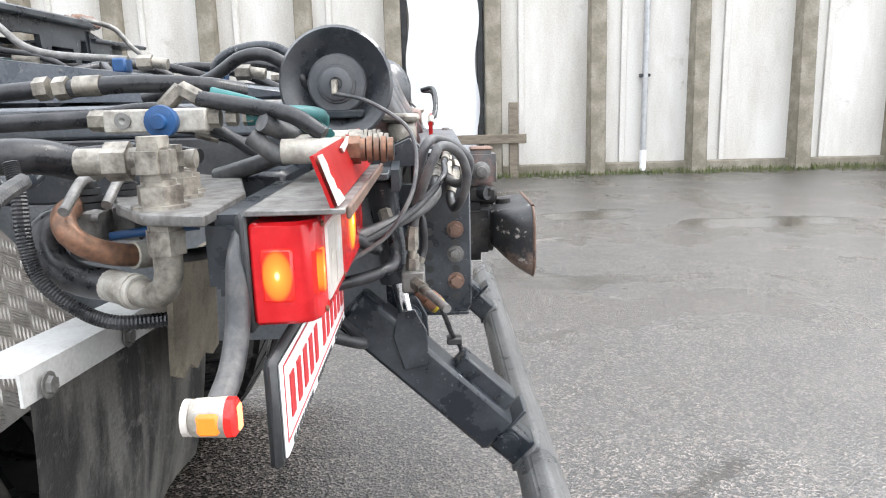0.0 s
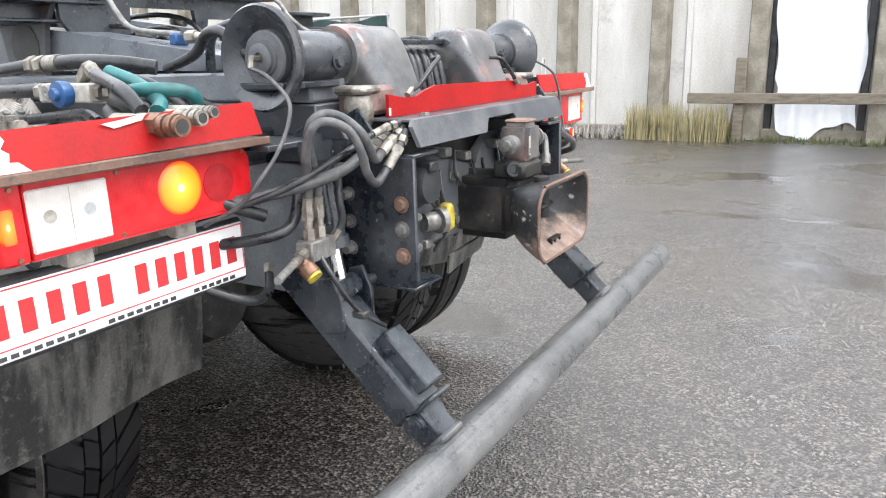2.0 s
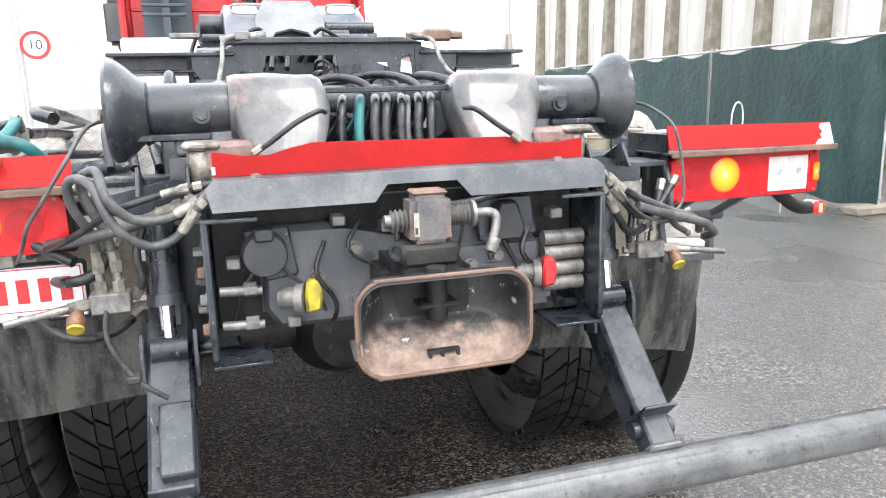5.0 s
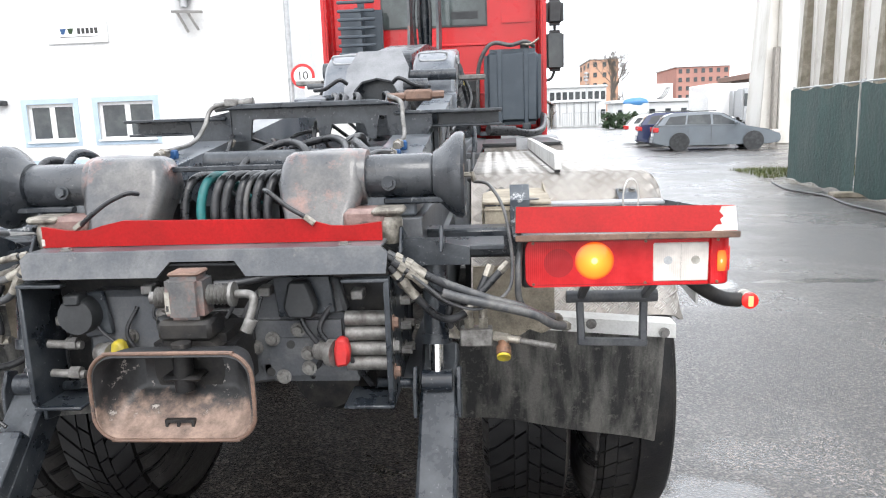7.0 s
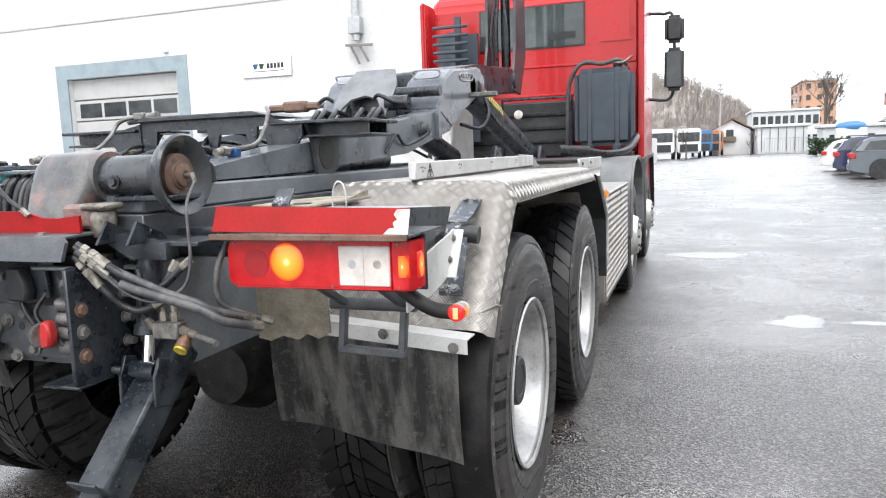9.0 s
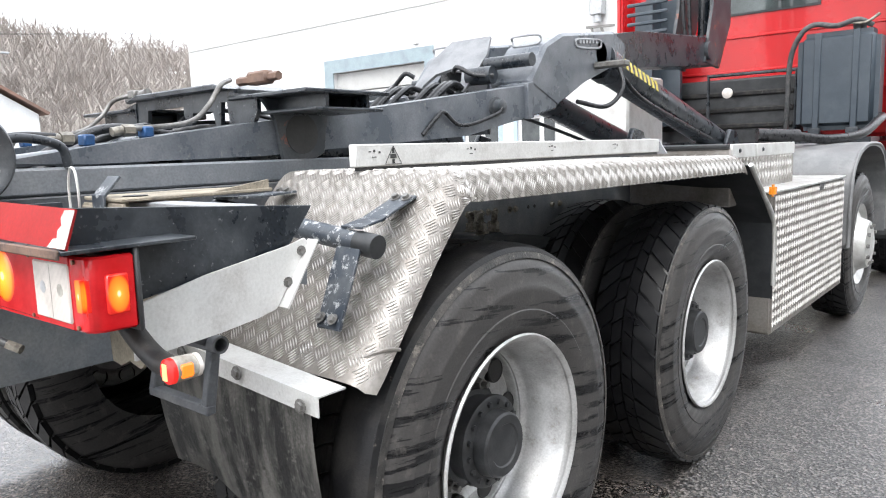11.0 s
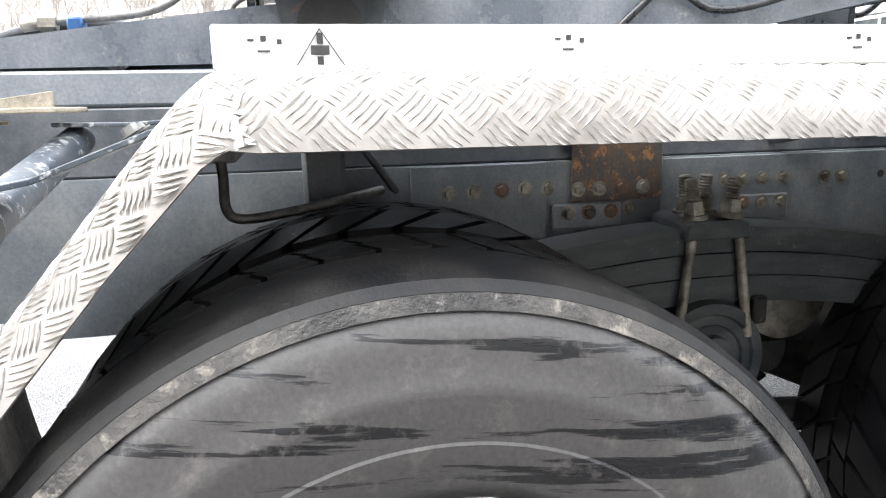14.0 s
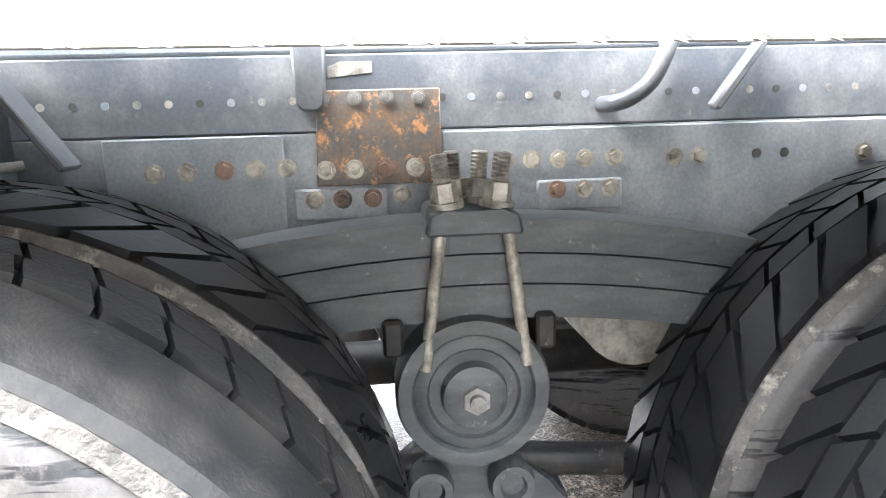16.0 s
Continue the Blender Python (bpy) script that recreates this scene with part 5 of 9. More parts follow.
    # lamp-arm brackets and cross pieces under the deck
    for y in (2.07, 2.95):
        bm = BM()
        tube(bm, [(s * 0.468, y, 1.161), (s * 0.50, y + 0.01, 1.163), (s * 0.51, y + 0.035, 1.172), (s * 0.512, y + 0.07, 1.20), (s * 0.512, y + 0.10, 1.262)], 0.014, 14)
        part("deck_bracket", bm, FRAME_DARK, truck)
    bm = bar(BM(), (s * 0.50, 2.25, 1.15), (s * 0.50, 2.335, 1.265), 0.03, 0.016, 0.004)
    part("deck_stay", bm, FRAME_DARK, truck)
    bm = prism(BM(), [(1.565, 1.275), (1.619, 1.275), (1.614, 1.172), (1.604, 1.163), (1.58, 1.163), (1.571, 1.172)], "x", s * 0.470, s * 0.512, 0.004)
    part("deck_stay", bm, FRAME_DARK, truck)
    bm = prism(BM(), [(1.067, 0.95), (1.145, 0.95), (1.140, 1.25), (1.065, 1.25)], "x", s * 0.487, s * 0.55, 0.008)
    part("gusset", bm, FRAME_PAINT, rail)
    bm = bar(BM(), (s * 0.525, 1.112, 1.265), (s * 0.525, 1.235, 1.088), 0.07, 0.012, 0.003)
    part("gusset", bm, FRAME_DARK, rail)
# cross members between the rails
for y in (0.32, 0.9, 1.85, 2.7, 3.8):
    bm = BM()
    box(bm, -0.4, 0.4, y, y + 0.12, 0.88, 1.1, 0.006)
    part("cross_member", bm, GRIME, truck)


# bogie springs and trunnion
def bogie(s):
    sp = []
    x0, x1 = s * 0.545, s * 0.655
    hub_y = 1.815
    for k, (zt, half, th) in enumerate(((1.005, 0.64, 0.048), (0.954, 0.56, 0.043), (0.908, 0.45, 0.050))):
        bm = BM()
        n = 14
        top = [(hub_y + half * (2 * i / n - 1), zt - 0.105 * (half * (2 * i / n - 1) / 0.64) ** 2) for i in range(n + 1)]
        prism(bm, top + [(y, z - th) for y, z in top[::-1]], "x", x0, x1)
        sp.append(part("spring_leaf", bm, SPRING, truck, "curved dark steel spring leaf" if k == 0 else ""))
    bm = BM()
    prism(bm, [(1.752, 0.985), (1.892, 0.985), (1.885, 1.016), (1.862, 1.026), (1.82, 1.016), (1.782, 1.026), (1.758, 1.018)], "x", s * 0.53, s * 0.675, 0.004)
    clampp = part("spring_clamp", bm, SPRING, truck, "spring clamp with four threaded bolts")
    for y, x, lean in ((1.784, 0.648, -0.010), (1.856, 0.648, 0.010), (1.803, 0.585, -0.004), (1.838, 0.585, 0.006)):
        b = BM()
        axis = Vector((0, lean, 0.075)).normalized()
        foot = Vector((s * x, y, 1.022))
        rod(b, foot, foot + axis * 0.010, 0.026, seg=20)
        rod(b, foot + axis * 0.010, foot + axis * 0.036, 0.021, 0.020, seg=6)
        lathe(b, foot + axis * 0.036, axis, [(0.0, 0.012)] + [(0.003 * k, 0.0135 if k % 2 else 0.0115) for k in range(1, 14)] + [(0.042, 0.010), (0.042, 0.0)], 12)
        part("nut", b, WEATHERED, clampp)
    for y0, y1 in ((1.775, 1.745), (1.868, 1.895)):
        part("u_bolt", rod(BM(), (s * 0.662, y0, 1.01), (s * 0.672, y1, 0.79), 0.0095), WEATHERED, clampp)
    hubp = part("trunnion", lathe(BM(), (s * 0.50, hub_y, 0.75), (s, 0, 0), [(0.0, 0.07), (0.08, 0.07), (0.08, 0.113), (0.165, 0.116), (0.178, 0.112), (0.178, 0.092), (0.172, 0.088), (0.176, 0.082), (0.176, 0.070), (0.170, 0.066), (0.170, 0.05), (0.19, 0.047), (0.195, 0.035), (0.195, 0.0)], 48), SPRING, truck, "round dusty trunnion cap")
    b = BM()
    rod(b, (s * 0.69, hub_y, 0.75), (s * 0.705, hub_y, 0.75), 0.021, seg=6)
    rod(b, (s * 0.70, hub_y, 0.75), (s * 0.717, hub_y, 0.75), 0.012, seg=10)
    part("nut", b, BARE, hubp)
    for y in (1.70, 1.925):
        b = BM()
        box(b, s * 0.60, s * 0.67, y - 0.015, y + 0.015, 0.81, 0.865, 0.005)
        part("stop", b, GRIME, hubp)
    bm = BM()
    prism(bm, [(1.655, 0.875), (1.69, 0.80), (1.725, 0.71), (1.77, 0.635), (1.735, 0.595), (1.68, 0.565), (1.645, 0.52), (1.985, 0.52), (1.95, 0.565), (1.895, 0.595), (1.86, 0.635), (1.905, 0.71), (1.94, 0.80), (1.975, 0.875)], "x", s * 0.50, s * 0.6, 0.006)
    part("trunnion_bracket", bm, SPRING, truck)
    for y in (1.75, 1.88):
        part("torque_rod_eye", lathe(BM(), (s * 0.5, y, 0.575), (s, 0, 0), [(0.06, 0.0), (0.06, 0.03), (0.12, 0.038), (0.14, 0.034), (0.14, 0.022), (0.13, 0.018), (0.13, 0.0)], 24), SPRING, truck)
        end = 1.172 if y < 1.8 else 2.60
        part("torque_rod", rod(BM(), (s * 0.56, y, 0.585), (s * 0.56, end, 0.52), 0.028), GRIME, truck)


for s in (-1, 1):
    bogie(s)
for y in (1.172, 2.60):
    bm = BM()
    rod(bm, (-0.7, y, 0.54), (0.7, y, 0.54), 0.075, seg=20)
    lathe(bm, (0, y - 0.2, 0.54), (0, 1, 0), [(0, 0), (0.02, 0.12), (0.2, 0.2), (0.38, 0.12), (0.42, 0.05), (0.42, 0)], 24)
    part("axle", bm, GRIME, truck, "oily axle casing")
bm = BM()
rod(bm, (0.1, 1.4, 0.6), (0.1, 2.4, 0.6), 0.05)
rod(bm, (0.2, 2.75, 0.64), (0.2, 5, 0.8), 0.05)
part("drive_shaft", bm, GRIME, truck)
bm = BM()
rod(bm, (-0.25, 2.15, 0.8), (0.45, 2.15, 0.8), 0.11, seg=24)
part("air_tank", bm, CREAM, truck, "dusty beige air tank")


# wheels
def tyre_mesh(w, r):
    prof = [(-w / 2 + 0.03, 0.292), (-w / 2 + 0.008, 0.33), (-w / 2, 0.40), (-w / 2 + 0.006, 0.46), (-w / 2 + 0.018, r - 0.055), (-w / 2 + 0.034, r - 0.028), (-w / 2 + 0.046, r - 0.024), (-w / 2 + 0.062, r - 0.019), (0, r - 0.018), (w / 2 - 0.050, r - 0.019), (w / 2 - 0.032, r - 0.025)]
    return prof + [(w / 2 - 0.0235, r - 0.031), (w / 2 - 0.0135, r - 0.055), (w / 2 - 0.0115, r - 0.057), (w / 2 - 0.008, 0.474), (w / 2 - 0.004, 0.46), (w / 2 - 0.0005, 0.435), (w / 2 + 0.0015, 0.432), (w / 2 + 0.001, 0.42), (w / 2, 0.40), (w / 2 - 0.003, 0.372), (w / 2 - 0.001, 0.369), (w / 2 - 0.002, 0.36), (w / 2 - 0.008, 0.33), (w / 2 - 0.03, 0.292)]


def lugs(w, r, n=52, sides=(-1, 1), b=None, reach=0.042, fall=0.011, gap=(0.04, 0.92), deep=False):
    """Slanted tread blocks with gaps, as one mesh."""
    b = b or BM()
    for i in range(n):
        a0 = 2 * math.pi * i / n
        da = 2 * math.pi / n
        for sx in sides:
            cells = ((0.004, 0.05, 0.10), (0.052, 0.090, 0.32), (0.094, w / 2 - reach, 0.62)) if not deep else ((0.004, 0.040, 0.10), (0.045, w / 2 - reach, 0.60))
            last = len(cells) - 1
            for k, (x0, x1, lag) in enumerate(cells):
                pts = []
                for x, sh in ((x0, lag - (0.16 if k < 1 or not deep else 0.45)), (x1, lag + (0.16 if k < 1 or not deep else 0.45))):
                    for e in (gap if k == last else (0.04, 0.92)):
                        pts.append((sx * x, a0 + da * (e + sh + (0.5 if sx < 0 else 0))))
                drop = fall if k == last else 0
                lo = [b.verts.new((x, (r - 0.02 - (drop if abs(x) > w / 2 - 0.05 else 0)) * math.cos(a), (r - 0.02 - (drop if abs(x) > w / 2 - 0.05 else 0)) * math.sin(a))) for x, a in pts]
                hi = [b.verts.new((x * 0.995, (r - (drop if abs(x) > w / 2 - 0.05 else 0)) * math.cos(a), (r - (drop if abs(x) > w / 2 - 0.05 else 0)) * math.sin(a))) for x, a in pts]
                for q in ((hi[0], hi[1], hi[3], hi[2]), (lo[0], lo[1], hi[1], hi[0]), (lo[2], lo[3], hi[3], hi[2]), (lo[0], lo[2], hi[2], hi[0]), (lo[1], lo[3], hi[3], hi[1])):
                    b.faces.new(q)
    return b


TW, TR = 0.30, 0.545
tyre_shared = to_mesh("tyre", lathe(BM(), (0, 0, 0), (1, 0, 0), tyre_mesh(TW, TR), 96), SIDEWALL)
base = lathe(BM(), (0, 0, 0), (1, 0, 0), [(-TW / 2 + 0.040, TR - 0.030), (-TW / 2 + 0.046, TR - 0.021), (-TW / 2 + 0.062, TR - 0.016), (0, TR - 0.015), (TW / 2 - 0.050, TR - 0.016), (TW / 2 - 0.031, TR - 0.022), (TW / 2 - 0.0225, TR - 0.0265), (TW / 2 - 0.0245, TR - 0.029)], 96)
lug_shared = to_mesh("tread", lugs(TW, TR, 42, b=base, reach=0.026, fall=0.014, gap=(0.03, 0.84), deep=True), RUBBER, 25)
wb = lathe(BM(), (0, 0, 0), (1, 0, 0), [(-TW / 2 + 0.040, TR - 0.030), (-TW / 2 + 0.046, TR - 0.021), (-TW / 2 + 0.062, TR - 0.016), (0.018, TR - 0.015), (0.021, TR - 0.001), (TW / 2 - 0.070, TR - 0.002), (TW / 2 - 0.050, TR - 0.0045), (TW / 2 - 0.031, TR - 0.0122), (TW / 2 - 0.0215, TR - 0.0235), (TW / 2 - 0.0235, TR - 0.026)], 120)
worn_shared = to_mesh("tread", lugs(TW, TR - 0.002, 52, (-1,), wb), WORN_TREAD, 25)
shoulder = lathe(BM(), (0, 0, 0), (1, 0, 0), [(TW / 2 - 0.0235, TR - 0.0235), (TW / 2 - 0.0208, TR - 0.0245), (TW / 2 - 0.0180, TR - 0.0325), (TW / 2 - 0.0152, TR - 0.0410), (TW / 2 - 0.0170, TR - 0.0420)], 96)
shoulder_shared = to_mesh("worn_shoulder", shoulder, DUSTY_RUBBER)
rim_prof = [(-0.004, 0.290), (0.004, 0.297), (0.006, 0.303), (0.0, 0.307), (-0.008, 0.300), (-0.014, 0.287), (-0.024, 0.281), (-0.048, 0.279), (-0.056, 0.2735), (-0.085, 0.2705), (-0.092, 0.266), (-0.135, 0.262), (-0.150, 0.256), (-0.158, 0.2485), (-0.164, 0.2485), (-0.168, 0.245), (-0.185, 0.244), (-0.195, 0.240), (-0.19, 0.228), (-0.182, 0.222), (-0.18, 0.19), (-0.205, 0.165), (-0.205, 0.14), (-0.205, 0.0)]
rim_shared = to_mesh("rim", lathe(BM(), (0, 0, 0), (1, 0, 0), rim_prof, 64), RIM)
hb = lathe(BM(), (0, 0, 0), (1, 0, 0), [(-0.21, 0.165), (-0.19, 0.163), (-0.185, 0.132), (-0.15, 0.130), (-0.145, 0.118), (-0.105, 0.116), (-0.10, 0.126), (-0.088, 0.126), (-0.084, 0.120), (-0.080, 0.092), (-0.046, 0.088), (-0.040, 0.082), (-0.040, 0.060), (-0.044, 0.056), (-0.044, 0.0)], 48)
hub_shared = to_mesh("hub", hb, HUB_BLACK)
hub_bolt_shared = to_mesh("hub_bolt", rod(BM(), (-0.09, 0, 0), (-0.074, 0, 0), 0.0085, seg=6), HUB_BLACK)
hole_shared = to_mesh("rim_hole", lathe(BM(), (0, 0, 0), (1, 0, 0), [(-0.2, 0.0), (-0.182, 0.0), (-0.182, 0.031), (-0.179, 0.033), (-0.182, 0.036), (-0.2, 0.036)], 22), INK)
nb = BM()
rod(nb, (-0.2, 0, 0), (-0.165, 0, 0), 0.016, seg=6)
rod(nb, (-0.165, 0, 0), (-0.145, 0, 0), 0.009, seg=10)
nut_shared = to_mesh("wheel_nut", nb, BARE)


def drive_wheel(s, y, spin, outer_tread):
    """A twin wheel: two tyres, the deep outer rim with hub, nuts and hand holes."""
    for k, x in enumerate((1.068, 0.728)):
        t = part("outer_tyre" if k == 0 else "inner_tyre", tyre_shared, None, truck, "worn wet truck tyre with dusty shoulder" if k == 0 else "")
        t.matrix_world = Matrix.Translation((s * x, y, TR)) @ Euler((radians(spin - 13), 0, 0 if s > 0 else math.pi)).to_matrix().to_4x4()
        part("tread", outer_tread if k == 0 else lug_shared, None, t)
        part("worn_shoulder", shoulder_shared, None, t, "pale dusty shoulder")
    r = part("rim", rim_shared, None, truck, "deep silver-painted steel rim")
    r.matrix_world = Matrix.Translation((s * 1.208, y, TR)) @ Euler((radians(spin), 0, 0 if s > 0 else math.pi)).to_matrix().to_4x4()
    part("hub", hub_shared, None, r, "black hub with a ring of bolts")
    for k in range(16):
        h = part("hub_bolt", hub_bolt_shared, None, r)
        h.location = (0, 0.108 * math.cos(math.pi * k / 8), 0.108 * math.sin(math.pi * k / 8))
    for k in range(10):
        a = 2 * math.pi * (k + 0.5) / 10
        n = part("wheel_nut", nut_shared, None, r)
        n.location = (0, 0.145 * math.cos(a), 0.145 * math.sin(a))
        h = part("rim_hole", hole_shared, None, r)
        h.location = (0.003, 0.208 * math.cos(2 * math.pi * k / 10), 0.208 * math.sin(2 * math.pi * k / 10))


for s in (-1, 1):
    drive_wheel(s, 1.172, 7, worn_shared)
    drive_wheel(s, 2.60, 19, lug_shared)
    for y in (5.75, 7.95):
        t = part("front_tyre", tyre_shared, None, truck)
        t.matrix_world = Matrix.Translation((s * 1.07, y, TR)) @ Euler((0.3, 0, 0 if s > 0 else math.pi)).to_matrix().to_4x4()
        part("tread", lug_shared, None, t)
        w = part("front_rim", lathe(BM(), (s * 1.19, y, TR), (s, 0, 0), [(0, 0.3), (0.01, 0.3), (-0.03, 0.26), (0.0, 0.2), (0.07, 0.17), (0.09, 0.09), (0.10, 0.0)], 40), ALU, truck, "bright polished front rim")
        for k in range(10):
            a = 2 * math.pi * k / 10
            part("wheel_nut", rod(BM(), (s * 1.25, y + 0.14 * math.cos(a), TR + 0.14 * math.sin(a)), (s * 1.285, y + 0.14 * math.cos(a), TR + 0.14 * math.sin(a)), 0.014, seg=6), BARE, w)


# tread-plate mudguards over the bogie
def mudguard(s):
    xi, th = 0.56, 0.004
    bm = BM()
    prof = [(0.620, 0.869), (0.925, 1.232), (0.948, 1.257), (0.968, 1.274), (0.99, 1.283), (1.02, 1.2845), (3.0, 1.268), (3.04, 1.255)]
    cross = [(xi, 0.0), (1.130, 0.0), (1.152, -0.003), (1.172, -0.011), (1.187, -0.025), (1.198, -0.043), (1.205, -0.060), (1.210, -0.077)]

    def walk_line(pts, d):
        for i, (p, q) in enumerate(zip(pts, pts[1:])):
            step = math.hypot(q[0] - p[0], q[1] - p[1])
            if d <= step or i == len(pts) - 2:
                f = d / step
                return p[0] + (q[0] - p[0]) * f, p[1] + (q[1] - p[1]) * f, (q[0] - p[0]) / step, (q[1] - p[1]) / step
            d -= step

    def run(pts):
        return sum(math.hypot(q[0] - p[0], q[1] - p[1]) for p, q in zip(pts, pts[1:]))

    def sheet(a, b):
        y, z, ty, tz = walk_line(prof, a)
        x, d, tx, td = walk_line(cross, b)
        up = Vector((0, -tz, ty))
        d *= 0.64 + 0.36 * min(max((a - 0.44) / 0.14, 0), 1)
        return Vector((s * x, y, z)) + up * d, (up * tx - Vector((s * td, 0, 0))).normalized()
    la, lb = run(prof), run(cross)
    stops = [0.0, 0.04, 0.08, 0.2, 0.35]
    d = 0.0
    for p, q in zip(prof, prof[1:]):
        d += math.hypot(q[0] - p[0], q[1] - p[1])
        stops.append(min(d, la - 1e-5))
    across = [0.0]
    for p, q in zip(cross, cross[1:]):
        across.append(across[-1] + math.hypot(q[0] - p[0], q[1] - p[1]))
    across[-1] -= 1e-5
    skins = []
    for depth in (0.0, -th):
        rows2 = []
        for a in sorted(stops):
            rows2.append([])
            for k, b in enumerate(across):
                p, n = sheet(a, b)
                p = p + n * depth
                if a < 0.1 and k > 4:
                    p.z += 0.005 * math.sin(k * 2.1 + a * 40)
                    p.x += s * 0.08 * (k - 4) * (0.1 - a) * 0.2
                rows2[-1].append(bm.verts.new(p))
        for a, c in zip(rows2, rows2[1:]):
            for i in range(len(cross) - 1):
                bm.faces.new([a[i], a[i + 1], c[i + 1], c[i]])
        skins.append(rows2)
    top, low = skins
    rim_t = top[0] + [r[-1] for r in top[1:]] + top[-1][-2::-1] + [r[0] for r in top[-2:0:-1]]
    rim_l = low[0] + [r[-1] for r in low[1:]] + low[-1][-2::-1] + [r[0] for r in low[-2:0:-1]]
    for i in range(len(rim_t)):
        j = (i + 1) % len(rim_t)
        bm.faces.new([rim_t[i], rim_t[j], rim_l[j], rim_l[i]])
    g = part("mudguard", bm, TREAD_ALU, truck, "dirty aluminium tread-plate mudguard with a torn lower corner", sharp=50)
    tread_ridges("tread_relief", [(sheet, la - 0.05, lb, 45)], TREAD_BAR, g)
    bm = BM()
    tube(bm, [(s * 1.150, 0.655, 0.905), (s * 1.18, 0.675, 0.915), (s * 1.205, 0.705, 0.925), (s * 1.212, 0.735, 0.918)], 0.004, 6)
    part("torn_fold", bm, TREAD_ALU, g)
    # torn lower corner and front flap
    bm = BM()
    slab(bm, [(s * 0.60, 3.03, 1.262), (s * 1.215, 3.03, 1.22), (s * 1.225, 3.36, 0.93), (s * 0.60, 3.36, 0.93)], 0.005)
    fl = part("front_flap", bm, BLACK_PLASTIC, truck, "black mudguard flap with a ragged edge")
    bm = BM()
    tube(bm, [(s * 1.222, 3.02, 1.225), (s * 1.228, 3.2, 1.08), (s * 1.23, 3.37, 0.93), (s * 1.23, 3.39, 0.62)], 0.011)
    part("edge_strip", bm, ALU, fl)
    bm = BM()
    slab(bm, [(s * 0.60, 3.36, 0.93), (s * 1.225, 3.36, 0.93), (s * 1.225, 3.40, 0.55), (s * 0.60, 3.40, 0.55)], 0.005)
    part("lower_flap", bm, BLACK_PLASTIC, fl)
    # hanger angle and mudflap
    z1, z2 = (0.905, 0.862) if s > 0 else (1.0, 1.045)
    yh = 0.0 if s > 0 else -0.095
    bm = BM()
    slab(bm, [(s * 0.60, 0.535 + yh, z1), (s * 1.165, 0.545 + yh, z2 - 0.006), (s * 1.165, 0.62 + yh, z2 - 0.006), (s * 0.60, 0.61 + yh, z1)], 0.004)
    slab(bm, [(s * 0.60, 0.535 + yh, z1), (s * 1.165, 0.545 + yh, z2 - 0.006), (s * 1.165, 0.545 + yh, z2 - 0.045), (s * 0.60, 0.535 + yh, z1 - 0.04)], 0.004)
    hg = part("mudflap_hanger", bm, ALU_WHITE, truck, "pale aluminium hanger angle")
    for x, z in ((0.70, 0.882), (0.916, 0.868), (1.128, 0.838)) if s > 0 else ((0.70, 0.984), (0.915, 0.997), (1.128, 1.012)):
        part("hanger_bolt", bolt(BM(), (s * x, 0.533 + yh, z), (0, -1, 0), 0.011, 0.006), BARE, hg)
    bm = BM()
    nu, nv = 14, 10
    g2 = []
    for j in range(nv + 1):
        f = j / nv
        row = []
        for i in range(nu + 1):
            x = 0.525 + (1.135 - 0.525) * i / nu
            zt, zb = (0.88 - 0.05 * i / nu, 0.545 - 0.085 * (i / nu) ** 1.6) if s > 0 else (0.975 + 0.04 * i / nu, 0.605 - 0.03 * (i / nu) ** 1.6)
            row.append(bm.verts.new((s * (x - 0.012 * f), 0.552 + yh + 0.05 * f * f + 0.012 * math.sin(i * 0.6) * f, zt + (zb - zt) * f)))
        g2.append(row)
    for j in range(nv):
        for i in range(nu):
            bm.faces.new([g2[j][i], g2[j][i + 1], g2[j + 1][i + 1], g2[j + 1][i]])
    bmesh.ops.solidify(bm, geom=bm.faces[:], thickness=0.012)
    part("mudflap", bm, FLAP, truck, "scuffed black rubber mudflap", sharp=50)
    # support tube with its straps
    bm = BM()
    rod(bm, (s * 0.60, 0.716, 1.203), (s * 1.105, 0.742, 1.136), 0.0245, seg=24)
    st = part("support_tube", bm, FLAKED, truck, "black support tube with flaking paint")
    part("end_cap", rod(BM(), (s * 1.095, 0.7415, 1.1375), (s * 1.15, 0.744, 1.130), 0.0265, seg=24), BLACK_PLASTIC, st, "black plastic end cap")
    for x, pts in ((0.645, [(0.70, 1.228), (0.80, 1.226), (0.915, 1.232)]), (1.08, [(0.735, 1.170), (0.80, 1.182), (0.915, 1.226)])):
        b = BM()
        for a, c in zip(pts, pts[1:]):
            bar(b, (s * x, *a), (s * x, *c), 0.066, 0.006, 0.001)
        sp = part("strap", b, FLAKED, st)
        part("strap_bolt", bolt(BM(), (s * (x - 0.016), 0.895, 1.224 if x > 1 else 1.235), (0, -0.5, 0.8), 0.009), BARE, sp)
        part("strap_bolt", bolt(BM(), (s * (x + 0.018), 0.895, 1.224 if x > 1 else 1.235), (0, -0.5, 0.8), 0.009), BARE, sp)
    b = BM()
    bar(b, (s * 1.085, 0.722, 1.13), (s * 1.085, 0.652, 0.962), 0.074, 0.008, 0.002, up=Y)
    sp = part("strap", b, FLAKED, st)
    for x in (1.060, 1.098):
        part("strap_bolt", bolt(BM(), (s * x, 0.653, 0.985), (0, -0.77, 0.64), 0.009), BARE, sp)
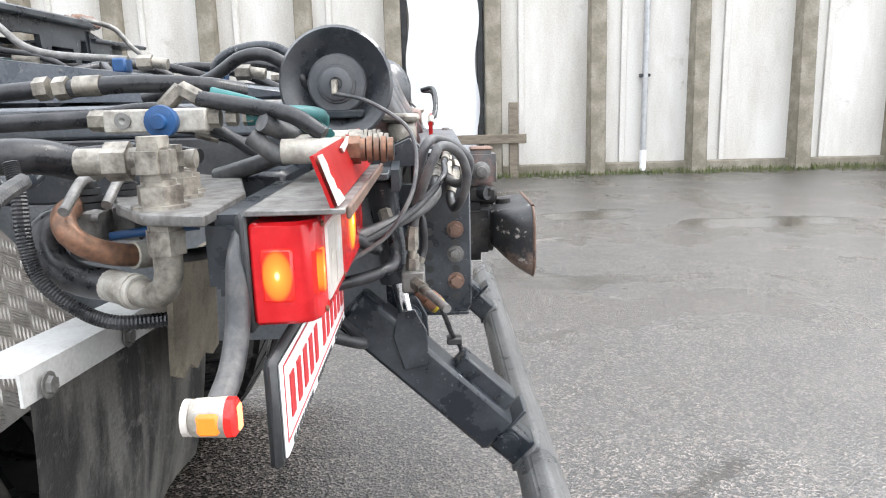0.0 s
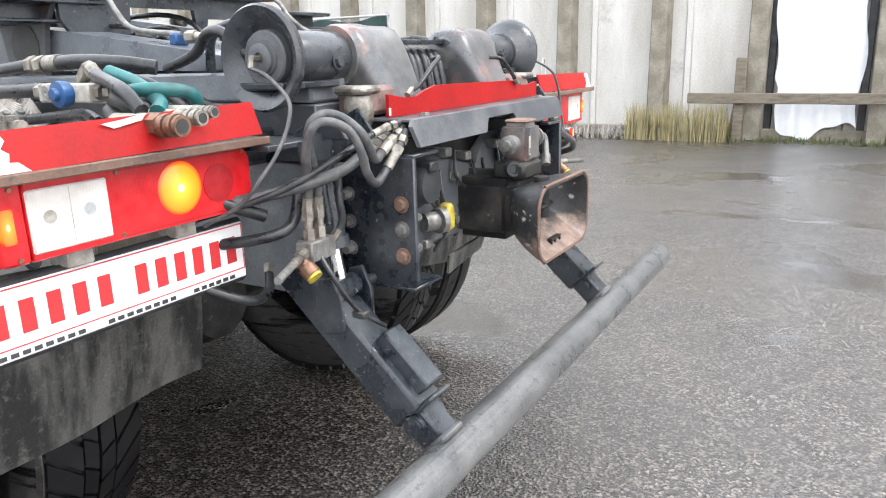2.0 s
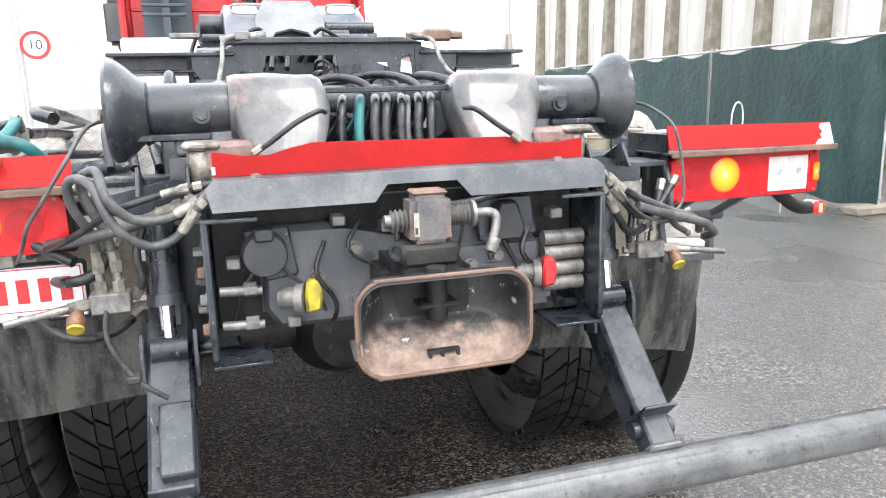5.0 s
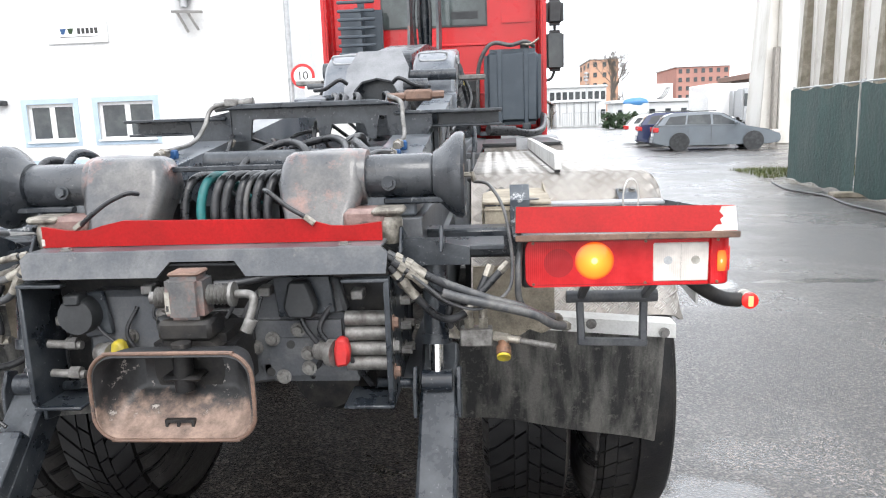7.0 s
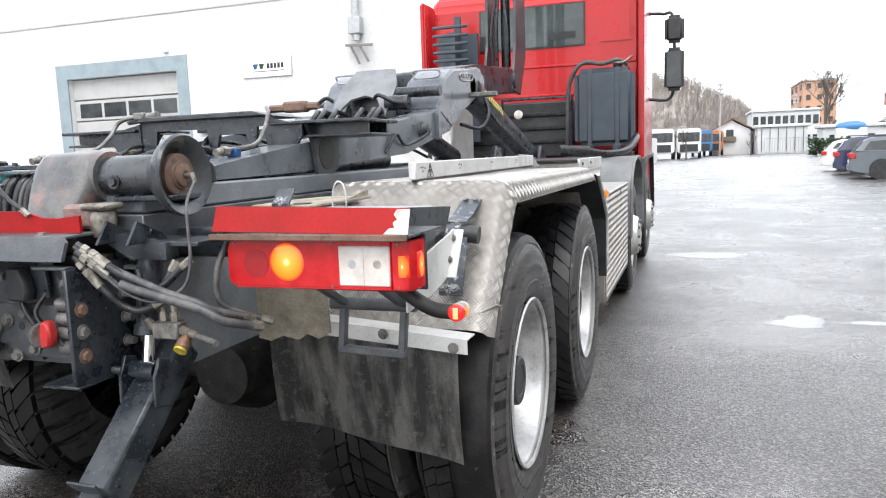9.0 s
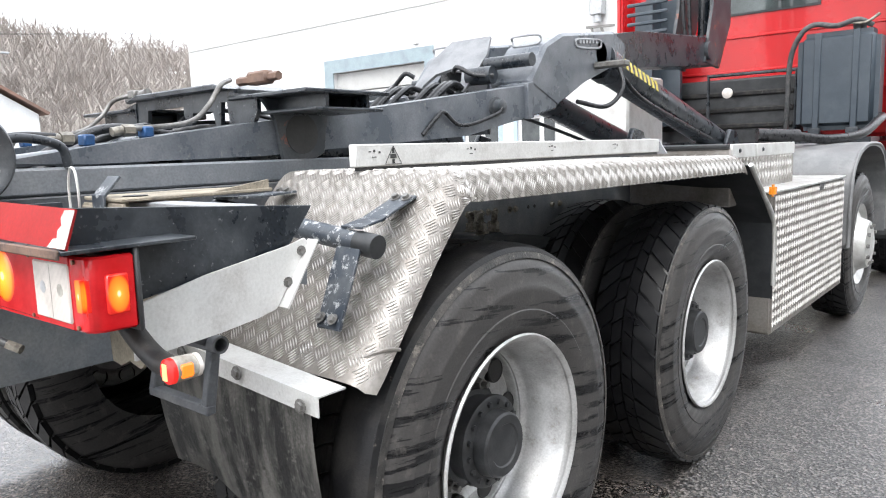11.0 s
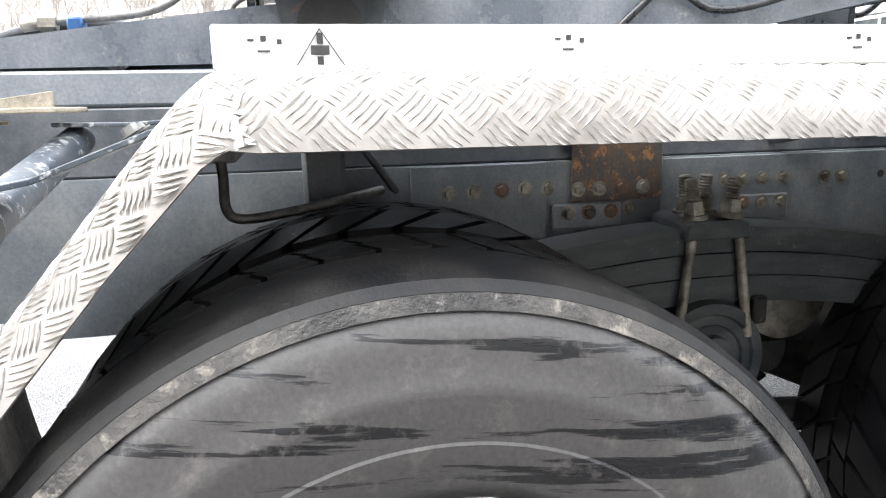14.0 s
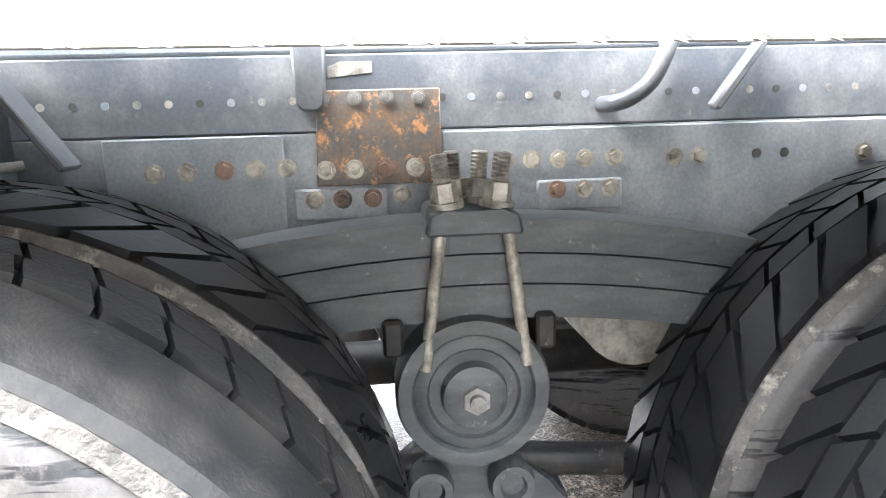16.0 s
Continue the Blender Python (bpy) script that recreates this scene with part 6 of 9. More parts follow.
    # mud-coated bracket box with a slotted top and an upright stop tab
    if s > 0:
        b = BM()
        slab(b, [(0.604, 0.385, 1.246), (0.625, 0.376, 1.247), (0.790, 0.376, 1.244), (0.800, 0.745, 1.246), (0.64, 0.745, 1.246), (0.604, 0.62, 1.246)], 0.008, 0.002)
        bx = part("bracket_box", b, MUD, truck, "mud-coated steel bracket with a slot in its top")
        b = BM()
        tube(b, [(0.607, 0.62, 1.232), (0.607, 0.40, 1.232), (0.612, 0.384, 1.232), (0.628, 0.379, 1.232), (0.79, 0.379, 1.232)], 0.0035, 6, 2)
        part("bracket_weld", b, MUD, bx)
        part("bracket_side", box(BM(), 0.604, 0.610, 0.40, 0.50, 1.14, 1.242, 0.002), MUD, bx)
        part("bracket_front", box(BM(), 0.612, 0.79, 0.378, 0.386, 1.14, 1.242, 0.002), MUD, bx)
        part("bracket_rib", prism(BM(), [(0.56, 1.25), (0.74, 1.25), (0.74, 1.275)], "x", 0.788, 0.793, 0.001), MUD, bx)
        part("slot", rod(BM(), (0.735, 0.435, 1.2535), (0.735, 0.435, 1.2550), 0.026, seg=20), INK, bx)
        b = BM()
        bar(b, (0.706, 0.370, 1.165), (0.706, 0.370, 1.26), 0.006, 0.052, 0.001, up=X)
        bar(b, (0.706, 0.371, 1.256), (0.706, 0.408, 1.296), 0.006, 0.052, 0.001, up=X)
        part("stop_tab", b, FLAKED, bx, "bent black steel tab")
    # aluminium side rail on the deck
    b = BM()
    box(b, s * 0.845, s * 0.873, 0.955, 2.84, 1.293, 1.352, 0.003)
    al = part("side_rail", b, ALU_WHITE, truck, "long pale aluminium rail with small stickers")
    part("rail_gap", box(BM(), s * 0.85, s * 0.868, 0.97, 2.83, 1.283, 1.294, 0), INK, al)
    fx = s * 0.8738
    for y in (1.02, 1.437, 1.91, 2.4):
        for dy, dz, w, h in ((0, 0.012, 0.007, 0.007), (0.02, 0.008, 0.006, 0.006), (-0.016, 0.010, 0.008, 0.003), (0, -0.004, 0.016, 0.0025)):
            part("bar", box(BM(), fx - 0.0004, fx + 0.0008, y + dy - w / 2, y + dy + w / 2, 1.322 + dz - h / 2, 1.322 + dz + h / 2, 0), INK, al)
    if s > 0:
        tri = BM()
        for a, c in (((1.06, 1.298), (1.092, 1.346)), ((1.092, 1.346), (1.124, 1.298)), ((1.06, 1.298), (1.124, 1.298))):
            bar(tri, (fx + 0.0006, *a), (fx + 0.0006, *c), 0.0012, 0.0012, 0, up=X)
        part("warning_triangle", tri, INK, al, "thin black warning triangle sticker")
        part("bar", box(BM(), fx - 0.0004, fx + 0.001, 1.088, 1.096, 1.327, 1.341, 0), INK, al)
        part("bar", box(BM(), fx - 0.0004, fx + 0.001, 1.080, 1.104, 1.313, 1.325, 0.002), INK, al)
        part("bar", box(BM(), fx - 0.0004, fx + 0.001, 1.088, 1.096, 1.300, 1.311, 0), INK, al)


for s in (-1, 1):
    mudguard(s)

# dark deck between the frame rails, tool boxes, storage boxes and front mudguards
deck = part("deck", box(BM(), -0.56, 0.56, 3.1, 6.9, 1.225, 1.262, 0.004), FRAME_DARK, truck, "dark steel deck behind the lift frame")
for s in (-1, 1):
    part("tank_shelf", box(BM(), s * 0.50, s * 1.16, 6.22, 6.92, 1.295, 1.338, 0.006), PAINT, truck, "black shelf below the tank")
    tb = part("tool_box", box(BM(), s * 0.58, s * 1.088, 3.16, 4.26, 1.02, 1.296, 0.006), TREAD_ALU, truck, "flat aluminium tread-plate tool box with a dark lid")
    o = Vector((s * (0.585 if s > 0 else 1.083), 3.1592, 1.15))
    tread_ridges("tread_relief", [(flat(o, X, Z), 0.498, 0.14, 45), (flat(Vector((s * 1.0888, 3.17 if s > 0 else 4.25, 1.10)), Y * s, Z), 1.08, 0.18, 45)], TREAD_BAR, tb)
    part("box_lid", box(BM(), s * 0.57, s * 1.07, 3.15, 4.27, 1.300, 1.316, 0.003), BLACK_PLASTIC, tb, "dark flat lid")
    part("lid_seal", box(BM(), s * 0.575, s * 1.08, 3.154, 4.265, 1.294, 1.301, 0.001), INK, tb)
    for y0, y1 in ((3.17, 3.52), (3.54, 4.255)):
        part("end_panel", box(BM(), s * 1.078, s * 1.094, y0, y1, 1.252, 1.318, 0.003), ALU_WHITE, tb, "pale aluminium end panel")
        part("panel_bolt", bolt(BM(), (s * 1.094, y0 + 0.1, 1.285), (s, 0, 0), 0.008, 0.005), PAINT, tb)
    storage = part("storage_box", box(BM(), s * 0.70, s * 1.222, 3.40, 5.0, 0.36, 1.072, 0.012, 2), TREAD_ALU, truck, "aluminium tread-plate storage box")
    o = Vector((s * 1.2225, 3.41, 0.37))
    tread_ridges("tread_relief", [(flat(o if s > 0 else o + Y * 1.58, Y * s, Z), 1.58, 0.69, 45)], TREAD_BAR, storage, 0.032)
    part("box_lid", box(BM(), s * 0.69, s * 1.228, 3.39, 5.01, 1.072, 1.088, 0.004), ALU, storage, "pale aluminium lid")
    part("lid_gap", box(BM(), s * 1.2225, s * 1.2245, 4.3, 4.42, 1.03, 1.071, 0), INK, storage)
    part("side_marker", box(BM(), s * 1.215, s * 1.245, 3.32, 3.37, 1.06, 1.12, 0.012, 2), AMBER_LENS, truck, "amber side marker lamp")
    bm = BM()
    prof = [(5.03, 0.62), (5.04, 0.92), (5.10, 1.10), (5.18, 1.18), (5.30, 1.245), (5.44, 1.283), (5.62, 1.298), (5.88, 1.298), (6.08, 1.28), (6.25, 1.22), (6.38, 1.10), (6.44, 0.92), (6.45, 0.6)]
    prism(bm, prof + [(y + (0.028 if y < 5.75 else -0.028), z - 0.03) for y, z in prof[::-1]], "x", s * 0.72, s * 1.255, 0.005)
    fm = part("front_mudguard", bm, FENDER, truck, "grey plastic rounded front mudguard")
    part("rolled_edge", tube(BM(), [(s * 1.252, y, z - 0.012) for y, z in prof], 0.013, 8), FENDER, fm)
    bm = BM()
    prof = [(6.75, 0.5), (6.85, 1.0), (7.2, 1.28), (8.6, 1.3), (8.9, 0.6)]
    prism(bm, prof + [(y + (0.04 if y < 7.5 else -0.04), z - 0.04) for y, z in prof[::-1]], "x", s * 0.8, s * 1.25, 0.005)
    part("cab_mudguard", bm, BLACK_PLASTIC, truck)
    part("deck_hose", tube(BM(), [(s * 1.17, 6.62, 1.50), (s * 1.19, 6.35, 1.47), (s * 1.14, 5.95, 1.36), (s * 1.0, 5.55, 1.325), (s * 0.80, 5.35, 1.36)], 0.035, 14), HOSE, truck, "thick ribbed black hose")
    part("deck_muff", rod(BM(), (s * 0.84, 5.38, 1.355), (s * 0.60, 5.22, 1.372), 0.048, seg=24), HOSE, truck, "black rubber muff on the hose")

# cab
bm = BM()
CY0, CY1 = 6.95, 9.1
side = [(CY0, 1.32), (CY0, 3.05), (CY0 + 0.12, 3.2), (CY1 - 0.5, 3.25), (CY1, 2.7), (CY1 + 0.1, 1.9), (CY1 + 0.08, 0.7), (CY0 + 1.9, 0.6), (CY0 + 0.3, 1.05)]
prism(bm, side, "x", -1.2, 1.2)
chamfer(bm, list(bm.verts), 0.05, 3)
cab = part("cab", bm, RED_CAB, truck, "red painted truck cab")
for x0, x1 in ((-0.62, 0.62),):
    b = BM()
    box(b, x0, x1, CY0 - 0.012, CY0 + 0.02, 2.50, 3.0, 0.03, 2)
    ws = part("window_seal", b, BLACK_PLASTIC, cab, "black rubber window seal")
    part("rear_window", box(BM(), x0 + 0.035, x1 - 0.035, CY0 - 0.016, CY0 - 0.01, 2.535, 2.97, 0.0), mat("cab_rear_glass", (0.05, 0.06, 0.06), (0.10, 0.12, 0.12), 0.03, 0.05, scale=2.5, bump=0.0), ws, "pane mirroring the pale sky")
    part("inner_mirror", box(BM(), x1 - 0.42, x1 - 0.12, CY0 - 0.02, CY0 - 0.015, 2.6, 2.68, 0), BLACK_PLASTIC, ws)
b = BM()
box(b, 0.75, 1.1, CY0 - 0.012, CY0 + 0.02, 2.52, 3.0, 0.03, 2)
part("embossed_panel", b, RED_CAB, cab)
b = BM()
for z in (1.75, 1.98, 2.30):
    box(b, -1.15, 1.15, CY0 - 0.012, CY0 + 0.02, z, z + 0.03, 0.008)
part("rib_panel", b, RED_CAB, cab)
for s in (-1, 1):
    part("side_window", box(BM(), s * 1.19, s * 1.205, 7.6, 8.6, 2.1, 2.85, 0.004), DARK_PANE, cab)
    part("wind_deflector", box(BM(), s * 1.19, s * 1.25, 6.7, 7.15, 1.25, 3.1, 0.02, 2), RED_CAB, cab)
    arm = part("mirror_arm", tube(BM(), [(s * 1.2, 8.5, 3.05), (s * 1.36, 8.6, 3.05), (s * 1.48, 8.6, 3.0), (s * 1.5, 8.6, 2.4), (s * 1.46, 8.6, 2.0), (s * 1.2, 8.55, 1.98)], 0.02), BLACK_PLASTIC, cab)
    for z0, z1 in ((2.68, 3.02), (2.08, 2.62)):
        m = part("mirror_housing", box(BM(), s * 1.38, s * 1.62, 8.52, 8.68, z0, z1, 0.05, 3), BLACK_PLASTIC, arm, "black mirror housing")
    part("mirror_glass", box(BM(), s * 1.41, s * 1.59, 8.512, 8.52, 2.13, 2.57, 0.0), DARK_PANE, arm)
# dark bulkhead under the window with lamp and frame
b = BM()
box(b, -0.95, 0.5, 6.80, 6.94, 1.30, 1.92, 0.02)
bulk = part("engine_cover", b, BLACK_PLASTIC, truck, "black ribbed engine cover behind the cab")
for z in (1.45, 1.6, 1.75):
    part("cover_rib", box(BM(), -0.9, 0.45, 6.775, 6.80, z, z + 0.05, 0.015), GRIME, bulk)
b = BM()
tube(b, [(-0.3, 6.72, 1.3), (-0.3, 6.72, 1.95), (0.48, 6.72, 1.95), (0.48, 6.72, 1.3)], 0.02, 8, smooth=False)
part("hose_frame", b, PAINT, truck)
part("work_lamp", lathe(BM(), (-0.1, 6.68, 1.78), (0, -1, 0), [(-0.05, 0.02), (0, 0.045), (0.03, 0.05), (0.035, 0.04), (0.035, 0)], 20), LENS_WHITE, truck, "round clear work lamp")
b = BM()
box(b, 0.56, 1.17, 6.36, 6.66, 1.40, 2.20, 0.06, 3)
tank = part("oil_tank", b, TANK_PAINT, truck, "upright charcoal hydraulic oil tank")
for x in (0.70, 0.98):
    part("tank_strap", box(BM(), x, x + 0.05, 6.345, 6.37, 1.36, 2.19, 0.006), TANK_PAINT, tank)
    part("strap_foot", box(BM(), x - 0.02, x + 0.07, 6.30, 6.36, 1.34, 1.42, 0.008), PAINT, tank)
part("filler", rod(BM(), (1.0, 6.5, 2.2), (1.0, 6.5, 2.26), 0.05), BLACK_PLASTIC, tank)
part("return_hose", tube(BM(), [(1.1, 6.45, 2.22), (1.0, 6.4, 2.27), (0.85, 6.4, 2.24), (0.68, 6.42, 2.27), (0.58, 6.4, 2.2), (0.50, 6.42, 2.0), (0.48, 6.45, 1.6), (0.46, 6.5, 1.4)], 0.022), HOSE_GREY, tank)
part("return_hose", tube(BM(), [(1.15, 6.42, 2.3), (1.05, 6.4, 2.24), (0.9, 6.4, 2.26)], 0.012), ZINC, tank)
b = BM()
box(b, -1.02, -0.55, 6.45, 6.9, 1.3, 2.9, 0.20, 6)
intake = part("air_intake", b, TANK_PAINT, truck, "tall black ribbed air intake")
for k in range(7):
    part("intake_rib", box(BM(), -1.01, -0.60, 6.435, 6.46, 2.2 + k * 0.09, 2.235 + k * 0.09, 0.01), TANK_PAINT, intake)
part("spare_box", box(BM(), -1.1, -0.4, 5.2, 5.9, 1.26, 1.9, 0.02), ALU_WHITE, truck, "pale aluminium box behind the cab")


# ---- hooklift frame ----
def beam_at(y):
    """Top and bottom height of the inclined lift arm."""
    pts = ((0.25, 1.338, 1.322), (0.50, 1.368, 1.323), (1.0, 1.432, 1.33), (1.25, 1.455, 1.345), (2.0, 1.552, 1.385), (2.70, 1.645, 1.51))
    for (a, t0, b0), (c, t1, b1) in zip(pts, pts[1:]):
        if a <= y <= c:
            f = (y - a) / (c - a)
            return t0 + (t1 - t0) * f, b0 + (b1 - b0) * f
    return pts[-1][1:]


YS = (0.27, 0.50, 1.0, 1.25, 2.0, 2.70)
for s in (-1, 1):
    b = BM()
    prism(b, [(y, beam_at(y)[0]) for y in YS] + [(y, beam_at(y)[1]) for y in YS[::-1]], "x", s * 0.29, s * 0.425, 0.008)
    la = part("lift_beam", b, BEAM, truck, "wet dark grey lift beam")
    part("beam_collar", prism(BM(), [(2.42, 1.455), (2.47, 1.465), (2.47, 1.625), (2.42, 1.615)], "x", s * 0.27, s * 0.445, 0.003), BEAM, la)
    p = part("pivot_pin", lathe(BM(), (s * 0.425, 2.19, 1.505), (s, 0, 0), [(0, 0.042), (0.012, 0.042), (0.012, 0.03), (0.045, 0.03), (0.05, 0.02), (0.05, 0)], 24), PAINT_WORN, la, "worn pivot pin")
    part("grease_pipe", tube(BM(), [(s * 0.43, 1.72, 1.39), (s * 0.44, 1.8, 1.46), (s * 0.44, 1.84, 1.475), (s * 0.44, 1.92, 1.43), (s * 0.445, 2.02, 1.435), (s * 0.47, 2.15, 1.475), (s * 0.475, 2.18, 1.5)], 0.008), HOSE, la)
    # body guide wing with its perforated gusset
    b = BM()
    box(b, s * 0.30, s * 0.672, 0.97, 1.30, 1.500, 1.512, 0.003)
    box(b, s * 0.42, s * 0.672, 1.0, 1.27, 1.452, 1.462, 0.003)
    box(b, s * 0.40, s * 0.66, 1.05, 1.062, 1.462, 1.5, 0)
    box(b, s * 0.40, s * 0.66, 1.21, 1.222, 1.462, 1.5, 0)
    w = part("guide_wing", b, PAINT, truck, "flat black body guide wing")
    b = BM()
    prism(b, [(s * 0.285, 1.36), (s * 0.36, 1.36), (s * 0.43, 1.462), (s * 0.43, 1.50), (s * 0.285, 1.53)], "y", 0.985, 0.999)
    part("gusset", b, PAINT, w)
    b = BM()
    prism(b, [(0.99, 1.50), (1.29, 1.50), (1.24, 1.455), (1.225, 1.335), (1.17, 1.31), (1.06, 1.31), (1.04, 1.44)], "x", s * 0.43, s * 0.445, 0.003)
    sg = part("side_gusset", b, PAINT_WORN, w)
    part("opening", rod(BM(), (s * 0.44, 1.135, 1.395), (s * 0.447, 1.135, 1.395), 0.062, seg=28), INK, sg)
b = BM()
prism(b, [(-0.29, 1.425), (-0.22, 1.425), (-0.21, 1.50), (0.02, 1.50), (0.03, 1.42), (0.06, 1.42), (0.075, 1.475), (0.19, 1.475), (0.205, 1.42), (0.23, 1.42), (0.24, 1.50), (0.27, 1.50), (0.28, 1.425), (0.31, 1.425), (0.31, 1.535), (-0.29, 1.535)], "y", 0.99, 1.005)
part("guide_web", b, PAINT, truck)
b = BM()
prism(b, [(-0.31, 1.535), (0.31, 1.535), (0.24, 1.555), (-0.24, 1.555)], "y", 0.96, 1.22, 0.004)
part("guide_top", b, PAINT, truck)
b = BM()
rod(b, (-0.34, 0.99, 1.545), (-0.2, 0.99, 1.562), 0.016, seg=10)
box(b, -0.30, -0.25, 0.965, 1.015, 1.545, 1.575, 0.005)
part("grease_block", b, BARE, truck)
b = BM()
box(b, 0.33, 0.43, 1.02, 1.06, 1.545, 1.585, 0.008)
rod(b, (0.43, 1.04, 1.565), (0.47, 1.04, 1.565), 0.014, seg=6)
rod(b, (0.27, 1.04, 1.562), (0.33, 1.04, 1.562), 0.014, seg=6)
part("pressure_valve", b, RUST, truck, "rusty red pressure valve")

# sloping arch plate and the pivot housings
b = BM()
outline = [(-0.17, 0.0), (-0.115, 0.0), (-0.115, 0.08), (-0.08, 0.15), (0, 0.178), (0.08, 0.15), (0.115, 0.08), (0.115, 0.0), (0.17, 0.0), (0.17, 0.26), (0.12, 0.40), (-0.12, 0.40), (-0.17, 0.26)]
prism(b, outline, "y", 0, 0.014)
bmesh.ops.transform(b, matrix=pose(0.02, 2.28, 1.59, -46, 0, 0), verts=b.verts)
part("arch_plate", b, ARCH_GREY, truck, "grey arched steel plate")
# Added dark sheet: stands in for the shade inside the arch opening.
part("arch_shade_sheet", box(BM(), -0.125, 0.165, 2.50, 2.52, 1.40, 1.78, 0.003), PAINT, truck, "dark sheet added to make the arch opening look shaded")
for s in (-1, 1):
    b = BM()
    prism(b, [(2.45, 1.62), (2.6, 1.80), (2.75, 1.865), (3.3, 1.93), (3.42, 1.88), (3.42, 1.76), (3.2, 1.74), (2.95, 1.66), (2.7, 1.52)], "x", s * (0.20 if s > 0 else 0.12), s * (0.43 if s > 0 else 0.30), 0.015)
    hh = part("pivot_housing", b, BEAM, truck, "black cast pivot housing")
    out = 0.43 if s > 0 else 0.30
    e = BM()
    tube(e, [(s * (out + 0.002), 2.86, 1.835), (s * (out + 0.002), 2.9, 1.85), (s * (out + 0.002), 3.1, 1.865), (s * (out + 0.002), 3.13, 1.85), (s * (out + 0.002), 3.1, 1.825), (s * (out + 0.002), 2.9, 1.812), (s * (out + 0.002), 2.86, 1.835)], 0.006, 6)
    part("emblem_ring", e, GREY_PLATE, hh, "raised oval emblem")
    e = BM()
    tube(e, [(s * (out - 0.20), 2.62, 1.835), (s * (out - 0.18), 2.60, 1.85), (s * (out - 0.06), 2.60, 1.85), (s * (out - 0.04), 2.62, 1.835), (s * (out - 0.06), 2.615, 1.81), (s * (out - 0.18), 2.615, 1.81), (s * (out - 0.20), 2.62, 1.835)], 0.006, 6)
    part("emblem_ring", e, GREY_PLATE, hh, "raised oval emblem")
    for k in range(6):
        part("bar", box(BM(), s * out, s * (out + 0.006), 2.9 + k * 0.033, 2.92 + k * 0.033, 1.83 + k * 0.003, 1.85 + k * 0.003, 0), GREY_PLATE, hh)
    if s > 0:
        part("lock_pin", rod(BM(), (0.17, 2.35, 1.66), (0.30, 2.36, 1.66), 0.04, seg=20), PAINT, hh)
        part("lock_pin", rod(BM(), (0.2, 2.45, 1.72), (0.45, 2.45, 1.72), 0.03, seg=20), PAINT, hh)
    else:
        part("lock_pin", rod(BM(), (-0.24, 2.62, 1.69), (-0.415, 2.62, 1.69), 0.016, seg=20), PAINT_WORN, hh)
    b = BM()
    tube(b, [(s * 0.12, 2.3, 1.68), (s * 0.16, 2.28, 1.70), (s * 0.24, 2.3, 1.66), (s * 0.31, 2.35, 1.655)], 0.011)
    part("hose", b, HOSE, hh)
    b = BM()
    box(b, s * 0.43, s * 0.60, 3.05, 3.12, 1.72, 1.75, 0.006)
    part("stop_arm", b, BARE, hh)
for k, x in enumerate((-0.16, -0.12, -0.05, 0.10, 0.17, 0.2)):
    b = BM()
    tube(b, [(x, 2.0, 1.5), (x + 0.02, 2.12, 1.60), (x - 0.02, 2.25, 1.62), (x * 0.6, 2.45, 1.56)], 0.014, 8)
    part("hydraulic_hose", b, HOSE, truck)

# lift cylinders
for s in (-1, 1):
    p0, p1 = Vector((s * 0.36, 3.18, 1.79)), Vector((s * 0.36, 5.05, 1.34))
    d = (p1 - p0).normalized()
    b = BM()
    rod(b, p0 + d * 0.1, p1, 0.088, seg=32)
    rod(b, p0 + d * 0.06, p0 + d * 0.16, 0.098, seg=32)
    cy = part("lift_cylinder", b, PAINT, truck, "thick black lift cylinder")
    part("piston_rod", rod(BM(), p0 - d * 0.05, p0 + d * 0.12, 0.05, seg=24), CHROME, cy)
    part("cylinder_eye", rod(BM(), p0 - d * 0.04 - X * 0.07, p0 - d * 0.04 + X * 0.07, 0.06, seg=24), PAINT, cy)
    if s > 0:
        up = X.cross(d).normalized() * (1 if X.cross(d).z > 0 else -1)
        out = (X * 0.95 + up * 0.3).normalized()
        tang = out.cross(d).normalized()
        for k in range(9):
            c = p0 + d * (0.17 + k * 0.058)
            g = bar(BM(), c + out * 0.0865 - tang * 0.032, c + out * 0.0865 + tang * 0.032, 0.026, 0.004, 0, up=out)
            part("bar", g, YELLOW, cy)
    b = BM()
    tube(b, [p0 + Vector((s * 0.09, 0.1, -0.02)), p0 + Vector((s * 0.14, 0.06, -0.16)), p0 + Vector((s * 0.12, -0.08, -0.26)), p0 + Vector((s * 0.06, -0.28, -0.24))], 0.012)
    part("hose", b, HOSE, cy)
    b = BM()
    tube(b, [p1 - d * 1.75 + Vector((s * 0.09, 0, -0.06)), p1 - d * 1.55 + Vector((s * 0.11, 0, -0.12)), p1 - d * 0.9 + Vector((s * 0.10, 0, -0.1)), p1 - d * 0.4 + Vector((s * 0.1, 0, -0.08))], 0.013)
    part("hose", b, HOSE, cy)
    part("foot_lug", prism(BM(), [(4.85, 1.262), (5.2, 1.262), (5.12, 1.40), (4.98, 1.42)], "x", s * 0.46, s * 0.49, 0.006), PAINT, cy)
    part("foot_lug", prism(BM(), [(3.2, 1.262), (3.5, 1.262), (3.44, 1.40), (3.32, 1.42)], "x", s * 0.50, s * 0.53, 0.006), PAINT, cy)

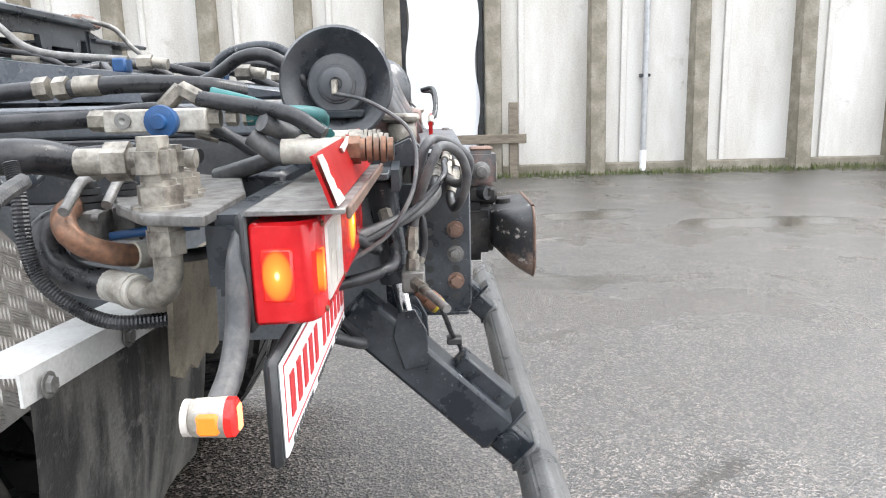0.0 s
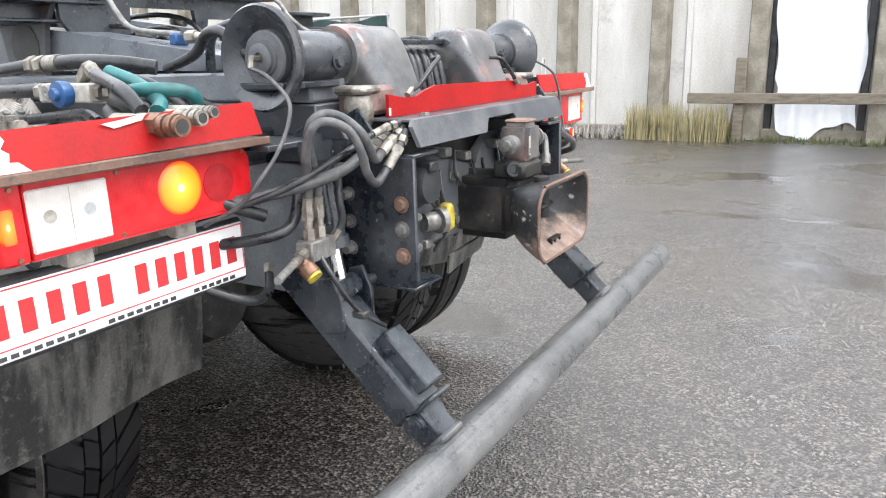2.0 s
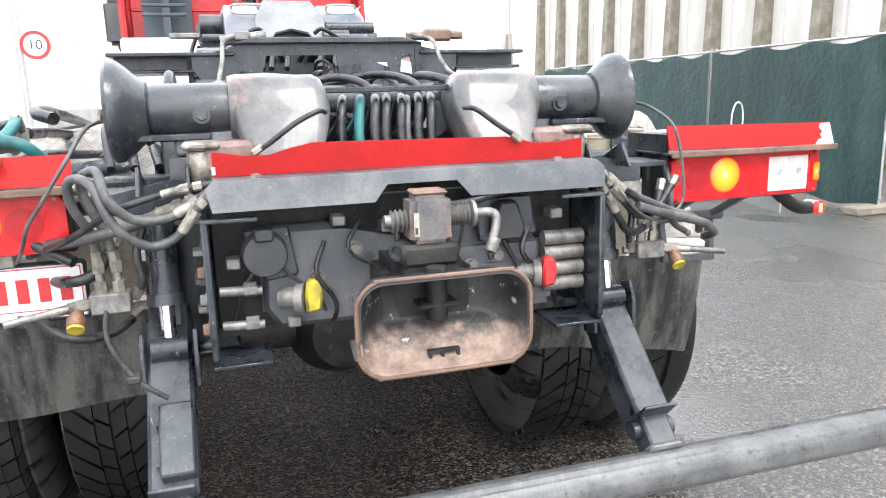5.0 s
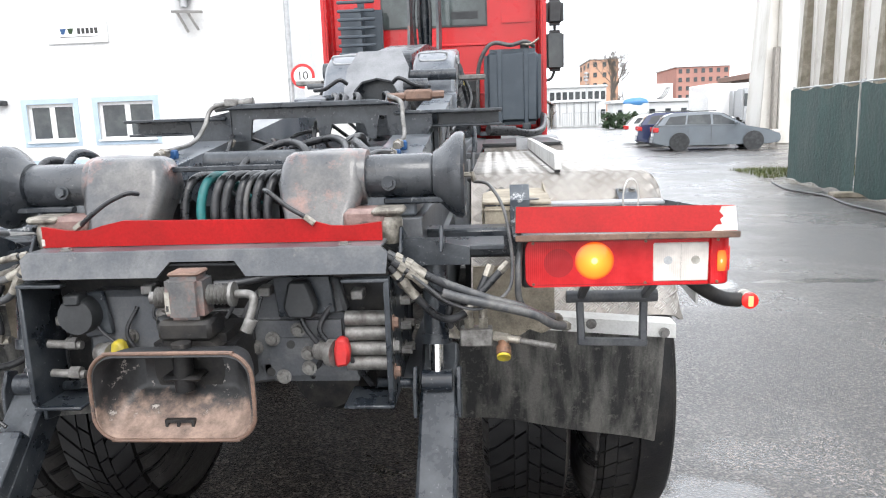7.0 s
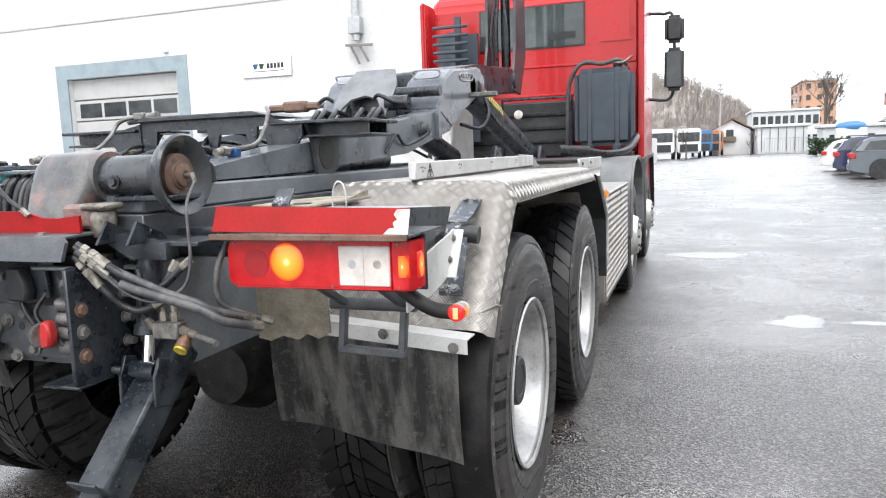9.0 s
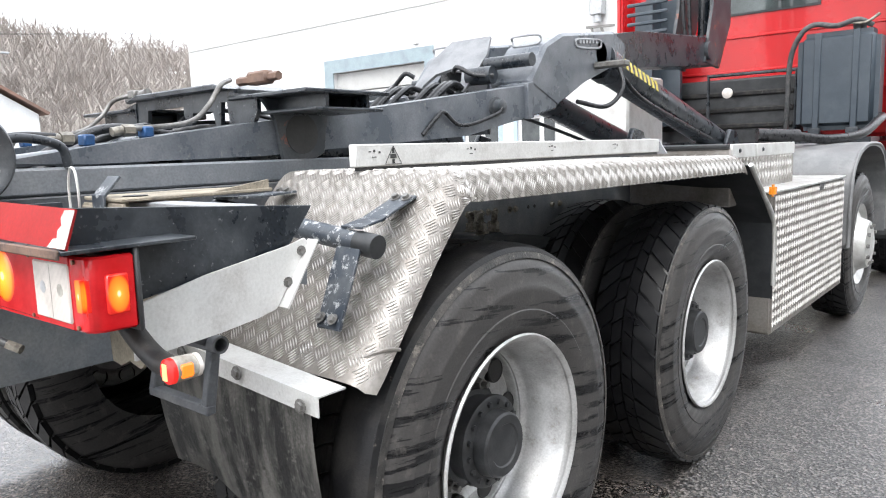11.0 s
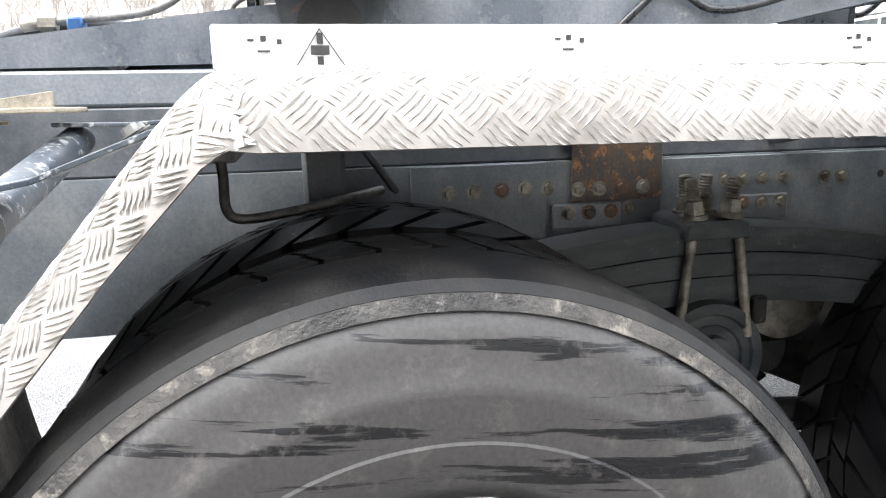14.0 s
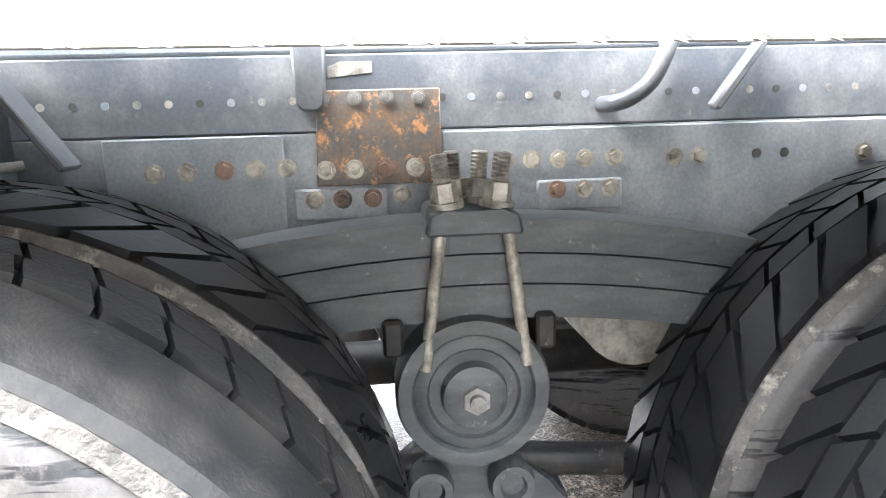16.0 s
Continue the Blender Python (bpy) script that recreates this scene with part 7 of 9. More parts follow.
# hook arm: sloping box boom and upright jib
b = BM()
prism(b, [(3.1, 1.72), (3.1, 1.90), (4.2, 2.06), (5.45, 2.15), (5.6, 2.10), (5.6, 1.93), (4.3, 1.84)], "x", -0.14, 0.14, 0.012)
boom = part("hook_boom", b, PAINT, truck, "sloping black box boom")
part("boom_joint", rod(BM(), (-0.17, 5.45, 2.04), (0.17, 5.45, 2.04), 0.07, seg=24), PAINT_WORN, boom)
for s in (-1, 1):
    part("jib_plate", prism(BM(), [(5.38, 1.95), (5.7, 1.92), (5.95, 2.3), (5.95, 3.8), (5.6, 3.8), (5.55, 2.4)], "x", s * 0.125, s * 0.15, 0.004), PAINT_WORN, truck, "tall upright jib plate")
b = BM()
rod(b, (0, 5.75, 2.2), (0, 5.75, 3.6), 0.045)
part("jib_cylinder", b, PAINT, truck)
for x in (-0.07, -0.03, 0.06):
    b = BM()
    tube(b, [(x, 5.55, 2.1), (x * 1.2, 5.52, 2.5), (x * 0.6, 5.56, 2.9), (x, 5.55, 3.5)], 0.014, 8)
    part("hydraulic_hose", b, HOSE, truck)

# ---- rear end ----
# inclined roller arms and rollers
for s in (-1, 1):
    o = Vector((s * 0.328, 0.168, 1.346))
    b = lathe(BM(), o, (s, 0, 0), [(0.0, 0.052), (0.03, 0.054), (0.16, 0.054), (0.168, 0.050), (0.17, 0.058), (0.185, 0.068), (0.205, 0.088), (0.222, 0.101), (0.236, 0.103), (0.243, 0.098), (0.238, 0.086), (0.215, 0.066), (0.205, 0.05), (0.205, 0.0)], 56)
    r = part("roller", b, ROLLER_BLACK, truck, "black container roller with a wide flange")
    b = lathe(BM(), o, (s, 0, 0), [(0.20, 0.056), (0.222, 0.054), (0.226, 0.050), (0.226, 0.036), (0.231, 0.034), (0.231, 0.0)], 36)
    part("axle_flange", b, FRAME_DARK if s < 0 else RUST, r)
    b = lathe(BM(), o, (s, 0, 0), [(0.230, 0.0), (0.230, 0.030), (0.238, 0.029), (0.240, 0.025), (0.240, 0.012), (0.236, 0.010), (0.236, 0.0)], 30)
    part("axle_end", b, FRAME_DARK if s < 0 else RUST, r)
    b = BM()
    rod(b, o + X * s * 0.236, o + X * s * 0.262, 0.006, seg=6)
    rod(b, o + X * s * 0.258 + Z * 0.006, o + X * s * 0.264 - Z * 0.018, 0.006, seg=8)
    part("grease_fitting", b, ZINC, r)
    pts = [(-0.592, 0.168, 1.329), (-0.612, 0.11, 1.315), (-0.631, 0.045, 1.274), (-0.656, 0.026, 1.233), (-0.690, 0.028, 1.183), (-0.718, 0.042, 1.145), (-0.741, 0.077, 1.097), (-0.77, 0.14, 1.06)] if s < 0 else [
        (0.592, 0.168, 1.329), (0.625, 0.12, 1.325), (0.655, 0.055, 1.285), (0.668, 0.035, 1.23), (0.675, 0.027, 1.163), (0.669, 0.015, 1.106), (0.638, 0.003, 1.078), (0.593, -0.012, 1.064), (0.537, -0.024, 1.083), (0.489, -0.036, 1.122), (0.422, -0.048, 1.185)]
    part("grease_hose", tube(BM(), pts, 0.0038, 8), HOSE_GREY, r, "thin grey grease hose")
    # tapered housing that carries the roller
    b = BM()
    lathe(b, (s * 0.34, 0.168, 1.346), (-s, 0, 0), [(0.0, 0.0), (0.0, 0.066), (0.015, 0.070), (0.08, 0.072), (0.15, 0.066), (0.185, 0.056), (0.20, 0.04), (0.203, 0.0)], 36)
    hsg = part("roller_housing", b, SCUFFED, truck, "heavy cast roller housing with scuffed red paint")
    b = BM()
    rings = []
    for z, x0, x1, y0, y1, r in ((1.412, 0.165, 0.325, 0.135, 0.200, 0.022), (1.402, 0.150, 0.334, 0.115, 0.220, 0.030), (1.375, 0.140, 0.338, 0.098, 0.236, 0.034), (1.340, 0.135, 0.338, 0.085, 0.238, 0.034), (1.305, 0.142, 0.332, 0.068, 0.225, 0.032), (1.270, 0.155, 0.318, 0.048, 0.205, 0.030), (1.240, 0.160, 0.312, 0.032, 0.190, 0.028), (1.205, 0.150, 0.325, 0.020, 0.180, 0.026)):
        row = []
        for cx, cy, a0 in ((x1 - r, y1 - r, 0), (x0 + r, y1 - r, 90), (x0 + r, y0 + r, 180), (x1 - r, y0 + r, 270)):
            for k in range(6):
                a = radians(a0 + 18 * k)
                row.append(b.verts.new((s * (cx + r * math.cos(a)), cy + r * math.sin(a), z)))
        rings.append(row)
    for a, e in zip(rings, rings[1:]):
        for k in range(24):
            b.faces.new([a[k], a[(k + 1) % 24], e[(k + 1) % 24], e[k]])
    b.faces.new(rings[0])
    b.faces.new(rings[-1])
    part("housing_web", b, SCUFFED, hsg, sharp=60)
    part("housing_bolt", bolt(BM(), (s * 0.395, 0.112, 1.335), (0, -1, 0.1), 0.012, 0.008), PAINT, hsg)
    b = BM()
    box(b, s * 0.30, s * 0.40, 0.03, 0.12, 1.225, 1.285, 0.01)
    part("bearing_block", b, RED_PRIMER, hsg, "rust-streaked bearing block")
    b = lathe(BM(), (s * 0.40, 0.06, 1.205), (0, 0, 1), [(0.0, 0.0), (0.0, 0.024), (0.008, 0.029), (0.03, 0.031), (0.05, 0.031), (0.062, 0.027), (0.066, 0.020), (0.066, 0.0)], 24)
    box(b, s * 0.365, s * 0.437, 0.022, 0.10, 1.270, 1.287, 0.006)
    part("bump_stop", b, WEATHERED, hsg, "weathered pale rubber stop under a plate")
    b = BM()
    prism(b, [(0.12, 1.285), (0.24, 1.285), (0.24, 1.30), (0.12, 1.30)], "x", s * 0.38, s * 0.56, 0.003)
    part("roller_shelf", b, PAINT, hsg)
    part("grease_hose", tube(BM(), [(s * 0.16, 0.02, 1.335), (s * 0.175, -0.005, 1.338), (s * 0.22, -0.012, 1.318), (s * 0.27, -0.01, 1.283), (s * 0.29, 0.0, 1.27)] if s < 0 else [(s * 0.13, 0.02, 1.335), (s * 0.15, -0.005, 1.33), (s * 0.19, -0.012, 1.30), (s * 0.23, -0.01, 1.275)], 0.0055), HOSE, hsg)
    part("hose_end", rod(BM(), (s * 0.285, 0.0, 1.275), (s * 0.305, 0.0, 1.262), 0.0075, seg=6) if s < 0 else rod(BM(), (s * 0.225, -0.01, 1.278), (s * 0.245, -0.01, 1.262), 0.0075, seg=6), ZINC, hsg)
b = BM()
box(b, -0.17, 0.17, 0.16, 0.19, 1.372, 1.384, 0.002)
xb = part("cross_strip", b, PAINT, truck)
for x in (-0.08, 0.0, 0.12):
    part("strip_bolt", bolt(BM(), (x, 0.175, 1.384), Z, 0.008, 0.006), PAINT, xb)
# looped hoses between the housings
for k, (x, m) in enumerate(((-0.105, HOSE), (-0.065, HOSE_TEAL), (-0.03, HOSE), (-0.005, HOSE), (0.03, HOSE), (0.045, HOSE_GREY), (0.07, HOSE), (0.10, HOSE))):
    part("hydraulic_hose", tube(BM(), [(x, 0.14, 1.20), (x - 0.006, 0.145, 1.28), (x + 0.004, 0.175, 1.345), (x + 0.02, 0.26, 1.355), (x + 0.025, 0.36, 1.30), (x + 0.02, 0.5, 1.26)], 0.0115 if k != 5 else 0.007, 10), m, truck, "ribbed teal hose" if m is HOSE_TEAL else "")
b = BM()
box(b, -0.34, 0.34, 0.20, 0.5, 1.14, 1.20, 0.004)
part("rear_deck", b, GRIME, truck)

# rear cross beam and red strip
b = BM()
prism(b, [(-0.385, 1.218), (0.398, 1.218), (0.412, 1.205), (0.408, 1.163), (0.108, 1.163), (0.082, 1.195), (-0.060, 1.195), (-0.088, 1.163), (-0.388, 1.163), (-0.398, 1.205)], "y", -0.082, -0.072)
for v in b.verts:
    v.co.y += (v.co.z - 1.163) * 0.3
xbeam = part("rear_cross_beam", b, BEAM_DARK, truck, "folded black rear cross beam")
b = BM()
box(b, -0.385, 0.398, -0.064, 0.06, 1.212, 1.2195, 0.002)
part("beam_top", b, BEAM_DARK, xbeam)
for x in (-0.305, 0.316):
    part("beam_bolt", bolt(BM(), (x, -0.043, 1.2195), Z, 0.010, 0.005), BARE, xbeam)
b = BM()
prism(b, [(-0.382, 1.221), (0.392, 1.221), (0.392, 1.262), (0.33, 1.255), (0.28, 1.256), (0.25, 1.264), (0.215, 1.272), (-0.19, 1.278), (-0.24, 1.268), (-0.275, 1.258), (-0.32, 1.258), (-0.382, 1.268)], "y", -0.004, 0.004)
strip = part("red_strip", b, RED_FILM, truck, "red reflective strip with wavy upper edge")
part("strip_edge", box(BM(), -0.384, -0.377, -0.0055, -0.004, 1.225, 1.24, 0), CHIP, strip)

# side plates of the rear frame
for s in (-1, 1):
    b = BM()
    prism(b, [(-0.078, 1.145), (0.30, 1.145), (0.30, 0.90), (0.06, 0.865), (-0.068, 0.865), (-0.078, 0.88)], "x", s * 0.400, s * 0.412, 0.003)
    sp = part("side_plate", b, PAINT, truck, "black steel side plate with drilled holes")
    part("plate_foot", box(BM(), s * 0.30, s * 0.412, -0.072, 0.05, 0.858, 0.866, 0.002), PAINT, sp)
    part("plate_flange", box(BM(), s * 0.31, s * 0.412, -0.078, -0.05, 1.142, 1.15, 0.002), PAINT, sp)
    for k, z in enumerate((1.115, 1.083, 1.045, 1.02, 0.993, 0.965, 0.935, 0.905)):
        for y in (-0.045, 0.01):
            part("drilled_hole", rod(BM(), (s * 0.4105, y, z - 0.004), (s * 0.4125, y, z - 0.004), 0.0085, seg=14), INK, sp)
    for z, m in ((1.046, RUST), (0.993, BARE), (0.935, RUST)):
        part("plate_bolt", bolt(BM(), (s * 0.413, -0.045, z), (s, 0, 0), 0.0125, 0.010), m, sp)
    for z in (1.06, 1.0, 0.94):
        part("plate_bolt", bolt(BM(), (s * 0.413, 0.09, z), (s, 0, 0), 0.011, 0.022), BARE, sp)
        part("plate_bolt", bolt(BM(), (s * 0.413, 0.15, z - 0.01), (s, 0, 0), 0.011, 0.022), BARE, sp)
    b = BM()
    prism(b, [(s * 0.38, 1.205), (s * 0.47, 1.15), (s * 0.58, 1.15), (s * 0.58, 1.19), (s * 0.46, 1.215)], "y", 0.06, 0.075)
    box(b, s * 0.40, s * 0.66, 0.075, 0.2, 1.18, 1.192, 0.002)
    part("lamp_bracket", b, PAINT, truck)
    for k in range(2):
        part("bracket_web", prism(BM(), [(0.0, 1.19), (0.14, 1.19), (0.13, 1.205), (0.04, 1.245)], "x", s * (0.425 + k * 0.09), s * (0.433 + k * 0.09), 0.002), PAINT, truck)
    b = BM()
    box(b, s * 0.42, s * 0.72, 0.24, 0.32, 1.13, 1.205, 0.008)
    part("outrigger", b, PAINT, truck)
# rear member behind with pressed plates
b = BM()
box(b, -0.398, 0.398, 0.06, 0.09, 0.90, 1.16, 0.003)
member = part("rear_member", b, GRIME, truck, "grimy rear cross member")
part("member_box", box(BM(), -0.31, 0.31, 0.004, 0.06, 0.915, 1.062, 0.022, 3), FRAME_DARK, member)
b = BM()
prism(b, [(-0.30, 1.115), (-0.16, 1.115), (-0.14, 1.09), (-0.02, 1.09), (-0.02, 0.905), (-0.28, 0.905), (-0.31, 0.95)], "y", 0.0, 0.06, 0.012)
part("pressed_plate", b, FRAME_DARK, member)
b = BM()
prism(b, [(0.08, 1.10), (0.14, 1.135), (0.28, 1.135), (0.30, 1.05), (0.22, 1.05), (0.2, 0.9), (0.06, 0.88), (0.03, 0.95), (0.05, 1.05)], "y", 0.02, 0.06, 0.008)
part("pressed_plate", b, FRAME_DARK, member)
b = BM()
box(b, 0.10, 0.34, 0.0, 0.06, 0.89, 1.02, 0.02, 2)
part("pressed_plate", b, FRAME_DARK, member)
for x, z in ((-0.12, 1.06), (-0.12, 0.95), (0.09, 0.98), (0.13, 1.0), (0.19, 1.02), (0.21, 0.965), (0.21, 0.93), (0.15, 0.91), (-0.2, 1.01), (0.06, 1.03)):
    part("member_bolt", bolt(BM(), (x, -0.002 if x < 0 else -0.003, z), (0, -1, 0), 0.012, 0.010), BARE, member)
for x, z in ((-0.09, 1.04), (-0.085, 0.98), (-0.09, 0.93), (0.12, 0.92), (0.17, 0.985)):
    part("member_hole", rod(BM(), (x, -0.0012, z), (x, 0.01, z), 0.010, seg=14), INK, member)
b = BM()
prism(b, [(-0.34, 1.115), (-0.25, 1.12), (-0.235, 1.02), (-0.30, 1.01)], "y", -0.015, -0.003, 0.004)
soc = part("trailer_socket", b, PAINT, truck, "black trailer socket with hinged cap")
lathe(b := BM(), (-0.30, -0.012, 1.07), (0, -1, 0), [(0, 0.045), (0.03, 0.044), (0.04, 0.04), (0.042, 0.0)], 28)
part("socket_cap", b, BLACK_PLASTIC, soc)
part("socket_hinge", box(BM(), -0.318, -0.282, -0.062, -0.02, 1.098, 1.122, 0.004), BLACK_PLASTIC, soc)
b = BM()
prism(b, [(0.14, 1.145), (0.27, 1.145), (0.28, 1.06), (0.15, 1.05)], "y", -0.008, 0.006, 0.003)
soc = part("trailer_socket", b, PAINT, truck, "black trailer socket with hinged cap")
b = BM()
prism(b, [(0.185, 1.14), (0.225, 1.14), (0.245, 1.08), (0.235, 1.055), (0.18, 1.055), (0.168, 1.08)], "y", -0.04, -0.008, 0.006)
part("socket_cap", b, BLACK_PLASTIC, soc)
for z in (0.93, 0.965, 1.0, 1.035):
    part("valve_spool", rod(BM(), (0.30, 0.0, z + 0.01), (0.395, 0.0, z + 0.01), 0.017, seg=14), BARE, truck, "dirty steel valve spool")
part("rubber_flap", slab(BM(), [(-0.14, 0.0, 0.86), (0.06, 0.0, 0.875), (0.05, 0.01, 0.835), (-0.13, 0.01, 0.81)], 0.006), FLAP, truck, "short ribbed grey rubber flap")
# air couplings
for x, m, lab in ((-0.225, VALVE_YELLOW, "air coupling with a yellow lid"), (0.285, VALVE_RED, "air coupling with a red lid")):
    b = BM()
    rod(b, (x - 0.05, -0.01, 0.975), (x - 0.005, -0.03, 0.975), 0.022, seg=16)
    rod(b, (x - 0.02, -0.03, 0.975), (x - 0.005, -0.035, 0.975), 0.030, seg=20)
    ac = part("air_coupling", b, BARE, truck, lab)
    b = BM()
    prism(b, [(x - 0.004, 0.945), (x + 0.026, 0.95), (x + 0.030, 0.985), (x + 0.022, 1.012), (x, 1.012), (x - 0.006, 0.98)], "y", -0.052, -0.022, 0.006)
    part("lid", b, m, ac)
for z in (1.0, 0.93):
    b = BM()
    rod(b, (-0.39, -0.02, z), (-0.31, -0.02, z - 0.004), 0.010, seg=10)
    rod(b, (-0.345, -0.02, z), (-0.32, -0.02, z), 0.015, seg=6)
    part("pipe_union", b, BARE, truck)

# tow coupling: jaw, valve body, lever
def rounded_ring(w, z0, z1, r, n=6):
    """A rounded rectangle round x = 0, as (x, z) points."""
    ring = []
    for cx, cz, a0 in ((w - r, z1 - r, 0), (-w + r, z1 - r, 90), (-w + r, z0 + r, 180), (w - r, z0 + r, 270)):
        for k in range(n + 1):
            a = radians(a0 + 90 * k / n)
            ring.append((cx + r * math.cos(a), cz + r * math.sin(a)))
    return ring


b = BM()
jaw_rows = []
JAW = [(-0.146, 0.100, 0.945, 1.030, 0.012), (-0.158, 0.118, 0.935, 1.034, 0.016), (-0.178, 0.140, 0.915, 1.038, 0.026), (-0.200, 0.152, 0.896, 1.041, 0.038), (-0.222, 0.159, 0.879, 1.044, 0.048), (-0.238, 0.163, 0.869, 1.047, 0.052), (-0.246, 0.165, 0.866, 1.049, 0.053)]
for y, w, z0, z1, r in JAW:
    jaw_rows.append([b.verts.new((x, y, z)) for x, z in rounded_ring(w, z0, z1, r)])
for k, (a, c) in enumerate(zip(jaw_rows, jaw_rows[1:])):
    n = len(a)
    for q in range(n):
        f = b.faces.new([a[q], a[(q + 1) % n], c[(q + 1) % n], c[q]])
b.faces.new(jaw_rows[0])
bmesh.ops.recalc_face_normals(b, faces=b.faces)
bmesh.ops.solidify(b, geom=b.faces[:], thickness=0.009)
jaw = part("towing_jaw", to_mesh("towing_jaw", b, JAW_COAT, 50), None, truck, "rusty funnel-shaped towing jaw with flaking black paint")
part("jaw_rim", tube(BM(), [(x * 1.004, -0.247, z + 0.001) for x, z in rounded_ring(0.163, 0.868, 1.047, 0.053)] + [(0.1637, -0.247, 0.995)], 0.0042, 8, 2), RUST, jaw, "thick rusty rim")
b = BM()
for q in ((-0.03, 0.03, 0.909, 0.915), (-0.03, -0.024, 0.894, 0.909), (0.024, 0.03, 0.894, 0.909), (-0.006, 0.0, 0.90, 0.909)):
    box(b, q[0], q[1], -0.226, -0.214, q[2] - 0.013, q[3] - 0.013, 0)
part("cast_mark", b, GRIME, jaw)
b = BM()
box(b, -0.09, 0.09, -0.14, 0.02, 0.90, 1.05, 0.02, 2)
rod(b, (0.0, -0.155, 0.985), (0.0, 0.06, 0.985), 0.075, seg=28)
cpl = part("coupling_body", b, GRIME, truck, "heavy grimy coupling body")
part("coupling_pin", rod(BM(), (0, -0.185, 0.95), (0, -0.185, 1.05), 0.020, seg=20), GRIME, cpl)
part("pin_head", box(BM(), -0.04, 0.04, -0.205, -0.15, 0.972, 0.985, 0.006), GRIME, cpl)
b = BM()
box(b, -0.038, 0.042, -0.165, -0.09, 1.085, 1.182, 0.012, 2)
vb = part("coupling_head", b, SCUFFED, truck, "upright coupling valve head with rusty top")
part("head_cap", box(BM(), -0.03, 0.036, -0.158, -0.098, 1.180, 1.188, 0.004), RUST, vb)
part("head_base", box(BM(), -0.058, 0.055, -0.165, -0.08, 1.045, 1.088, 0.008), GRIME, vb)
part("head_tag", box(BM(), -0.034, -0.024, -0.1668, -0.165, 1.105, 1.15, 0), CREAM, vb, "narrow dirty white sticker")
part("bar", box(BM(), -0.032, -0.027, -0.1676, -0.1668, 1.110, 1.122, 0), INK, vb)
b = lathe(BM(), (0.04, -0.125, 1.135), (1, 0, 0), [(0, 0)] + [(k * 0.004, 0.022 if k % 2 else 0.015) for k in range(13)] + [(0.05, 0.026), (0.057, 0.026), (0.057, 0.0)], 22)
part("bellows", b, BARE, vb)
b = lathe(BM(), (-0.036, -0.125, 1.13), (-1, 0, 0), [(0, 0)] + [(k * 0.0045, 0.023 if k % 2 else 0.016) for k in range(8)] + [(0.034, 0.013), (0.046, 0.013), (0.046, 0.0)], 22)
part("bellows", b, BARE, vb)
b = BM()
tube(b, [(0.10, -0.125, 1.135), (0.13, -0.13, 1.135), (0.14, -0.135, 1.125), (0.135, -0.14, 1.10), (0.125, -0.145, 1.075)], 0.009)
rod(b, (0.135, -0.14, 1.085), (0.122, -0.146, 1.06), 0.013, seg=12)
part("release_lever", b, BARE, vb, "bare metal release lever")
b = lathe(BM(), (-0.04, -0.12, 1.074), (-0.75, -0.66, 0), [(0, 0.018), (0.02, 0.02), (0.032, 0.018), (0.032, 0.012), (0.028, 0.01), (0.028, 0.0)], 20)
part("cable_port", b, BLACK_PLASTIC, vb)
part("control_cable", tube(BM(), [(0.045, -0.1, 1.15), (0.10, -0.08, 1.15), (0.20, -0.06, 1.165), (0.32, -0.02, 1.15)], 0.008), HOSE, vb)

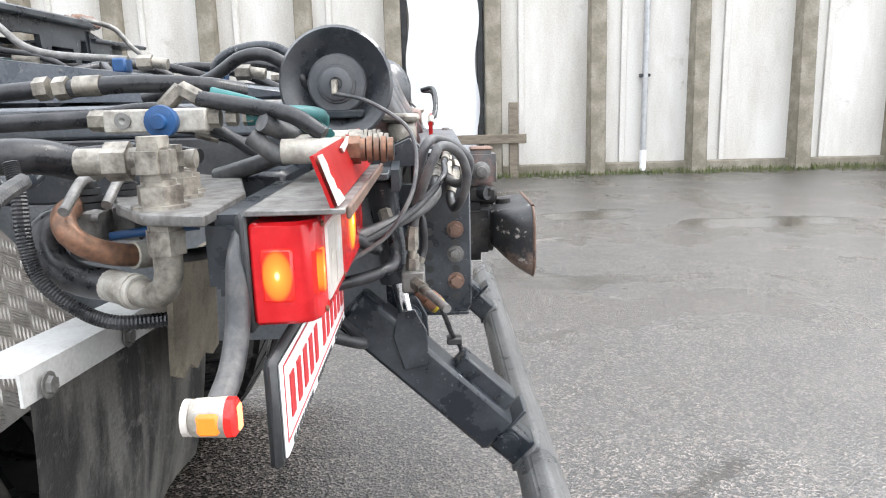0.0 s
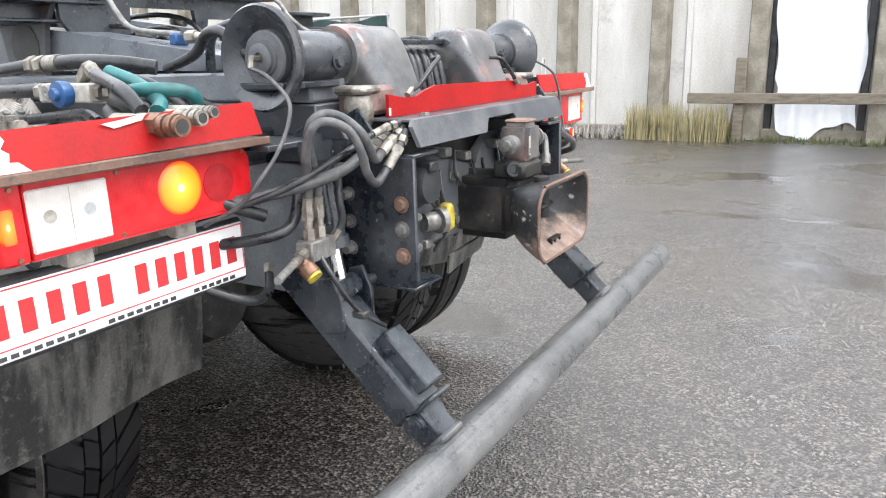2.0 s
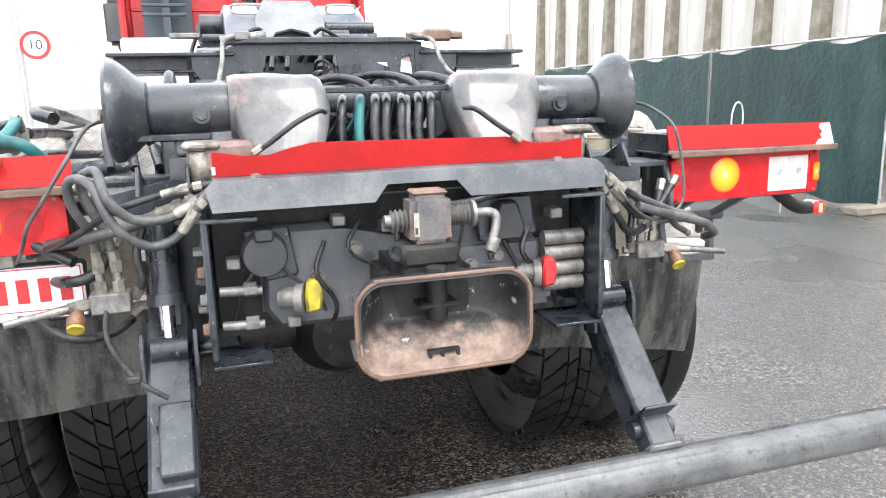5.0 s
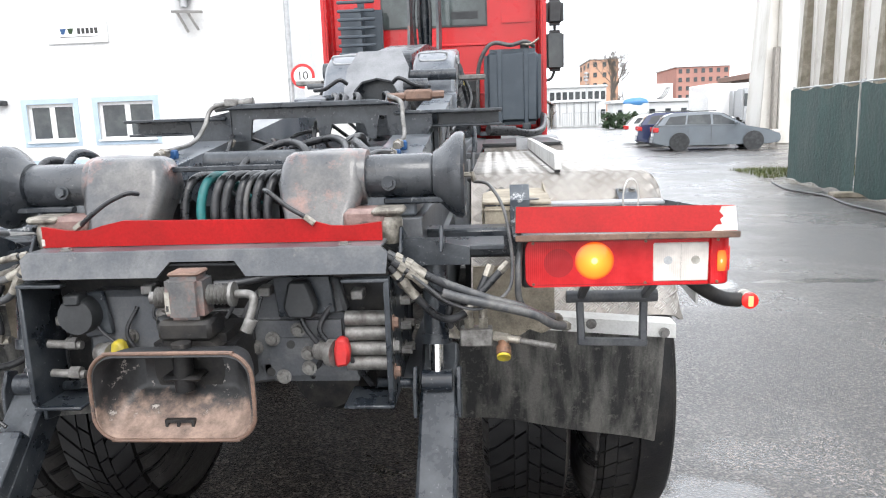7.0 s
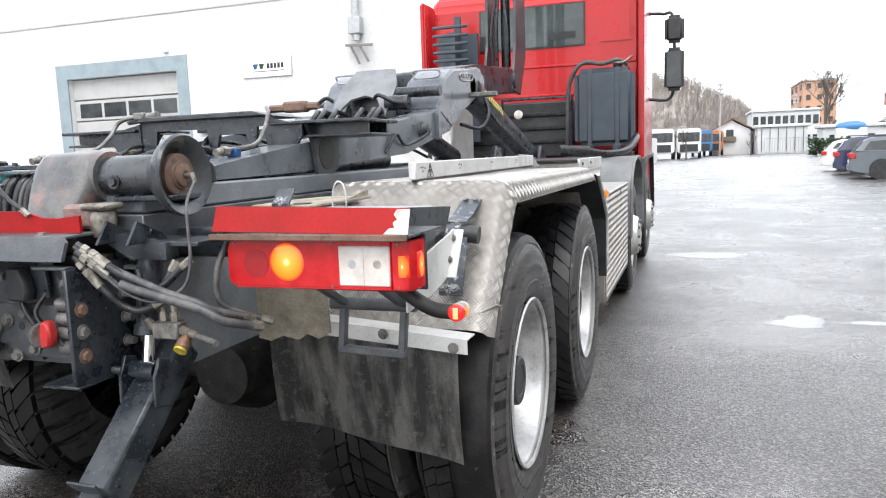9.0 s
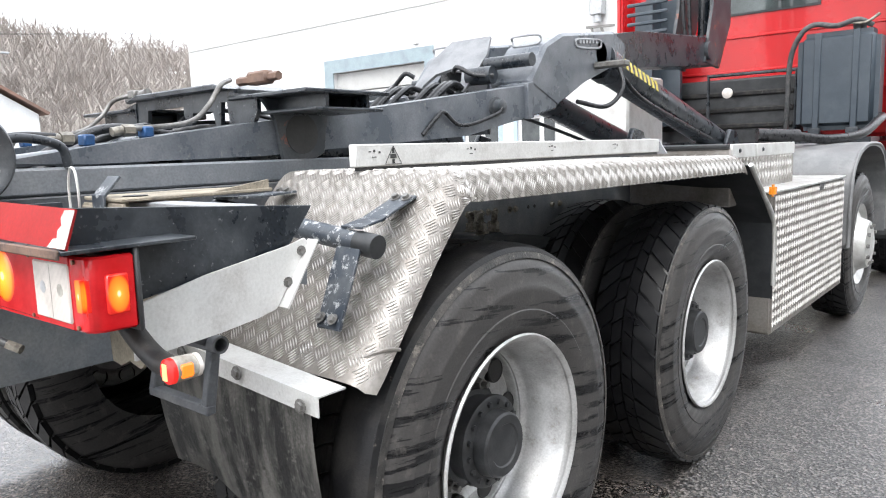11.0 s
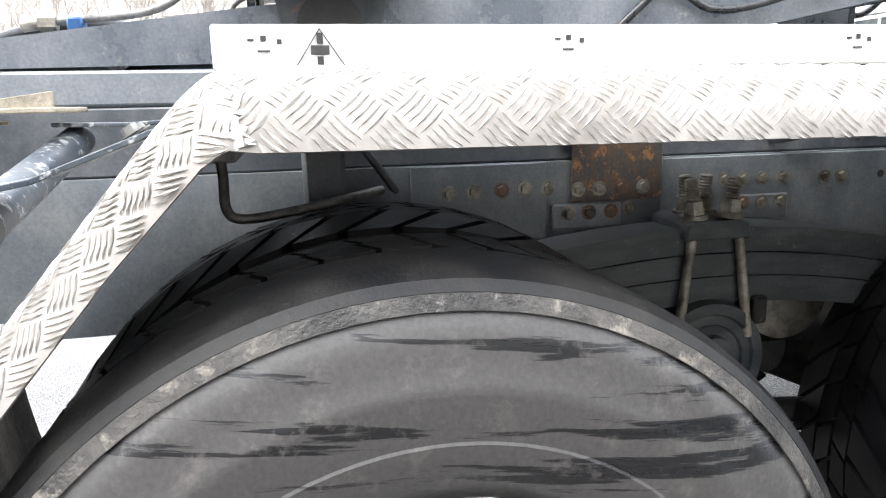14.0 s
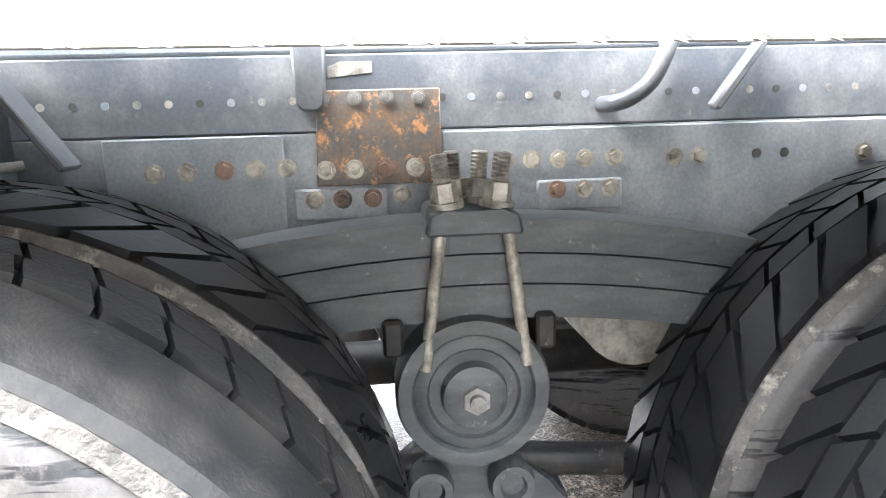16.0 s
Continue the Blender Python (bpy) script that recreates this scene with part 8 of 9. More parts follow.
# ---- underrun bar on its hydraulic legs ----
b = BM()
rod(b, (-1.165, -0.205, 0.553), (1.165, -0.205, 0.553), 0.0455, seg=36)
chamfer(b, [v for v in b.verts], 0.004)
part("underrun_bar", b, BAR_GREY, truck, "long round underrun bar with worn grey paint")
for s in (-1, 1):
    top, low = Vector((s * 0.50, 0.17, 0.915)), Vector((s * 0.50, -0.125, 0.635))
    d = (low - top).normalized()
    n = Vector((0, d.z, -d.y))
    if n.y > 0:
        n = -n
    b = BM()
    bar(b, top, low, 0.088, 0.088, 0.008, up=n)
    leg = part("underrun_leg", b, PAINT, truck, "black square underrun leg")
    b = BM()
    bar(b, low - d * 0.02, low + d * 0.075, 0.066, 0.066, 0.006, up=n)
    rod(b, low + d * 0.02 - X * 0.05, low + d * 0.02 + X * 0.05, 0.02, seg=16)
    part("leg_end", b, PAINT, leg)
    part("leg_pin", lathe(BM(), low + d * 0.02 - X * s * -0.033, (s, 0, 0), [(0.0, 0.024), (0.012, 0.024), (0.012, 0.014), (0.016, 0.012), (0.016, 0.0)], 20), PAINT, leg)
    c0, c1 = Vector((s * 0.488, -0.044, 0.790)), Vector((s * 0.488, -0.148, 0.692))
    b = BM()
    bar(b, c0, c1, 0.062, 0.04, 0.004, up=n)
    if s < 0:
        cv = part("leg_cover", b, PAINT, leg)
        for q in (0.25, 0.8):
            part("cover_bolt", bolt(BM(), c0.lerp(c1, q) + X * -0.031, (-1, 0, 0), 0.007, 0.005), PAINT, cv)
        part("leg_hose", tube(BM(), [(-0.60, 0.03, 0.985), (-0.60, -0.01, 0.93), (-0.57, -0.03, 0.87), (-0.535, -0.045, 0.835), (-0.50, -0.05, 0.81)], 0.005, 8), HOSE, leg, "thin black hose")
        part("cable_tie", box(BM(), -0.57, -0.545, -0.05, -0.02, 0.845, 0.86, 0.003), INK, leg)
    else:
        b.free()
    part("end_bracket", bar(BM(), low + n * 0.05 - d * 0.004, low + n * 0.05 + d * 0.004, 0.080, 0.05, 0.002, up=n), PAINT, leg)
    part("weld_collar", bar(BM(), low + d * 0.066, low + d * 0.082, 0.080, 0.080, 0.006, up=n), BAR_GREY, leg)
    # hydraulic cylinder with chromed rod
    b = BM()
    rod(b, (s * 0.497, 0.10, 1.16), (s * 0.497, 0.075, 0.975), 0.030, seg=24)
    rod(b, (s * 0.497, 0.078, 0.985), (s * 0.497, 0.074, 0.962), 0.036, seg=24)
    hc = part("leg_cylinder", b, PAINT, truck, "black hydraulic cylinder with chromed rod")
    part("piston_rod", rod(BM(), (s * 0.497, 0.074, 0.965), (s * 0.497, 0.06, 0.888), 0.0155, seg=20), CHROME, hc)
    b = BM()
    rod(b, (s * 0.497 - 0.035, 0.055, 0.875), (s * 0.497 + 0.035, 0.055, 0.875), 0.026, seg=20)
    part("rod_eye", b, PAINT, hc)
    for dx in (-0.051, 0.051):
        b = BM()
        prism(b, [(0.04, 0.915), (0.075, 0.905), (0.085, 0.86), (0.065, 0.79), (0.015, 0.80), (0.018, 0.87)], "x", s * 0.497 + dx - 0.005, s * 0.497 + dx + 0.005, 0.002)
        part("eye_lug", b, PAINT, leg)
    part("lock_pin", rod(BM(), (s * 0.44, 0.05, 0.872), (s * 0.36, 0.02, 0.885), 0.011, seg=12), PAINT, hc)
    # valve block with fittings
    b = BM()
    box(b, s * 0.555, s * 0.628, 0.018, 0.06, 0.968, 1.008, 0.003)
    vbk = part("valve_block", b, BARE, truck, "dirty steel valve block with hose fittings")
    for x in (0.575, 0.607):
        q = BM()
        rod(q, (s * x, 0.04, 1.008), (s * x, 0.04, 1.03), 0.012, seg=6)
        rod(q, (s * x, 0.04, 1.03), (s * x, 0.04, 1.048), 0.0085, seg=12)
        rod(q, (s * x, 0.04, 1.046), (s * x, 0.04, 1.07), 0.012, seg=6)
        part("fitting", q, ZINC, vbk)
    q = BM()
    rod(q, (s * 0.555, 0.04, 0.99), (s * 0.53, 0.045, 0.99), 0.010, seg=6)
    part("fitting", q, ZINC, vbk)
    q = BM()
    rod(q, (s * 0.63, 0.035, 0.988), (s * 0.665, 0.02, 0.986), 0.012, seg=6)
    rod(q, (s * 0.665, 0.02, 0.986), (s * 0.69, 0.01, 0.984), 0.009, seg=12)
    part("fitting", q, ZINC, vbk)
    part("bleed_pipe", rod(BM(), (s * 0.69, 0.01, 0.984), (s * 0.765, -0.02, 0.978), 0.0075, seg=10), BARE, vbk)
    q = lathe(BM(), (s * 0.652, 0.03, 0.982), (0, -0.75, -0.66), [(0, 0.012), (0.02, 0.013), (0.022, 0.017), (0.042, 0.017), (0.045, 0.014)], 20)
    cp = part("test_point", q, BRASS, vbk)
    part("yellow_cap", lathe(BM(), (s * 0.652, 0.03, 0.982), (0, -0.75, -0.66), [(0.043, 0.0155), (0.049, 0.0155), (0.049, 0.006), (0.045, 0.0)], 20), VALVE_YELLOW, cp, "yellow plastic cap")
    # hoses from the cross beam to the valve block
    if s < 0:
        SH = [([(-0.385, -0.045, 1.195), (-0.414, -0.047, 1.169), (-0.447, -0.036, 1.125), (-0.475, -0.038, 1.108), (-0.505, -0.045, 1.106), (-0.545, -0.058, 1.135), (-0.567, -0.065, 1.173), (-0.580, -0.055, 1.210), (-0.600, -0.034, 1.230), (-0.622, -0.015, 1.232), (-0.634, -0.006, 1.217), (-0.632, 0.012, 1.175), (-0.610, 0.03, 1.12), (-0.607, 0.04, 1.066)], 0.0088, HOSE_GREY, True),
              ([(-0.375, -0.030, 1.205), (-0.398, -0.032, 1.189), (-0.452, -0.030, 1.160), (-0.490, -0.045, 1.152), (-0.524, -0.060, 1.159), (-0.552, -0.070, 1.185), (-0.566, -0.066, 1.210), (-0.575, -0.035, 1.236), (-0.588, -0.006, 1.245), (-0.612, 0.010, 1.232), (-0.612, 0.022, 1.19), (-0.585, 0.03, 1.12), (-0.577, 0.04, 1.066)], 0.0088, HOSE_GREY, True),
              ([(-0.40, -0.01, 1.185), (-0.45, -0.008, 1.168), (-0.50, -0.006, 1.152), (-0.547, -0.004, 1.136), (-0.613, 0.027, 1.118), (-0.680, 0.094, 1.099), (-0.74, 0.17, 1.085), (-0.80, 0.26, 1.07)], 0.0115, HOSE_GREY, True),
              ([(-0.385, -0.032, 1.212), (-0.438, -0.029, 1.205), (-0.50, -0.024, 1.190), (-0.557, -0.020, 1.171), (-0.639, 0.034, 1.123), (-0.70, 0.10, 1.09), (-0.76, 0.20, 1.06)], 0.0065, HOSE, True),
              ([(-0.74, 0.24, 1.0), (-0.68, 0.10, 1.02), (-0.62, 0.07, 1.04), (-0.57, 0.09, 1.11)], 0.011, HOSE, False),
              ([(-0.52, 0.03, 1.13), (-0.535, 0.02, 1.08), (-0.53, 0.02, 1.03), (-0.545, 0.035, 0.995)], 0.008, HOSE, False),
              ([(-0.78, 0.2, 0.95), (-0.7, 0.13, 0.90), (-0.62, 0.15, 0.89), (-0.56, 0.2, 0.92)], 0.010, HOSE, False)]
    else:
        SH = [([(0.415, -0.045, 1.181), (0.462, -0.033, 1.147), (0.496, -0.021, 1.111), (0.538, -0.009, 1.080), (0.575, 0.003, 1.079), (0.607, 0.015, 1.099), (0.639, 0.027, 1.130), (0.663, 0.039, 1.152)], 0.0088, HOSE, True),
              ([(0.405, -0.040, 1.190), (0.457, -0.030, 1.160), (0.512, -0.021, 1.131), (0.545, -0.009, 1.105), (0.575, 0.003, 1.086), (0.597, 0.015, 1.092), (0.611, 0.027, 1.116), (0.625, 0.039, 1.148)], 0.0088, HOSE, True),
              ([(0.410, -0.045, 1.172), (0.453, -0.033, 1.113), (0.480, -0.021, 1.078), (0.501, -0.009, 1.053), (0.530, 0.003, 1.038), (0.561, 0.015, 1.044), (0.585, 0.030, 1.058)], 0.0088, HOSE, True),
              ([(0.405, -0.030, 1.196), (0.457, -0.025, 1.166), (0.501, -0.018, 1.136), (0.615, -0.004, 1.088), (0.692, 0.010, 1.062), (0.727, 0.030, 1.040), (0.78, 0.10, 1.01)], 0.0095, HOSE_GREY, True),
              ([(0.521, -0.028, 1.106), (0.570, -0.022, 1.090), (0.646, -0.012, 1.069), (0.722, 0.0, 1.046), (0.763, 0.02, 1.018), (0.80, 0.10, 0.99)], 0.0105, HOSE_GREY, False),
              ([(0.70, 0.15, 1.2), (0.69, 0.1, 1.12), (0.70, 0.1, 1.04), (0.79, 0.16, 0.99)], 0.008, HOSE_GREY, False),
              ([(0.52, 0.03, 1.13), (0.535, 0.02, 1.08), (0.53, 0.02, 1.03), (0.545, 0.035, 0.995)], 0.008, HOSE, False)]
    for pts, r, m, screwed in SH:
        hz = spline(pts, 9)
        hose = part("hydraulic_hose", tube(BM(), hz, r, 12, smooth=False), m, truck)
        if screwed:
            run = [0.0]
            for a, c in zip(hz, hz[1:]):
                run.append(run[-1] + (c - a).length)

            def along(d):
                k = max(q for q in range(len(run) - 1) if run[q] <= d)
                return hz[k].lerp(hz[k + 1], (d - run[k]) / (run[k + 1] - run[k]))
            for d0, d1, wide, sides, metal in ((0.018, 0.034, 1.35, 6, ZINC), (0.034, 0.042, 0.95, 14, BARE), (0.042, 0.058, 1.42, 6, WEATHERED), (0.058, 0.092, 1.22, 18, WEATHERED)):
                part("hose_fitting", rod(BM(), along(d0), along(d1), r * wide, seg=sides), metal, hose)
        d = (hz[-4] - hz[-1]).normalized()
        part("hose_ferrule", rod(BM(), hz[-1] - d * 0.004, hz[-1] + d * 0.024, r * 1.2, seg=6), ZINC, hose)

# ---- rear lamps ----
for s in (-1, 1):
    lx0, lx1 = 0.708, 1.182

    def lens(name, x0, x1, material, parent, z0=1.082, z1=1.188, y=0.124, d=0.022, b=0.008):
        return part(name, box(BM(), s * x0, s * x1, y, y + d, z0, z1, b, 3), material, parent)
    b = BM()
    prism(b, [(s * (lx0 - 0.008), 0.145), (s * (lx0 - 0.006), 0.22), (s * 1.15, 0.22), (s * 1.165, 0.198), (s * 1.129, 0.197), (s * 1.129, 0.145)], "z", 1.072, 1.198, 0.006)
    lamp = part("rear_lamp", b, BLACK_PLASTIC, truck, "long rear lamp cluster, indicator and tail light lit")
    b = BM()
    pts = [(1.130, 1.078), (1.130, 1.192)] + [(0.728 - 0.020 * math.sin(radians(a)), 1.172 + 0.020 * math.cos(radians(a))) for a in range(0, 91, 15)] + [(0.728 - 0.020 * math.cos(radians(a)), 1.098 - 0.020 * math.sin(radians(a))) for a in range(0, 91, 15)]
    prism(b, [(s * x, z) for x, z in pts], "y", 0.122, 0.148, 0.005)
    part("red_lens", b, LENS_RED, lamp)
    b = BM()
    box(b, s * 1.002, s * 1.128, 0.1195, 0.13, 1.088, 1.180, 0.003)
    part("white_lens", b, LENS_WHITE, lamp)
    part("lens_groove", box(BM(), s * 1.0645, s * 1.0655, 0.1191, 0.1196, 1.092, 1.176, 0), CREAM, lamp)
    b = BM()
    prism(b, [(s * 1.130, 0.122), (s * 1.160, 0.124), (s * 1.174, 0.132), (s * 1.181, 0.147), (s * 1.184, 0.196), (s * 1.130, 0.196)], "z", 1.078, 1.192, 0.004)
    part("outer_lens", b, LENS_RED, lamp)
    part("lamp_bezel", prism(BM(), [(s * 1.125, 0.196), (s * 1.187, 0.196), (s * 1.186, 0.203), (s * 1.16, 0.212), (s * 1.125, 0.212)], "z", 1.070, 1.200, 0.003), BLACK_PLASTIC, lamp)
    part("reflector", rod(BM(), (s * 0.785, 0.1222, 1.136), (s * 0.785, 0.1205, 1.136), 0.034, seg=28), LENS_DARK, lamp)
    part("lit_indicator", lathe(BM(), (s * 0.868, 0.1225, 1.14), (0, -1, 0), [(0, 0.046), (0.002, 0.043), (0.003, 0.0)], 32), LIT_DISC, lamp, "glowing amber indicator")
    part("lit_bulb", lathe(BM(), (s * 0.868, 0.1225, 1.14), (0, -1, 0), [(0.0, 0.007), (0.0035, 0.006), (0.004, 0.0)], 20), GLOW_CORE, lamp)
    part("lit_tail_light", box(BM(), s * 1.142, s * 1.172, 0.1205, 0.14, 1.104, 1.164, 0.006, 2), LIT_TAIL, lamp, "glowing side light")
    part("lit_tail_side", box(BM(), s * 1.175, s * 1.1855, 0.15, 0.185, 1.104, 1.164, 0.003), LIT_SIDE, lamp)
    for x, m in ((1.036, GALV), (1.098, CREAM)):
        part("lens_boss", rod(BM(), (s * x, 0.1198, 1.138), (s * x, 0.1192, 1.138), 0.010, seg=20), m, lamp)
    for x in (0.726, 0.985, 1.148):
        for z in (1.086, 1.184):
            part("lens_screw", rod(BM(), (s * x, 0.1225, z), (s * x, 0.1195, z), 0.0035, seg=10), BRASS, lamp)
    for x0, x1 in ((0.735, 1.0),):
        for z in (1.084, 1.186):
            part("lens_groove", box(BM(), s * x0, s * x1, 0.121, 0.1225, z - 0.0008, z + 0.0008, 0), LENS_DARK, lamp)
    # red film strip on its angle over the lamp
    b = BM()
    slab(b, [(s * 0.685, 0.102, 1.212), (s * 1.182, 0.102, 1.206), (s * 1.180, 0.122, 1.262), (s * 0.688, 0.122, 1.270)], 0.004)
    rs = part("lamp_strip", b, RED_FILM, truck, "red reflective strip with torn white corner")
    b = BM()
    prism(b, [(s * 1.183, 1.2085), (s * 1.125, 1.2085), (s * 1.138, 1.221), (s * 1.150, 1.222), (s * 1.146, 1.233), (s * 1.155, 1.240), (s * 1.146, 1.25), (s * 1.152, 1.261), (s * 1.183, 1.2615)], "y", 0.0, 0.0012)
    for v in b.verts:
        v.co.y += 0.0962 + (v.co.z - 1.206) * 0.357
    part("torn_film", b, CHIP, rs, "bare white patch where the film has torn")
    b = BM()
    box(b, s * 0.68, s * 1.188, 0.09, 0.30 if s > 0 else 0.197, 1.200, 1.206, 0.001)
    if s > 0:
        box(b, s * 0.69, s * 0.70, 0.124, 0.30, 1.206, 1.25, 0.001)
    hood = part("lamp_hood", b, BARE if s < 0 else PAINT, truck, "flat steel hood over the lamp")
    part("hood_edge", box(BM(), s * 0.684, s * 1.186, 0.084, 0.0895, 1.194, 1.209, 0.002), RUST, hood, "rust-brown front edge")
    if s < 0:
        for ob in (lamp, rs, hood):
            ob.location.x = 0.042
        part("lamp_box", box(BM(), -1.088, -0.72, 0.198, 0.262, 1.095, 1.192, 0.012, 2), PAINT, truck, "dark steel box behind the lamp")
    if s > 0:
        b = BM()
        prism(b, [(0.13, 1.262), (0.602, 1.230), (0.588, 1.212), (0.536, 1.150), (0.345, 1.122), (0.22, 1.10), (0.22, 1.20), (0.13, 1.206)], "x", s * 1.105, s * 1.112, 0.001)
        carr = part("lamp_carrier", b, PAINT, truck, "dark steel lamp carrier")
        part("carrier_bar", bar(BM(), (s * 0.70, 0.26, 1.215), (s * 1.10, 0.26, 1.215), 0.04, 0.02), GREY_PLATE, carr)
        part("carrier_bar", bar(BM(), (s * 0.70, 0.46, 1.235), (s * 1.10, 0.46, 1.235), 0.05, 0.012), GREY_PLATE, carr)
        part("carrier_bar", box(BM(), s * 0.69, s * 1.10, 0.20, 0.23, 1.07, 1.20, 0.004), PAINT, carr)
        b = BM()
        prism(b, [(0.21, 1.098), (0.345, 1.129), (0.525, 1.159), (0.565, 1.170), (0.574, 1.158), (0.49, 1.043), (0.449, 1.034), (0.367, 1.023), (0.21, 1.01)], "x", s * 1.125, s * 1.131, 0.001)
        gp = part("lamp_gusset", b, ALU_WHITE, truck, "white-painted lamp support plate")
        part("plate_flange", bar(BM(), (s * 1.14, 0.578, 1.166), (s * 1.14, 0.498, 1.044), 0.030, 0.005, 0.001, up=Vector((0, 1, -0.6)).normalized()), ALU_WHITE, gp)
        for y, z in ((0.560, 1.146), (0.524, 1.090)):
            part("gusset_bolt", bolt(BM(), (s * 1.131, y - 0.006, z), (s, 0, 0), 0.007, 0.005), BARE, gp)
        b = BM()
        prism(b, [(0.53, 1.160), (0.575, 1.135), (0.57, 1.075), (0.522, 1.09)], "x", s * 1.118, s * 1.124, 0.001)
        part("gusset_tie", b, FRAME_PAINT, gp)
    # tube frame hanging under the lamp
    if s > 0:
        b = BM()
        for p0, p1 in (((0.866, 0.40, 0.975), (0.868, 0.375, 0.868)), ((1.040, 0.405, 0.970), (1.036, 0.388, 0.858)), ((0.857, 0.375, 0.866), (1.047, 0.388, 0.856))):
            bar(b, (s * p0[0], p0[1], p0[2]), (s * p1[0], p1[1], p1[2]), 0.020, 0.022, 0.003, up=Y)
        bar(b, (s * 0.87, 0.40, 0.985), (s * 0.87, 0.22, 1.08), 0.02, 0.02)
        bar(b, (s * 1.04, 0.40, 0.985), (s * 1.04, 0.22, 1.08), 0.02, 0.02)
        sf = part("step_frame", b, FRAME_DARK, truck, "dark tube frame under the lamp")
        b = lathe(BM(), (s * 0.83, 0.40, 0.985), (s, 0, 0), [(0.0, 0.0), (0.0, 0.017), (0.245, 0.017), (0.245, 0.013), (0.20, 0.013), (0.20, 0.0)], 20)
        part("cross_tube", b, FRAME_DARK, sf)
    # outline marker on a rubber arm
    m0 = Vector((s * (1.252 if s > 0 else 1.240), 0.215, 1.018))
    b = tube(BM(), [(s * 1.09, 0.21, 1.09), (s * 1.14, 0.212, 1.05), (s * 1.19, 0.215, 1.022), (s * 1.235, 0.217, 1.016)], 0.018, 12) if s > 0 else tube(BM(), [(s * 1.095, 0.213, 1.17), (s * 1.13, 0.212, 1.145), (s * 1.15, 0.212, 1.085), (s * 1.185, 0.213, 1.045), (s * 1.225, 0.216, 1.024)], 0.0135, 14)
    ar = part("marker_arm", b, GRIME if s > 0 else HOSE_GREY, truck, "grey rubber marker arm")
    b = lathe(BM(), m0 + Y * 0.024, (0, -1, 0), [(0.0, 0.0), (0.0, 0.016), (0.005, 0.019), (0.036, 0.020), (0.038, 0.0185), (0.038, 0.0)], 28)
    part("marker_body", b, CREAM, ar)
    part("marker_lens", lathe(BM(), m0 + Y * 0.024, (0, -1, 0), [(0.036, 0.020), (0.043, 0.0195), (0.046, 0.015), (0.047, 0.0)], 28), GLOW_RED, ar, "lit red marker lens")
    part("marker_diode", box(BM(), m0.x - 0.006, m0.x + 0.006, m0.y - 0.0245, m0.y - 0.022, m0.z - 0.013, m0.z + 0.013, 0.001), GLOW_MARK, ar)
    part("side_lens", box(BM(), m0.x + s * 0.014, m0.x + s * 0.0215, m0.y - 0.008, m0.y + 0.014, m0.z - 0.011, m0.z + 0.011, 0.003), GLOW_AMBER, ar, "lit amber side lens")
    part("front_lens", rod(BM(), m0 + Y * 0.0235, m0 + Y * 0.030, 0.0185, seg=24), LENS_WHITE, ar)
    # dust shield beside the lamp
    b = BM()
    slab(b, [(s * 0.575, 0.42, 1.07), (s * 0.80, 0.42, 1.07), (s * 0.80, 0.43, 0.89), (s * 0.765, 0.43, 0.872), (s * 0.73, 0.43, 0.885), (s * 0.70, 0.43, 0.865), (s * 0.65, 0.43, 0.876), (s * 0.61, 0.43, 0.858), (s * 0.57, 0.43, 0.865)], 0.01)
    part("dust_shield", b, MUD, truck, "mud-coloured rubber dust shield")

# advertising plate under the left lamp: plain bars for its print
pl = part("sign_holder", box(BM(), -1.182, -0.652, 0.168, 0.182, 0.925, 1.052, 0.006), BLACK_PLASTIC, truck, "black plate holder")
face = part("sign_plate", box(BM(), -1.172, -0.658, 0.163, 0.169, 0.934, 1.044, 0.004), PLATE_WHITE, pl, "white dealer plate with red border")
b = BM()
for q in ((-1.168, -0.662, 1.0395, 1.0415), (-1.168, -0.662, 0.952, 0.954), (-1.168, -1.166, 0.952, 1.0415), (-0.664, -0.662, 0.952, 1.0415)):
    box(b, q[0], q[1], 0.1622, 0.1632, q[2], q[3], 0)
part("sign_border", b, PLATE_RED, pl)


xs = [-1.145, -1.103, -1.061, -1.019, -0.977, -0.908, -0.868, -0.828, -0.788, -0.748, -0.708]
for x in xs:
    part("bar", box(BM(), x + 0.004, x + 0.026, 0.1615, 0.163, 0.970, 1.020, 0.0), PLATE_RED, pl)
for k in range(26):
    x = -1.14 + k * 0.0175
    if k not in (8, 9, 18, 19):
        part("bar", box(BM(), x, x + 0.012, 0.1622, 0.1632, 0.9385, 0.9455, 0), INK, pl)
for x in (-0.80, -1.0):
    part("plate_clip", box(BM(), x - 0.022, x + 0.022, 0.15, 0.2, 1.048, 1.075, 0.003), CREAM, pl)

# ---- hydraulics on the left side ----
b = BM()
slab(b, [(-1.125, 0.246, 1.186), (-0.93, 0.250, 1.186), (-0.72, 0.31, 1.186), (-0.66, 0.40, 1.186), (-0.85, 0.46, 1.186), (-1.02, 0.386, 1.186), (-1.10, 0.325, 1.186)], 0.014, 0.002)
mp = part("fitting_plate", b, BARE, truck, "thick steel mounting plate with hydraulic fittings")
for x, y, r in ((-1.052, 0.318, 0.027), (-0.965, 0.325, 0.023), (-0.91, 0.335, 0.020)):
    q = BM()
    rod(q, (x, y, 1.200), (x, y, 1.204), r * 1.25, seg=24)
    rod(q, (x, y, 1.204), (x, y, 1.226), r, seg=6)
    rod(q, (x, y, 1.226), (x, y, 1.233), r * 0.75, seg=16)
    part("large_nut", q, WEATHERED, mp)
q = BM()
box(q, -1.082, -1.034, 0.298, 0.340, 1.232, 1.276, 0.009, 2)
